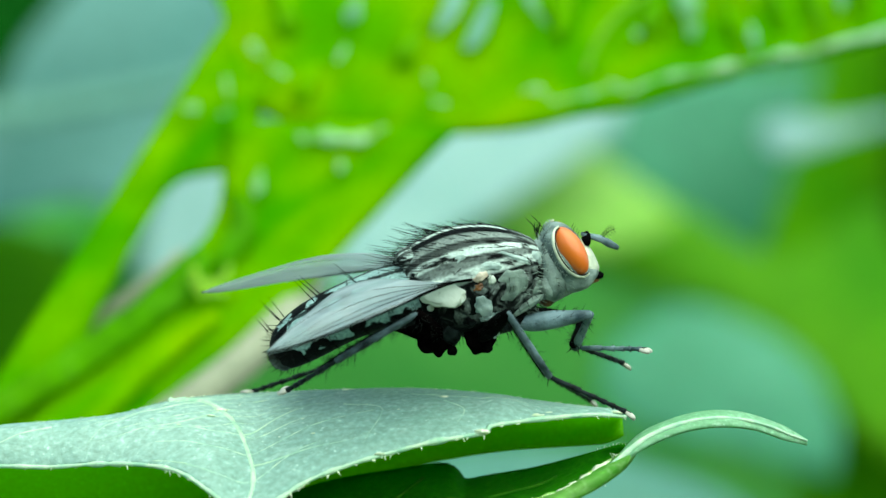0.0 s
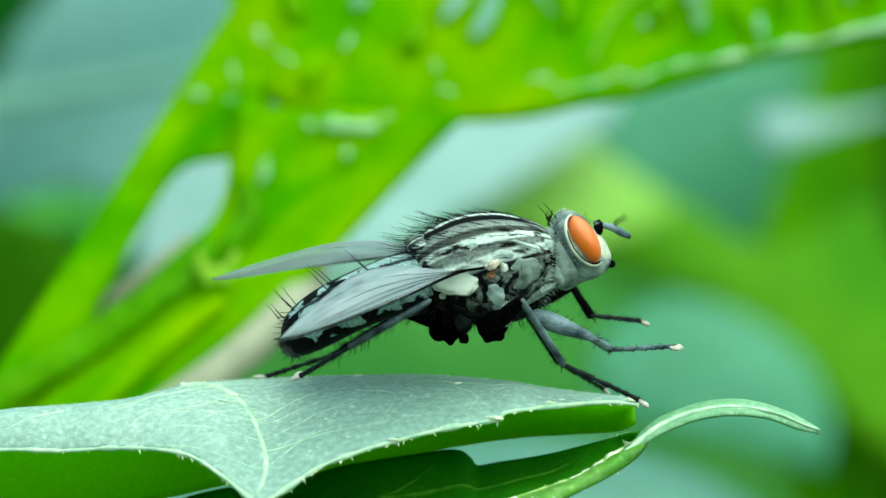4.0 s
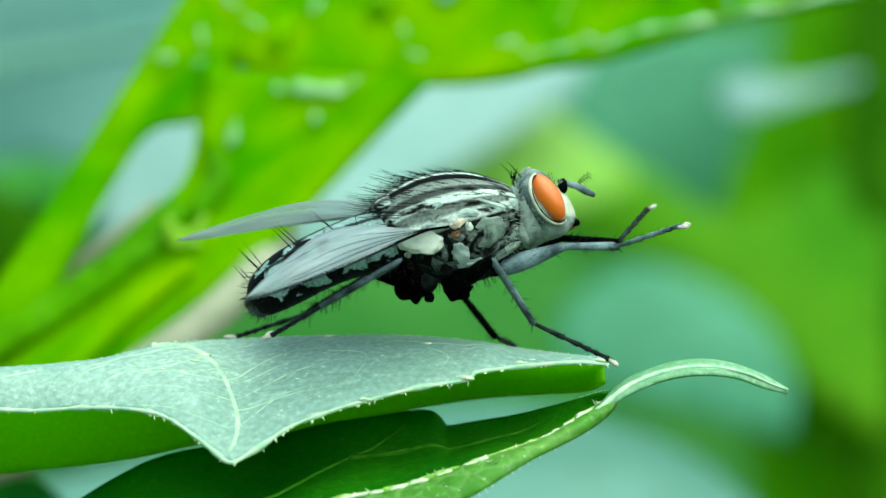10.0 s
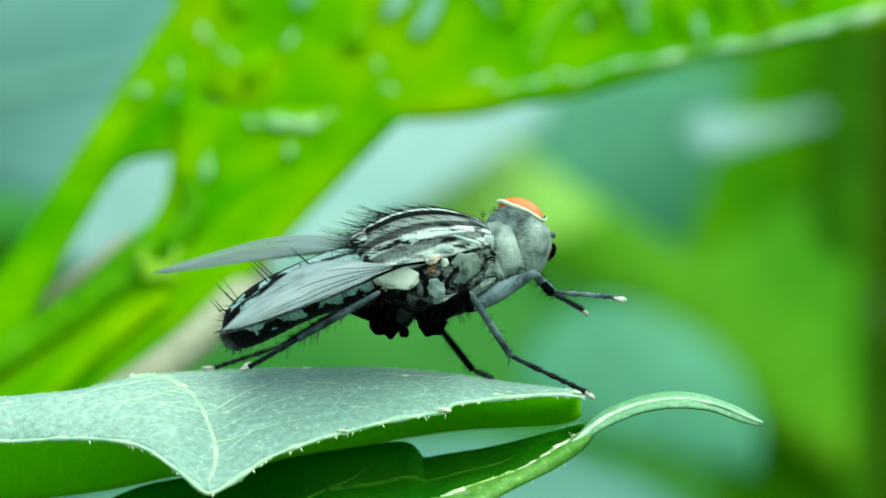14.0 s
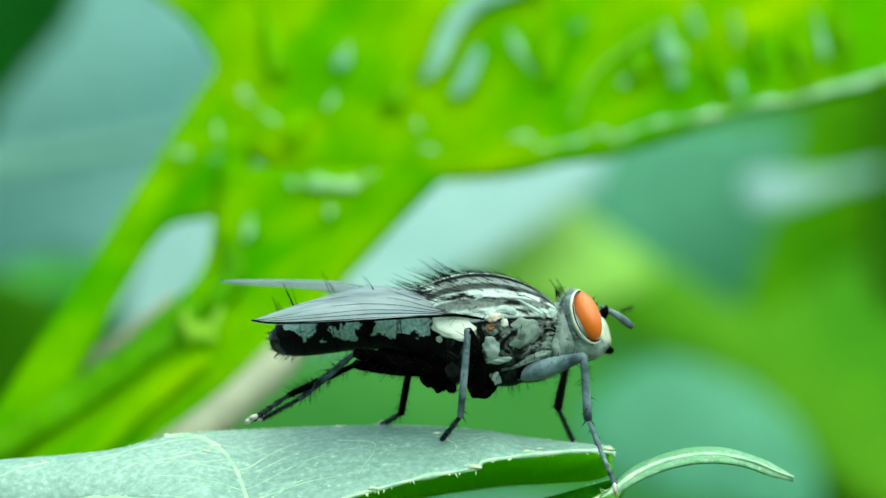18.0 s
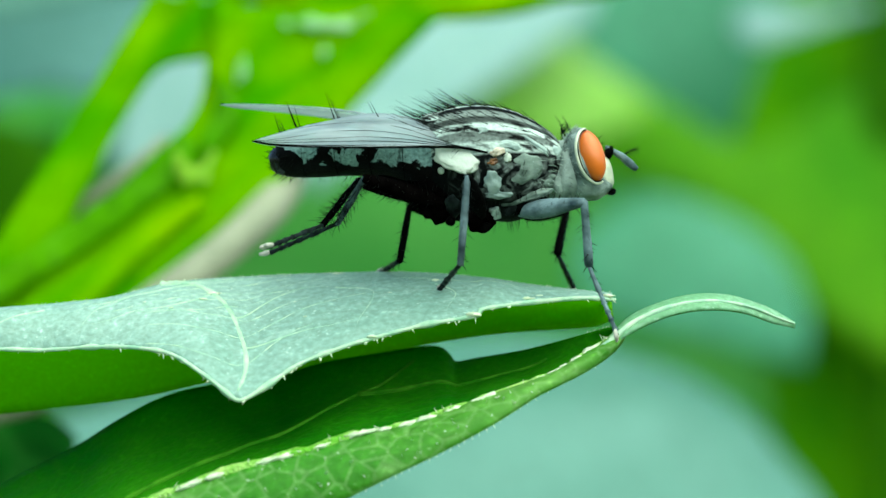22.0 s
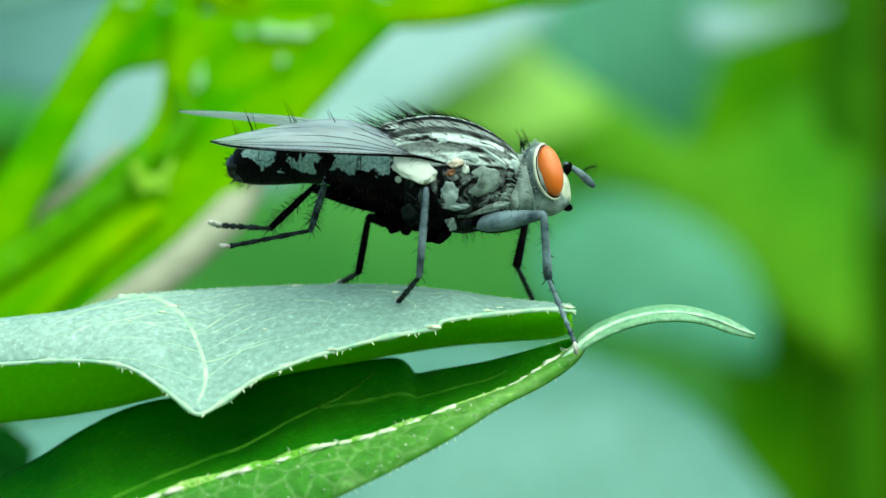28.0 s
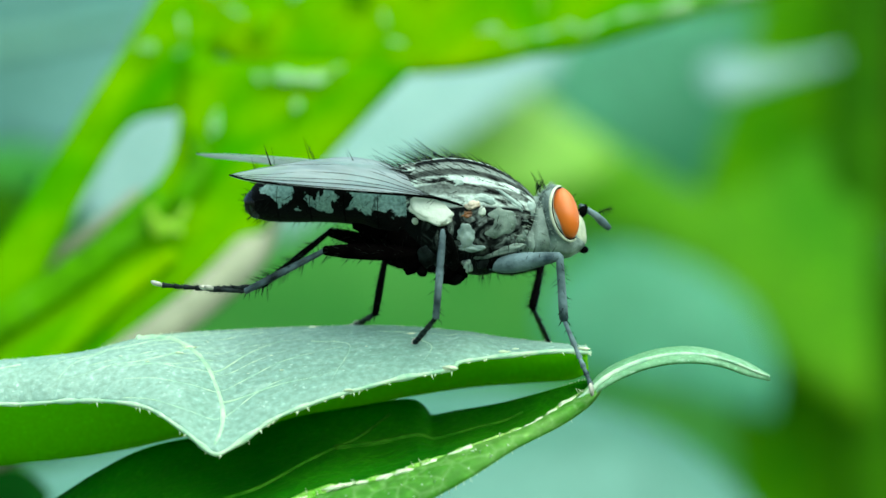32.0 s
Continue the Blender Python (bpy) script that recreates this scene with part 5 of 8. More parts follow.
for x, y0, n_, ln in ((-7.96, 0.98, 3, 0.75), (-7.47, 1.19, 3, 1.05), (-5.88, 1.42, 3, 1.1), (-4.4, 1.42, 2, 1.0)):
    for k in range(n_):
        yy = (k / (n_ - 1) - 0.5) * 1.5
        q = L(x + rng.uniform(-0.15, 0.15), yy, y0 - 0.12 * yy * yy) - AB
        hair(bm, q, q + L(rng.uniform(-0.5, -0.2) * ln, yy * 0.2, ln * rng.uniform(0.75, 1.05)), 0.022 * MM)
part("bristles", bm, M_BRISTLE, abdomen, "stiff black bristles")

# head: parts turn with it about the neck
HD = L(2.95, 0, -0.57)
head = part("head", shift(lump((3.21, 0, -0.53), (0.85, 1.45, 1.36), 6, 0.05, 4), HD), M_HEAD, fly, "grey head", at=HD)
part("face", shift(lump((3.78, 0, -0.82), (0.50, 0.92, 0.94), 14, 0.10, 4), HD), M_FACE, head, "silvery face")
part("cheek", shift(lump((3.39, 0, -1.29), (0.86, 1.2, 0.66), 0, 0.10, 4), HD), M_NECK, head)
for s in (-1, 1):
    e = (3.5, 0, -0.28)
    part("eye", shift(lump((e[0] - 0.03, s * 1.0, e[2]), (0.49, 0.64, 0.98), 12, 0, 4, s * 6), HD), M_EYE, head, "bulging orange eye")
    for name, grow, r0, r1, m_, says in (("eye_rim", 1.05, 0.035, 0.06, M_FACE, "pale rim round the eye"), ("eye_line", 0.99, 0.02, 0.02, M_BELLY, "fine black line along the eye")):
        pts = []
        for k in range(33):
            a = math.pi * (0.50 + 1.12 * k / 32)
            pts.append(L(e[0] - 0.02 + 0.51 * grow * math.cos(a) - 0.17 * math.sin(a), s * (1.41 - 0.32 * abs(math.sin(a)) ** 3 + 0.14 * max(0, -math.sin(a)) + (0.0 if grow > 1 else 0.05)), e[2] + 0.97 * grow * math.sin(a)) - HD)
        part(name, tube(pts, [MM * (r0 + r1 * math.sin(math.pi * k / 32)) for k in range(33)], 8), m_, head, says)
    a0, a1, a2 = (Vector(q) for q in ((4.08, 0, 0.06), (4.67, 0, -0.32), (5.21, 0, -0.85)))
    o = Vector((0, s * 0.22, 0))
    part("antenna", shift(tube([L(*(q + o)) for q in (a0, a1, a1.lerp(a2, 0.5), a2)], [0.07 * MM, 0.12 * MM, 0.15 * MM, 0.09 * MM], 10), HD), M_LEG_PALE, head, "short grey antenna")
    bmh = bmesh.new()
    r0 = L(*(a1 + o)) - HD
    hair(bmh, r0, r0 + L(0.75, s * 0.2, 0.22), 0.02 * MM, 0.1 * MM)
    for k in range(5):
        q = r0 + L(0.15 + 0.1 * k, s * 0.05 * k, 0.07 + 0.03 * k)
        hair(bmh, q, q + L(0.08, 0, 0.2), 0.01 * MM)
        hair(bmh, q, q + L(0.1, 0, -0.16), 0.01 * MM)
    part("arista", bmh, M_BRISTLE, head, "feathered black bristle")
part("antenna_base", shift(lump((4.18, 0, -0.19), (0.17, 0.62, 0.3), -30, 0.2, 3), HD), M_LEG, head, "dark patch above the face")
part("forehead", shift(lump((3.28, 0, 0.57), (0.36, 0.45, 0.2), -24, 0.1, 3), HD), M_MOUTH, head, "brownish stripe between the eyes")
part("mouth", shift(lump((4.17, 0, -1.59), (0.24, 0.36, 0.16), -25, 0.2, 3), HD), M_LEG, head, "black mouth edge")
PB = L(4.05, 0, -1.59) - HD
bm = tube([L(0, 0, 0.1), L(0, 0, -0.5), L(0.02, 0, -1.1), L(0.05, 0, -1.7)], [0.26 * MM, 0.22 * MM, 0.17 * MM, 0.2 * MM], 10)
proboscis = part("proboscis", bm, M_MOUTH, head, "brown sucking mouthpart", at=PB)
tip = lump((0.08, 0, -1.95), (0.26, 0.3, 0.34), 0, 0.15, 3)
me = bpy.data.meshes.new("tip")
tip.to_mesh(me)
tip.free()
both = bmesh.new()
both.from_mesh(proboscis.data)
both.from_mesh(me)
both.to_mesh(proboscis.data)
both.free()
bpy.data.meshes.remove(me)
for f in proboscis.data.polygons:
    f.use_smooth = True
bm = bmesh.new()
for k in range(70):
    a, b = rng.uniform(-1.2, 1.2), rng.uniform(-0.3, 1.0)
    c = L(2.85 - 0.42 * math.cos(b), 1.25 * math.sin(a), -0.52 + 1.25 * math.cos(a) * (1 if k % 3 else -1)) - HD
    hair(bm, c, c + L(rng.uniform(0, 0.3), 0.2 * math.sin(a), 0.34 * math.cos(a) * (1 if k % 3 else -1)), 0.012 * MM)
for dx, dz, ln in ((-0.35, 1.1, 1.0), (-0.15, 1.2, 0.9), (0.75, 0.65, 0.55), (0.85, 0.45, 0.5), (1.1, -1.1, 0.5), (1.15, -1.0, 0.4)):
    for s in (-1, 1):
        q = L(dx, s * 0.3, dz)
        hair(bm, q, q + L(-0.35 * ln if dx < 0 else 0.5 * ln, s * 0.15 * ln, 0.8 * ln if dz > 0 else -0.3 * ln), 0.017 * MM, 0.08 * MM)
part("bristles", bm, M_BRISTLE, head)
bm = bmesh.new()
for spots_, count, ln in ((head, 420, 0.16),):
    for c, nrm in surface_spots(spots_, count, lambda f: f.normal.x < -0.1):
        q = c - HD
        d = (nrm + Vector((0.5, 0, -0.2)) + Vector([rng.uniform(-0.4, 0.4) for _ in range(3)])).normalized()
        hair(bm, q, q + d * (ln * rng.uniform(0.6, 1.4) * MM), 0.012 * MM)
part("fuzz", bm, M_FUZZ, head, "fine pale hairs on the back of the head")
bm = bmesh.new()
for c, nrm in surface_spots(thorax, 240, lambda f: f.center.x > 0.0012 and f.normal.z < 0.3):
    d = (nrm + Vector((0.6, 0, -0.3)) + Vector([rng.uniform(-0.4, 0.4) for _ in range(3)])).normalized()
    hair(bm, c, c + d * (0.26 * rng.uniform(0.6, 1.4) * MM), 0.013 * MM)
part("fuzz", bm, M_FUZZ, fly, "fine pale hairs below the neck")

# wings
LEAD = [(-0.37, -2.05, -0.04), (-1.3, -2.2, 0.2), (-2.59, -2.6, 0.27), (-3.65, -3.0, 0.3), (-5.58, -3.3, 0.38), (-7.0, -3.15, 0.49), (-7.9, -2.85, 0.59), (-8.5, -2.5, 0.7), (-8.95, -2.3, 0.83)]
TRAIL = [(-0.57, -1.9, 0.09), (-1.49, -1.3, 0.5), (-2.33, -0.9, 1.05), (-3.24, -0.4, 1.57), (-4.49, -0.45, 1.78), (-5.64, -0.9, 1.65), (-7.35, -1.6, 1.28), (-8.3, -2.0, 1.04), (-8.95, -2.25, 0.85)]
WB = L(-0.37, -2, 0)


def wing(s, k=1.0):
    flip = lambda p: L(p[0], p[1] if s < 0 else -p[1], p[2]) - Vector((WB.x, WB.y if s < 0 else -WB.y, WB.z))
    a, b = ([Vector((LEAD[0][0] + (p.x - LEAD[0][0]) * k, p.y, p.z)) for p in spline(e, 40)] for e in (LEAD, TRAIL))
    rows = []
    for j in range(14):
        v = j / 13
        rows.append([flip(p.lerp(q, v) + Vector((0, 0, 0.06 * math.sin(9 * v + 0.5 * i * 0.2) * math.sin(math.pi * i / 39)))) for i, (p, q) in enumerate(zip(a, b))])
    w = part("wing", sheet(rows), M_WING, fly, "clear smoky wing with dark veins", at=Vector((WB.x, WB.y if s < 0 else -WB.y, WB.z)))
    solid(w, 0.02 * MM)

    def vein(f, r):
        pts = []
        for i in range(26):
            u = i / 25 * 39
            c = min(int(u), 38)
            p0, q0 = a[c].lerp(a[c + 1], u - c), b[c].lerp(b[c + 1], u - c)
            pts.append(flip(p0.lerp(q0, f(i / 25)) + Vector((0, -0.03, 0.03))))
        part("vein", tube(pts, [r * MM * (1 - 0.5 * i / 25) for i in range(26)], 5), M_LEG, w)
    vein(lambda t: 0.01, 0.055)
    vein(lambda t: 0.05 + 0.03 * t, 0.028)
    vein(lambda t: 0.10 + 0.10 * t + 0.03 * math.sin(3 * t), 0.018)
    vein(lambda t: 0.16 + 0.26 * t - 0.18 * max(0, t - 0.55), 0.013)
    vein(lambda t: 0.22 + 0.48 * t - 0.9 * max(0, t - 0.68), 0.013)
    vein(lambda t: 0.30 + 0.75 * min(t, 0.82), 0.010)
    return w


wing_near, wing_far = wing(-1), wing(1, 1.2)

# legs: each segment runs along its own x axis
rng = random.Random(33)


def leg_segment(name, length, radii, mat, spines=0, spur=0.0, shag=1.0):
    n_ = len(radii)
    xs_ = [-0.6 * radii[0], -0.3 * radii[0]] + [length * i / (n_ - 1) for i in range(n_)] + [length + 0.4 * radii[-1]]
    bm = tube([L(x, 0, 0) for x in xs_], [r * MM for r in (0.45 * radii[0], 0.85 * radii[0], *radii, 0.6 * radii[-1])], 12)
    ob = part(name, bm, mat, fly)
    if spines:
        bh = bmesh.new()
        for k in range(spines):
            x = length * rng.uniform(0.1, 0.97)
            a = rng.uniform(0, 2 * math.pi)
            r = radii[min(int(x / length * (n_ - 1)), n_ - 1)] * 0.8
            q = L(x, r * math.cos(a), r * math.sin(a))
            ln = rng.uniform(0.14, 0.34) * shag
            hair(bh, q, q + L(ln * 0.7, ln * math.cos(a), ln * math.sin(a)), 0.013 * MM)
        for k in range(3 if spur else 0):
            a = 2.1 * k
            q = L(length * 0.97, 0, 0)
            hair(bh, q, q + L(0.32 * spur, 0.3 * spur * math.cos(a), 0.3 * spur * math.sin(a)), 0.03 * MM)
        part("bristle_cover", bh, M_BRISTLE, ob)
    return ob


def tarsus(length, skin_):
    pts, rad = [], []
    cuts = [0, 0.42, 0.60, 0.74, 0.85, 1.0]
    for a, b in zip(cuts, cuts[1:]):
        for u, r in ((0.02, 0.075), (0.5, 0.085), (0.92, 0.115), (0.99, 0.06)):
            pts.append(L(length * 0.93 * (a + (b - a) * u), 0, 0))
            rad.append(r * MM)
    ob = part("tarsus", tube(pts, rad, 10), skin_, fly)
    for s in (-1, 1):
        part("foot_pad", lump((length * 0.98, s * 0.12, -0.05), (0.24, 0.15, 0.09), -15, 0.2, 2), M_PAD, ob, "pale sticky pad")
        part("claw", hair(None, L(length * 0.92, s * 0.05, 0.02), L(length * 1.02, s * 0.13, -0.05), 0.04 * MM, 0.05 * MM), M_BRISTLE, ob)
    bh = bmesh.new()
    for k in range(44):
        x, a = length * rng.uniform(0.05, 0.9), rng.uniform(0, 6.28)
        q = L(x, 0.06 * math.cos(a), 0.06 * math.sin(a))
        hair(bh, q, q + L(0.12, 0.14 * math.cos(a), 0.14 * math.sin(a)), 0.01 * MM)
    part("bristle_cover", bh, M_BRISTLE, ob)
    return ob


legs = {}
SIZES = {"F": ((2.75, [0.18, 0.32, 0.36, 0.345, 0.29, 0.225, 0.16]), (2.4, [0.145, 0.145, 0.15, 0.16, 0.17, 0.165]), 2.95), "M": ((2.7, [0.16, 0.27, 0.31, 0.30, 0.26, 0.16]), (3.15, [0.115, 0.13, 0.14, 0.135, 0.125]), 3.3), "H": ((3.35, [0.16, 0.27, 0.31, 0.30, 0.26, 0.17]), (3.3, [0.10, 0.12, 0.13, 0.13, 0.11]), 3.3)}
for key in ("NF", "FF", "NM", "FM", "NH", "FH"):
    fm, tb, ta = SIZES[key[1]]
    # near legs paler than far ones: side light put into the colours
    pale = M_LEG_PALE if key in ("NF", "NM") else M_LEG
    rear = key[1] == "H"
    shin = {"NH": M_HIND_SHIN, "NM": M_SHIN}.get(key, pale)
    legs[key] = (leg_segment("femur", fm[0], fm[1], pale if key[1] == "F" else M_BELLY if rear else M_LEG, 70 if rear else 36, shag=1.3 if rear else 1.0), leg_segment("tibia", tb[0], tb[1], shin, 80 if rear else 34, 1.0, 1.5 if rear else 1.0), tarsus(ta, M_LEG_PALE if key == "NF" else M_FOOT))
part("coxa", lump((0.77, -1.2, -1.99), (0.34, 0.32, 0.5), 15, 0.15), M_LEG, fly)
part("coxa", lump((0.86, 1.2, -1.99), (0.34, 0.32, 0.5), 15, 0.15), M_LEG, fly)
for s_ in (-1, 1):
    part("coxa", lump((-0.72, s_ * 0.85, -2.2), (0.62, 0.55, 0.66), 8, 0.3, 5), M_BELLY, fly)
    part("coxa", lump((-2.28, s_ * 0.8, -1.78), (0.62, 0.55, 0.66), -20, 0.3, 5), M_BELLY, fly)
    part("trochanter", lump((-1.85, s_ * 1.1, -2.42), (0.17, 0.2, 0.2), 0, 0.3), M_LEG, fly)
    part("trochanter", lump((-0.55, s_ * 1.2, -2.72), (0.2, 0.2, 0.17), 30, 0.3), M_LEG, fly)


# ---- what moves ----
def stretch(x, y, z, u, v, w):
    """The pose of a leg segment that starts at x, y, z and runs to u, v, w (millimetres in the fly's space)."""
    d = (Vector((u, v, w)) - Vector((x, y, z))).normalized()
    side = Vector((0, 1, 0))
    side = (side - d * side.dot(d)).normalized()
    m = Matrix((d, side, d.cross(side))).transposed().to_4x4()
    return Matrix.Translation(L(x, y, z)) @ m


def turned(at, rx=0, ry=0, rz=0):
    return Matrix.Translation(at) @ pose(0, 0, 0, rx, ry, rz)


def motions():
    walk(fly, [
        (0, Matrix.Translation(P(1.76, 0, 2.69)) @ pose(0, 0, 0, 0, -18.00, 0) @ pose(0, 0, 0, 9.00, 0, 0)),
        (3, Matrix.Translation(P(1.74, 0, 2.67)) @ pose(0, 0, 0, 0, -18.00, 0) @ pose(0, 0, 0, 9.00, 0, 0)),
        (6, Matrix.Translation(P(1.55, 0, 2.59)) @ pose(0, 0, 0, 0, -18.50, 0) @ pose(0, 0, 0, 9.00, 0, 0)),
        (9, Matrix.Translation(P(1.49, 0, 2.7)) @ pose(0, 0, 0, 0, -18.50, 0) @ pose(0, 0, 0, 9.00, 0, 0)),
        (14.5, Matrix.Translation(P(1.4, 0, 2.55)) @ pose(0, 0, 0, 0, -18.00, 0) @ pose(0, 0, 0, 9.00, 0, 0)),
        (15.5, Matrix.Translation(P(1.63, 0, 2.36)) @ pose(0, 0, 0, 0, -19.00, 0) @ pose(0, 0, 0, 4.00, 0, 0)),
        (16.5, Matrix.Translation(P(1.55, 0, 2.36)) @ pose(0, 0, 0, 0, -17.00, 0) @ pose(0, 0, 0, 1.00, 0, 0)),
        (17, Matrix.Translation(P(1.51, 0, 2.53)) @ pose(0, 0, 0, 0, -13.00, 0) @ pose(0, 0, 0, 0.00, 0, 0)),
        (17.5, Matrix.Translation(P(1.64, 0, 2.57)) @ pose(0, 0, 0, 0, -12.00, 0) @ pose(0, 0, 0, 0.00, 0, 0)),
        (18, Matrix.Translation(P(2.65, 0, 2.25)) @ pose(0, 0, 0, 0, -6.00, 0) @ pose(0, 0, 0, 0.00, 0, 0)),
        (19, Matrix.Translation(P(2.77, 0, 2.54)) @ pose(0, 0, 0, 0, -4.00, 0) @ pose(0, 0, 0, 0.00, 0, 0)),
        (23, Matrix.Translation(P(2.8, 0, 2.69)) @ pose(0, 0, 0, 0, -2.00, 0) @ pose(0, 0, 0, 0.00, 0, 0)),
        (28, Matrix.Translation(P(2.75, 0, 2.71)) @ pose(0, 0, 0, 0, -0.00, 0) @ pose(0, 0, 0, 0.00, 0, 0)),
        (32, Matrix.Translation(P(2.75, 0, 2.71)) @ pose(0, 0, 0, 0, -0.00, 0) @ pose(0, 0, 0, 0.00, 0, 0)),
    ])
    walk(head, [
        (0, turned(HD, 0, 0, 0)),
        (8.5, turned(HD, 0, 0, 0)),
        (9, turned(HD, 6, 4, 22)),
        (9.5, turned(HD, 0, 0, 0)),
        (10.5, turned(HD, 0, 0, 0)),
        (11, turned(HD, 0, -6, 0)),
        (11.5, turned(HD, 0, 48, 25)),
        (12, turned(HD, 0, 0, 0)),
        (13.5, turned(HD, 0, 0, 0)),
        (14, turned(HD, -58, 12, 44)),
        (14.5, turned(HD, 0, 0, 0)),
        (32, turned(HD, 0, 0, 0)),
    ])
    walk(abdomen, [
        (0, turned(AB, 0, -7, 0)),
        (14.5, turned(AB, 0, -7, 0)),
        (16.5, turned(AB, 0, 0, 0)),
        (23.5, turned(AB, 0, 2, 0)),
        (26.5, turned(AB, 0, 0, 0)),
        (30, turned(AB, 0, 0, 0)),
        (30.5, turned(AB, 0, 3, 0)),
        (31, turned(AB, 0, 9, 0)),
        (31.5, turned(AB, 0, 3, 0)),
        (32, turned(AB, 0, 2, 0)),
    ])
    walk(proboscis, [
        (0, turned(PB, 0, 83.4, 0)),
        (0.5, turned(PB, 0, 94.5, 0)),
        (1, turned(PB, 0, 116.7, 0)),
        (1.5, turned(PB, 0, 150, 0)),
        (3.5, turned(PB, 0, 150, 0)),
        (4.5, turned(PB, 0, 116.7, 0)),
        (5.5, turned(PB, 0, 66.75, 0)),
        (6, turned(PB, 0, 39, 0)),
        (6.5, turned(PB, 0, 72.3, 0)),
        (7, turned(PB, 0, 116.7, 0)),
        (7.5, turned(PB, 0, 44.55, 0)),
        (8, turned(PB, 0, 39, 0)),
        (8.5, turned(PB, 0, 61.2, 0)),
        (9, turned(PB, 0, 127.8, 0)),
        (9.5, turned(PB, 0, 150, 0)),
        (10, turned(PB, 0, 88.95, 0)),
        (10.5, turned(PB, 0, 83.4, 0)),
        (11, turned(PB, 0, 77.85, 0)),
        (11.5, turned(PB, 0, 127.8, 0)),
        (12, turned(PB, 0, 150, 0)),
        (32, turned(PB, 0, 150, 0)),
    ])
    walk(wing_near, [
        (0, turned(wing_near.location.copy(), -8, -3.5, 26)),
        (14.5, turned(wing_near.location.copy(), -8, -3.5, 26)),
        (16.5, turned(wing_near.location.copy(), 0, 0, 3)),
        (18, turned(wing_near.location.copy(), 0, 0, 0)),
        (23, turned(wing_near.location.copy(), 0, 0, 0)),
        (23.5, turned(wing_near.location.copy(), 0, 4, 0)),
        (24, turned(wing_near.location.copy(), 0, 4, 0)),
        (24.5, turned(wing_near.location.copy(), 0, 0, 0)),
        (30.5, turned(wing_near.location.copy(), 0, 0, 0)),
        (31, turned(wing_near.location.copy(), 0, 6, 0)),
        (31.5, turned(wing_near.location.copy(), 0, 2, 0)),
        (32, turned(wing_near.location.copy(), 0, 2, 0)),
    ])
    walk(wing_far, [
        (0, turned(wing_far.location.copy(), 3, 6.5, -8)),
        (14.5, turned(wing_far.location.copy(), 3, 6.5, -8)),
        (16.5, turned(wing_far.location.copy(), 0, 24, -12)),
        (17, turned(wing_far.location.copy(), 10, 10, -6)),
        (18, turned(wing_far.location.copy(), 20, 10, -2)),
        (19, turned(wing_far.location.copy(), 20, 10, -2)),
        (21, turned(wing_far.location.copy(), 20, 10, -2)),
        (22.5, turned(wing_far.location.copy(), 20, 8, -2)),
        (23.5, turned(wing_far.location.copy(), 20, 7, -2)),
        (24, turned(wing_far.location.copy(), 10, 17, -6)),
        (24.5, turned(wing_far.location.copy(), 20, 8, -2)),
        (32, turned(wing_far.location.copy(), 20, 7, -2)),
    ])
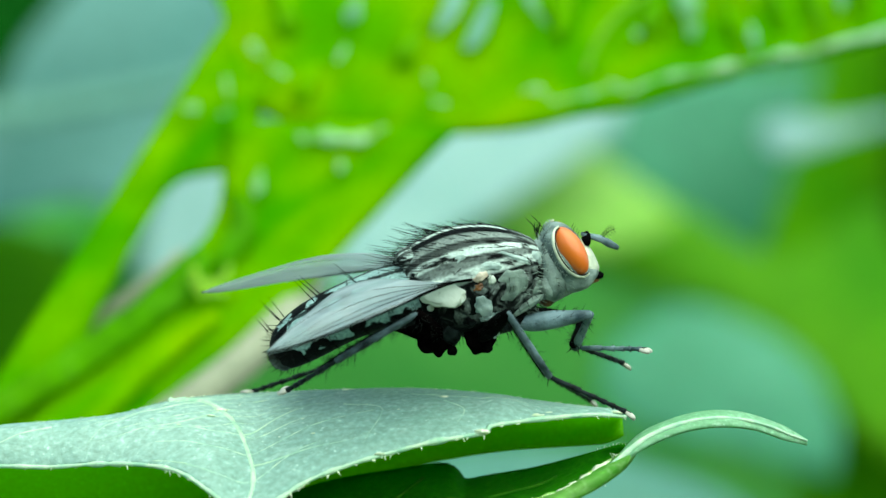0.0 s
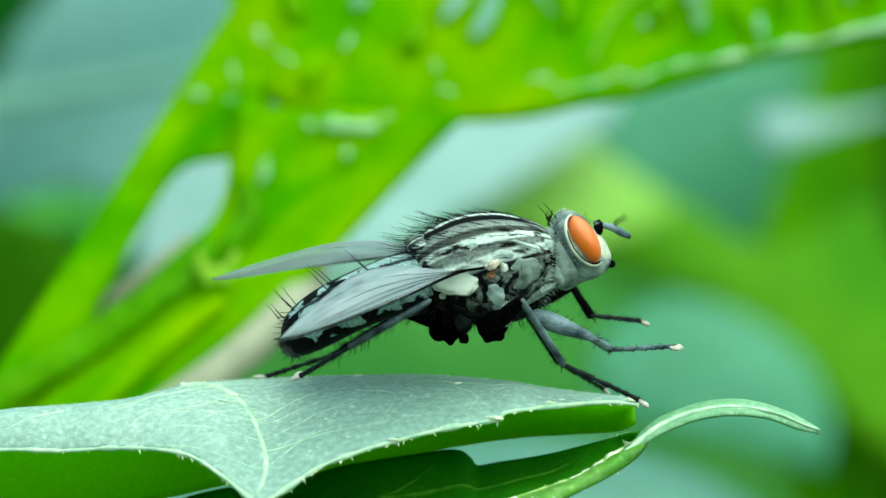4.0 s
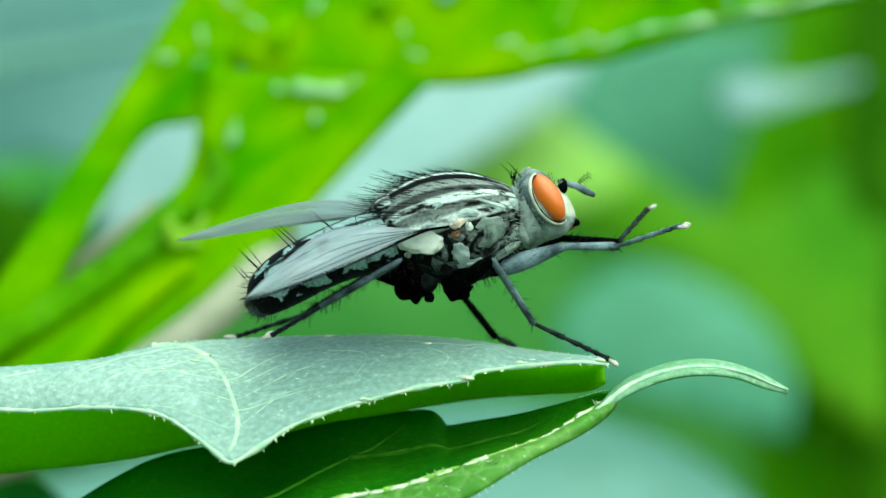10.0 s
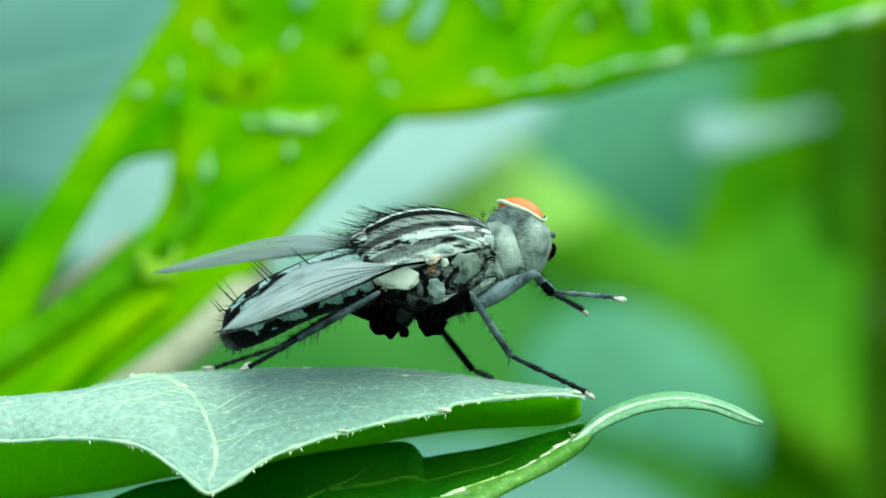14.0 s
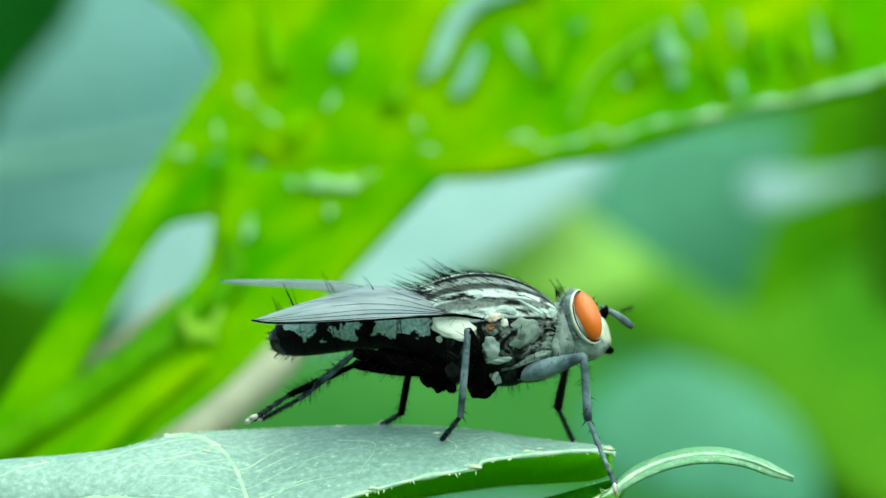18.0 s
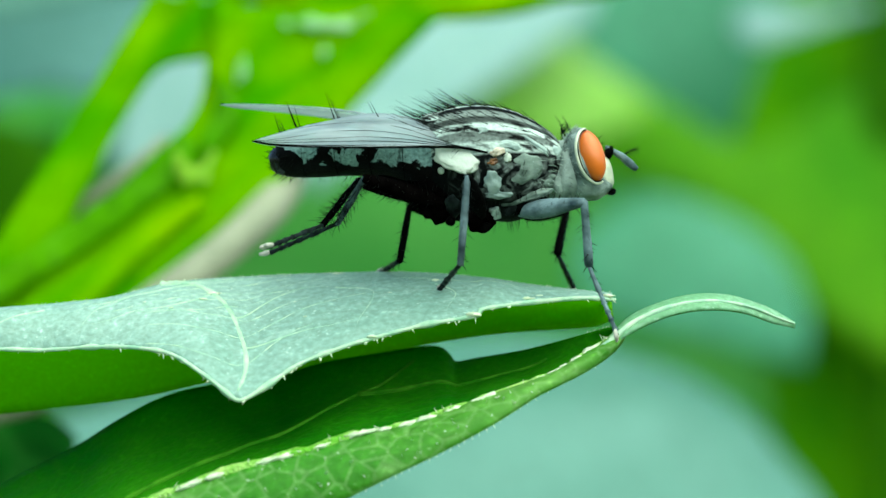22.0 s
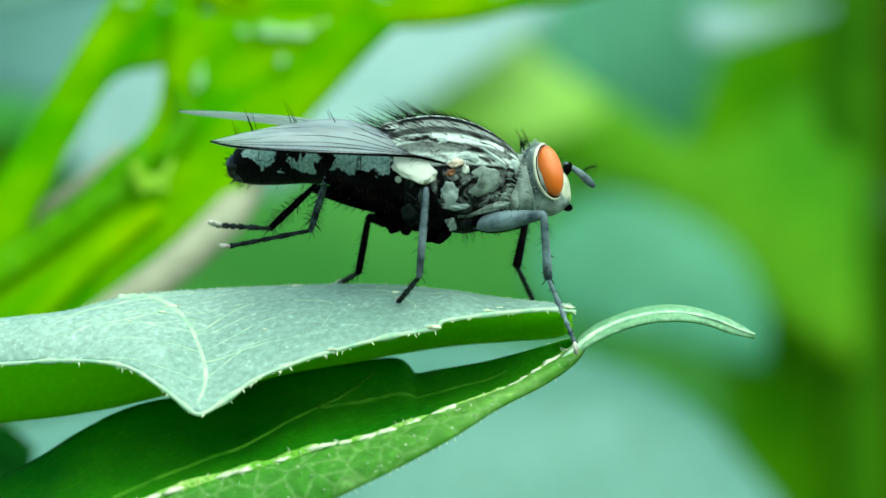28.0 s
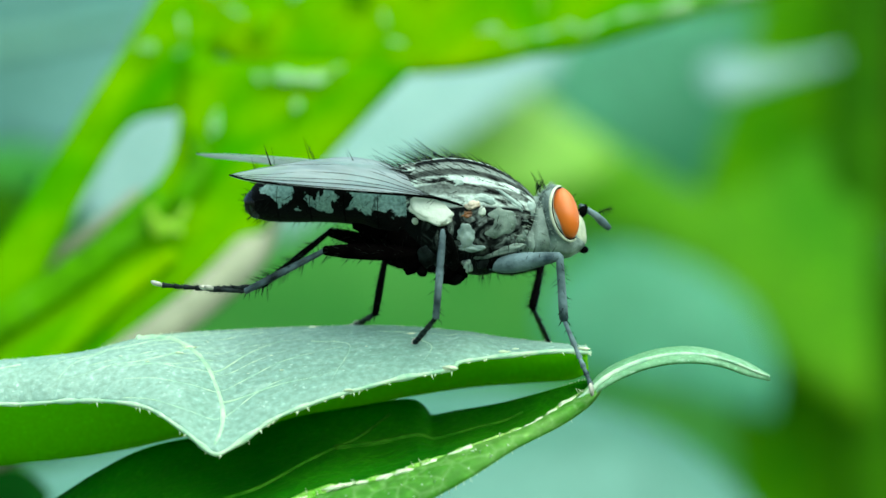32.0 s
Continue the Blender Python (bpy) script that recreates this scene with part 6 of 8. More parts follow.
    walk(legs["NF"][0], [
        (0, stretch(0.72, -1.2, -2.24, 3.38, -1.78, -2.62)), (0.5, stretch(0.72, -1.2, -2.24, 2.76, -2.74, -3.25)), (1, stretch(0.72, -1.2, -2.24, 3.46, -1.37, -2.43)),
        (1.5, stretch(0.72, -1.2, -2.24, 3.37, -1.9, -2.5)), (2, stretch(0.72, -1.2, -2.24, 3.35, -1.98, -2.04)), (2.5, stretch(0.72, -1.2, -2.24, 3.43, -1.45, -1.84)),
        (3, stretch(0.72, -1.2, -2.24, 3.37, -1.88, -1.96)), (3.5, stretch(0.72, -1.2, -2.24, 2.45, -2.95, -3.47)), (4.5, stretch(0.72, -1.2, -2.24, 2.63, -2.7, -3.53)),
        (5.5, stretch(0.72, -1.2, -2.24, 2.81, -2.33, -3.62)), (6, stretch(0.72, -1.2, -2.24, 3.37, -1.28, -1.5)), (6.5, stretch(0.72, -1.2, -2.24, 3.34, -1.27, -1.39)),
        (7, stretch(0.72, -1.2, -2.24, 3.36, -1.52, -2.93)), (7.5, stretch(0.72, -1.2, -2.24, 3.45, -1.34, -1.93)), (8, stretch(0.72, -1.2, -2.24, 3.46, -1.35, -2.02)),
        (8.5, stretch(0.72, -1.2, -2.24, 3.46, -1.35, -2.04)), (9, stretch(0.72, -1.2, -2.24, 3.47, -1.37, -2.2)), (9.5, stretch(0.72, -1.2, -2.24, 3.46, -1.33, -1.97)),
        (10, stretch(0.72, -1.2, -2.24, 3.47, -1.37, -2.13)), (10.5, stretch(0.72, -1.2, -2.24, 3.44, -1.43, -2.6)), (11, stretch(0.72, -1.2, -2.24, 3.19, -1.47, -1.05)),
        (11.5, stretch(0.72, -1.2, -2.24, 2.64, -2.88, -1.19)), (12, stretch(0.72, -1.2, -2.24, 3.43, -1.62, -2.46)), (12.5, stretch(0.72, -1.2, -2.24, 3.46, -1.35, -2)),
        (13, stretch(0.72, -1.2, -2.24, 3.45, -1.35, -1.89)), (13.5, stretch(0.72, -1.2, -2.24, 3.43, -1.47, -2.65)), (14, stretch(0.72, -1.2, -2.24, 3.42, -1.31, -1.72)),
        (14.5, stretch(0.72, -1.2, -2.24, 3.45, -1.35, -1.96)), (15, stretch(0.72, -1.2, -2.24, 3.46, -1.41, -2.34)), (15.5, stretch(0.72, -1.2, -2.24, 3.42, -1.43, -2.69)),
        (16, stretch(0.72, -1.2, -2.24, 3.43, -1.41, -2.68)), (16.5, stretch(0.72, -1.2, -2.24, 3.21, -2.31, -2.6)), (17, stretch(0.72, -1.2, -2.24, 3.15, -2.47, -2.45)),
        (17.5, stretch(0.72, -1.2, -2.24, 3.24, -2.29, -2.43)), (17.75, stretch(0.72, -1.2, -2.24, 3.17, -2.4, -2.1)), (18, stretch(0.72, -1.2, -2.24, 3.09, -2.51, -1.76)),
        (18.5, stretch(0.72, -1.2, -2.24, 3.04, -2.63, -1.84)), (19, stretch(0.72, -1.2, -2.24, 2.99, -2.73, -1.93)), (23, stretch(0.72, -1.2, -2.24, 3.03, -2.68, -1.97)),
        (25, stretch(0.72, -1.2, -2.24, 3.08, -2.59, -1.94)), (25.5, stretch(0.72, -1.2, -2.24, 3.09, -2.57, -1.93)), (26, stretch(0.72, -1.2, -2.24, 3.1, -2.54, -1.92)),
        (28, stretch(0.72, -1.2, -2.24, 3.15, -2.45, -1.88)), (32, stretch(0.72, -1.2, -2.24, 3.15, -2.45, -1.88)),
    ])
    walk(legs["NF"][1], [
        (0, stretch(3.38, -1.78, -2.62, 2.55, 0.03, -3.95)), (0.5, stretch(2.76, -2.74, -3.25, 3.28, -1.04, -4.87)), (1, stretch(3.46, -1.37, -2.43, 3.46, 0.57, -3.85)),
        (1.5, stretch(3.37, -1.9, -2.5, 2.04, -0.7, -4.1)), (2, stretch(3.35, -1.98, -2.04, 2.23, -1.75, -4.15)), (2.5, stretch(3.43, -1.45, -1.84, 1.59, -0.96, -3.31)),
        (3, stretch(3.37, -1.88, -1.96, 3.14, 0.03, -3.39)), (3.5, stretch(2.45, -2.95, -3.47, 3.13, -0.85, -4.42)), (4.5, stretch(2.63, -2.7, -3.53, 3.28, -0.65, -4.6)),
        (5.5, stretch(2.81, -2.33, -3.62, 3.44, -0.33, -4.79)), (6, stretch(3.37, -1.28, -1.5, 3.01, 0.75, -2.74)), (6.5, stretch(3.34, -1.27, -1.39, 2.95, 0.53, -2.93)),
        (7, stretch(3.36, -1.52, -2.93, 4.54, 0.33, -3.9)), (7.5, stretch(3.45, -1.34, -1.93, 3.35, 0.53, -3.43)), (8, stretch(3.46, -1.35, -2.02, 3.28, 0.35, -3.7)),
        (8.5, stretch(3.46, -1.35, -2.04, 5.06, -0.27, -3.46)), (9, stretch(3.47, -1.37, -2.2, 4.29, 0.36, -3.64)), (9.5, stretch(3.46, -1.33, -1.97, 3.38, 0.3, -3.73)),
        (10, stretch(3.47, -1.37, -2.13, 5.43, -0.26, -2.94)), (10.5, stretch(3.44, -1.43, -2.6, 2.74, -0.11, -4.48)), (11, stretch(3.19, -1.47, -1.05, 3.19, 0.5, -2.41)),
        (11.5, stretch(2.64, -2.88, -1.19, 3.23, -0.92, -2.45)), (12, stretch(3.43, -1.62, -2.46, 4.73, 0.07, -3.56)), (12.5, stretch(3.46, -1.35, -2, 3.24, -0.63, -4.28)),
        (13, stretch(3.45, -1.35, -1.89, 5.21, 0.15, -2.51)), (13.5, stretch(3.43, -1.47, -2.65, 3.98, 0, -4.47)), (14, stretch(3.42, -1.31, -1.72, 4.01, 0.66, -2.94)),
        (14.5, stretch(3.45, -1.35, -1.96, 4.95, -0.23, -3.46)), (15, stretch(3.46, -1.41, -2.34, 4.64, 0.17, -3.71)), (15.5, stretch(3.42, -1.43, -2.69, 4.31, 0.44, -3.91)),
        (16, stretch(3.43, -1.41, -2.68, 3.81, 0.14, -4.47)), (16.5, stretch(3.21, -2.31, -2.6, 2.66, -1.8, -4.88)), (17, stretch(3.15, -2.47, -2.45, 2.79, -2.52, -4.82)),
        (17.5, stretch(3.24, -2.29, -2.43, 2.98, -2.33, -4.82)), (17.75, stretch(3.17, -2.4, -2.1, 3, -2.12, -4.45)), (18, stretch(3.09, -2.51, -1.76, 3.03, -1.9, -4.08)),
        (18.5, stretch(3.04, -2.63, -1.84, 3.02, -2.01, -4.16)), (19, stretch(2.99, -2.73, -1.93, 3.02, -2.09, -4.25)), (23, stretch(3.03, -2.68, -1.97, 3.14, -2.06, -4.29)),
        (25, stretch(3.08, -2.59, -1.94, 3.22, -1.97, -4.25)), (25.5, stretch(3.09, -2.57, -1.93, 3.24, -1.96, -4.24)), (26, stretch(3.1, -2.54, -1.92, 3.26, -1.94, -4.24)),
        (28, stretch(3.15, -2.45, -1.88, 3.34, -1.86, -4.2)), (32, stretch(3.15, -2.45, -1.88, 3.34, -1.85, -4.2)),
    ])
    walk(legs["NF"][2], [
        (0, stretch(2.55, 0.03, -3.95, 4.99, -1.51, -4.57)), (0.5, stretch(3.28, -1.04, -4.87, 4.8, -3.56, -5.03)), (1, stretch(3.46, 0.57, -3.85, 5.36, -1.66, -4.21)),
        (1.5, stretch(2.04, -0.7, -4.1, 4.15, -2.62, -4.84)), (2, stretch(2.23, -1.75, -4.15, 2.85, -4.36, -5.38)), (2.5, stretch(1.59, -0.96, -3.31, 2.86, -3.62, -3.56)),
        (3, stretch(3.14, 0.03, -3.39, 4.34, -2.65, -3.08)), (3.5, stretch(3.13, -0.85, -4.42, 5.43, -2.68, -4.69)), (4.5, stretch(3.28, -0.65, -4.6, 5.57, -2.49, -4.9)),
        (5.5, stretch(3.44, -0.33, -4.79, 5.71, -2.18, -5.15)), (6, stretch(3.01, 0.75, -2.74, 5.22, -1.08, -3.42)), (6.5, stretch(2.95, 0.53, -2.93, 5.62, -0.56, -3.54)),
        (7, stretch(4.54, 0.33, -3.9, 7.05, -1.21, -3.98)), (7.5, stretch(3.35, 0.53, -3.43, 5.78, -0.81, -4.43)), (8, stretch(3.28, 0.35, -3.7, 5.77, -1.08, -4.39)),
        (8.5, stretch(5.06, -0.27, -3.46, 7.4, -1.98, -2.93)), (9, stretch(4.29, 0.36, -3.64, 6.59, -0.9, -5)), (9.5, stretch(3.38, 0.3, -3.73, 5.18, -1.61, -5.09)),
        (10, stretch(5.43, -0.26, -2.94, 7.93, -1.8, -2.68)), (10.5, stretch(2.74, -0.11, -4.48, 2.87, -2.84, -5.59)), (11, stretch(3.19, 0.5, -2.41, 5.53, -1.22, -2.93)),
        (11.5, stretch(3.23, -0.92, -2.45, 5.9, -1.99, -3.11)), (12, stretch(4.73, 0.07, -3.56, 7.66, -0.28, -3.76)), (12.5, stretch(3.24, -0.63, -4.28, 4.9, -2.46, -5.9)),
        (13, stretch(5.21, 0.15, -2.51, 8.14, -0.17, -2.32)), (13.5, stretch(3.98, 0, -4.47, 6.44, -1.23, -5.54)), (14, stretch(4.01, 0.66, -2.94, 6.29, -1.06, -3.65)),
        (14.5, stretch(4.95, -0.23, -3.46, 7.49, -1.7, -3.18)), (15, stretch(4.64, 0.17, -3.71, 6.39, -2.13, -4.27)), (15.5, stretch(4.31, 0.44, -3.91, 5.34, -1.87, -5.44)),
        (16, stretch(3.81, 0.14, -4.47, 4.39, -1.8, -6.61)), (16.5, stretch(2.66, -1.8, -4.88, 3.99, -2.95, -7.25)), (17, stretch(2.79, -2.52, -4.82, 4.46, -3.01, -7.2)),
        (17.5, stretch(2.98, -2.33, -4.82, 4.44, -3.52, -7.09)), (17.75, stretch(3, -2.12, -4.45, 4.1, -3.24, -6.92)), (18, stretch(3.03, -1.9, -4.08, 3.75, -2.95, -6.74)),
        (18.5, stretch(3.02, -2.01, -4.16, 3.78, -3.06, -6.81)), (19, stretch(3.02, -2.09, -4.25, 3.82, -3.17, -6.88)), (23, stretch(3.14, -2.06, -4.29, 4.02, -3.15, -6.88)),
        (25, stretch(3.22, -1.97, -4.25, 4.15, -3.05, -6.84)), (25.5, stretch(3.24, -1.96, -4.24, 4.18, -3.03, -6.83)), (26, stretch(3.26, -1.94, -4.24, 4.2, -3.01, -6.81)),
        (28, stretch(3.34, -1.86, -4.2, 4.32, -2.95, -6.76)), (32, stretch(3.34, -1.85, -4.2, 4.32, -2.93, -6.77)),
    ])
    walk(legs["FF"][0], [
        (0, stretch(0.81, 1.2, -2.24, 3.21, 1.97, -3.34)), (0.5, stretch(0.81, 1.2, -2.24, 2.95, 2.68, -3.15)), (1, stretch(0.81, 1.2, -2.24, 3.48, 0.97, -2.87)),
        (1.5, stretch(0.81, 1.2, -2.24, 3.37, 1.69, -3.12)), (2, stretch(0.81, 1.2, -2.24, 3.47, 1.77, -2.63)), (2.5, stretch(0.81, 1.2, -2.24, 3.47, 1.85, -2.45)),
        (3, stretch(0.81, 1.2, -2.24, 1.83, 3.09, -3.96)), (3.5, stretch(0.81, 1.2, -2.24, 2.67, 3.22, -2.39)), (4.5, stretch(0.81, 1.2, -2.24, 2.77, 3.07, -2.72)),
        (5.5, stretch(0.81, 1.2, -2.24, 2.85, 2.86, -3.04)), (6, stretch(0.81, 1.2, -2.24, 3.53, 1.06, -1.88)), (6.5, stretch(0.81, 1.2, -2.24, 3.52, 1.07, -1.79)),
        (7, stretch(0.81, 1.2, -2.24, 3.03, 2.63, -3.02)), (7.5, stretch(0.81, 1.2, -2.24, 3.37, 2.08, -2.71)), (8, stretch(0.81, 1.2, -2.24, 3.55, 0.99, -2.42)),
        (8.5, stretch(0.81, 1.2, -2.24, 3.55, 1.01, -2.3)), (9, stretch(0.81, 1.2, -2.24, 3.54, 0.98, -2.52)), (9.5, stretch(0.81, 1.2, -2.24, 3.55, 1.01, -2.37)),
        (10, stretch(0.81, 1.2, -2.24, 3.56, 1.03, -2.17)), (10.5, stretch(0.81, 1.2, -2.24, 2.34, 3.44, -2.73)), (11, stretch(0.81, 1.2, -2.24, 3.3, 2.2, -1.63)),
        (11.5, stretch(0.81, 1.2, -2.24, 2.88, 3, -2.02)), (12, stretch(0.81, 1.2, -2.24, 3.55, 1.01, -2.41)), (12.5, stretch(0.81, 1.2, -2.24, 2.56, 3.05, -3.29)),
        (13, stretch(0.81, 1.2, -2.24, 3.55, 1.01, -2.13)), (13.5, stretch(0.81, 1.2, -2.24, 3.1, 2.71, -2.41)), (14, stretch(0.81, 1.2, -2.24, 3.55, 1.03, -2.07)),
        (14.5, stretch(0.81, 1.2, -2.24, 3.55, 1.01, -2.23)), (15, stretch(0.81, 1.2, -2.24, 3.54, 0.97, -2.54)), (15.5, stretch(0.81, 1.2, -2.24, 3.49, 0.96, -2.82)),
        (16, stretch(0.81, 1.2, -2.24, 3.48, 0.99, -2.89)), (16.5, stretch(0.81, 1.2, -2.24, 2.49, 3.34, -2.63)), (17, stretch(0.81, 1.2, -2.24, 2.62, 3.25, -2.49)),
        (17.5, stretch(0.81, 1.2, -2.24, 2.66, 3.22, -2.51)), (17.75, stretch(0.81, 1.2, -2.24, 2.69, 3.2, -2.26)), (18, stretch(0.81, 1.2, -2.24, 2.71, 3.17, -2.01)),
        (18.5, stretch(0.81, 1.2, -2.24, 2.67, 3.22, -2.11)), (19, stretch(0.81, 1.2, -2.24, 2.63, 3.26, -2.2)), (23, stretch(0.81, 1.2, -2.24, 2.69, 3.21, -2.27)),
        (25, stretch(0.81, 1.2, -2.24, 2.73, 3.17, -2.23)), (25.5, stretch(0.81, 1.2, -2.24, 2.74, 3.16, -2.23)), (26, stretch(0.81, 1.2, -2.24, 2.75, 3.15, -2.22)),
        (28, stretch(0.81, 1.2, -2.24, 2.8, 3.1, -2.2)), (32, stretch(0.81, 1.2, -2.24, 2.81, 3.09, -2.19)),
    ])
    walk(legs["FF"][1], [
        (0, stretch(3.21, 1.97, -3.34, 2.51, -0.28, -3.77)), (0.5, stretch(2.95, 2.68, -3.15, 3.24, 0.89, -4.72)), (1, stretch(3.48, 0.97, -2.87, 3.44, -1.29, -3.7)),
        (1.5, stretch(3.37, 1.69, -3.12, 2.43, -0.01, -4.53)), (2, stretch(3.47, 1.77, -2.63, 1.83, 0.32, -3.61)), (2.5, stretch(3.47, 1.85, -2.45, 2.23, 1.52, -4.48)),
        (3, stretch(1.83, 3.09, -3.96, 2.79, 1.4, -5.37)), (3.5, stretch(2.67, 3.22, -2.39, 2.9, 1.06, -3.4)), (4.5, stretch(2.77, 3.07, -2.72, 3.07, 0.79, -3.37)),
        (5.5, stretch(2.85, 2.86, -3.04, 3.23, 0.51, -3.35)), (6, stretch(3.53, 1.06, -1.88, 2.23, -0.18, -3.47)), (6.5, stretch(3.52, 1.07, -1.79, 3.44, -1.12, -2.76)),
        (7, stretch(3.03, 2.63, -3.02, 4.58, 1.05, -3.94)), (7.5, stretch(3.37, 2.08, -2.71, 3.48, -0.2, -3.45)), (8, stretch(3.55, 0.99, -2.42, 3.34, -1.3, -3.12)),
        (8.5, stretch(3.55, 1.01, -2.3, 4.96, -0.72, -3.18)), (9, stretch(3.54, 0.98, -2.52, 4.04, -1.3, -3.08)), (9.5, stretch(3.55, 1.01, -2.37, 3.5, -0.73, -4.03)),
        (10, stretch(3.56, 1.03, -2.17, 5.47, -0.27, -2.81)), (10.5, stretch(2.34, 3.44, -2.73, 2.35, 1.35, -3.93)), (11, stretch(3.3, 2.2, -1.63, 4.16, 0.04, -2.21)),
        (11.5, stretch(2.88, 3, -2.02, 3.25, 0.7, -2.62)), (12, stretch(3.55, 1.01, -2.41, 4.88, -0.81, -3.23)), (12.5, stretch(2.56, 3.05, -3.29, 2.69, 1.26, -4.89)),
        (13, stretch(3.55, 1.01, -2.13, 5.29, -0.64, -2.27)), (13.5, stretch(3.1, 2.71, -2.41, 3.48, 0.76, -3.76)), (14, stretch(3.55, 1.03, -2.07, 3.8, -1.3, -2.59)),
        (14.5, stretch(3.55, 1.01, -2.23, 4.87, -0.69, -3.31)), (15, stretch(3.54, 0.97, -2.54, 4.53, -0.98, -3.52)), (15.5, stretch(3.49, 0.96, -2.82, 4.21, -1.12, -3.77)),
        (16, stretch(3.48, 0.99, -2.89, 3.24, -1.12, -4)), (16.5, stretch(2.49, 3.34, -2.63, 1.95, 1.79, -4.38)), (17, stretch(2.62, 3.25, -2.49, 2.15, 1.61, -4.18)),
        (17.5, stretch(2.66, 3.22, -2.51, 2.2, 1.7, -4.31)), (17.75, stretch(2.69, 3.2, -2.26, 2.17, 1.58, -3.95)), (18, stretch(2.71, 3.17, -2.01, 2.13, 1.45, -3.58)),
        (18.5, stretch(2.67, 3.22, -2.11, 2.11, 1.5, -3.69)), (19, stretch(2.63, 3.26, -2.2, 2.1, 1.54, -3.79)), (23, stretch(2.69, 3.21, -2.27, 2.2, 1.48, -3.86)),
        (25, stretch(2.73, 3.17, -2.23, 2.27, 1.44, -3.84)), (25.5, stretch(2.74, 3.16, -2.23, 2.29, 1.43, -3.83)), (26, stretch(2.75, 3.15, -2.22, 2.31, 1.42, -3.82)),
        (28, stretch(2.8, 3.1, -2.2, 2.37, 1.36, -3.8)), (32, stretch(2.81, 3.09, -2.19, 2.37, 1.36, -3.8)),
    ])
    walk(legs["FF"][2], [
        (0, stretch(2.51, -0.28, -3.77, 4.29, 1.37, -5.44)), (0.5, stretch(3.24, 0.89, -4.72, 5.26, 2.19, -6.43)), (1, stretch(3.44, -1.29, -3.7, 5.78, -1.82, -5.41)),
        (1.5, stretch(2.43, -0.01, -4.53, 4.51, -0.6, -6.54)), (2, stretch(1.83, 0.32, -3.61, 3.57, -0.3, -5.91)), (2.5, stretch(2.23, 1.52, -4.48, 3.89, 2.46, -6.72)),
        (3, stretch(2.79, 1.4, -5.37, 3.74, 3.29, -7.42)), (3.5, stretch(2.9, 1.06, -3.4, 4.89, 2.89, -4.57)), (4.5, stretch(3.07, 0.79, -3.37, 5.13, 2.51, -4.6)),
        (5.5, stretch(3.23, 0.51, -3.35, 5.35, 2.12, -4.63)), (6, stretch(2.23, -0.18, -3.47, 4.01, 1.85, -4.66)), (6.5, stretch(3.44, -1.12, -2.76, 5.85, -1.71, -4.36)),
        (7, stretch(4.58, 1.05, -3.94, 7.05, 2.53, -4.62)), (7.5, stretch(3.48, -0.2, -3.45, 5.69, 1.34, -4.65)), (8, stretch(3.34, -1.3, -3.12, 5.83, -0.19, -4.26)),
        (8.5, stretch(4.96, -0.72, -3.18, 7.62, 0.55, -3.26)), (9, stretch(4.04, -1.3, -3.08, 6.78, -0.34, -3.58)), (9.5, stretch(3.5, -0.73, -4.03, 5.82, -0.18, -5.78)),
        (10, stretch(5.47, -0.27, -2.81, 7.28, 1.99, -2.25)), (10.5, stretch(2.35, 1.35, -3.93, 2.9, 2.94, -6.35)), (11, stretch(4.16, 0.04, -2.21, 6.68, 1.57, -2.06)),
        (11.5, stretch(3.25, 0.7, -2.62, 6.05, 0.99, -3.51)), (12, stretch(4.88, -0.81, -3.23, 7.05, 1.18, -3.06)), (12.5, stretch(2.69, 1.26, -4.89, 3.58, 3.72, -6.27)),
        (13, stretch(5.29, -0.64, -2.27, 7.36, 1.34, -1.59)), (13.5, stretch(3.48, 0.76, -3.76, 4.7, 2.83, -5.46)), (14, stretch(3.8, -1.3, -2.59, 5, 0.96, -4.06)),
        (14.5, stretch(4.87, -0.69, -3.31, 7.51, 0.6, -3.53)), (15, stretch(4.53, -0.98, -3.52, 6.58, 0.82, -4.65)), (15.5, stretch(4.21, -1.12, -3.77, 5.57, 0.64, -5.7)),
        (16, stretch(3.24, -1.12, -4, 4.1, 1.07, -5.79)), (16.5, stretch(1.95, 1.79, -4.38, 2.66, 4.2, -5.94)), (17, stretch(2.15, 1.61, -4.18, 2.95, 3.9, -5.86)),
        (17.5, stretch(2.2, 1.7, -4.31, 3.02, 4.07, -5.87)), (17.75, stretch(2.17, 1.58, -3.95, 2.88, 3.98, -5.5)), (18, stretch(2.13, 1.45, -3.58, 2.74, 3.89, -5.13)),
        (18.5, stretch(2.11, 1.5, -3.69, 2.75, 3.94, -5.23)), (19, stretch(2.1, 1.54, -3.79, 2.76, 3.97, -5.32)), (23, stretch(2.2, 1.48, -3.86, 2.93, 3.9, -5.38)),
        (25, stretch(2.27, 1.44, -3.84, 3.01, 3.87, -5.34)), (25.5, stretch(2.29, 1.43, -3.83, 3.04, 3.86, -5.33)), (26, stretch(2.31, 1.42, -3.82, 3.06, 3.84, -5.33)),
        (28, stretch(2.37, 1.36, -3.8, 3.15, 3.78, -5.3)), (32, stretch(2.37, 1.36, -3.8, 3.16, 3.78, -5.29)),
    ])
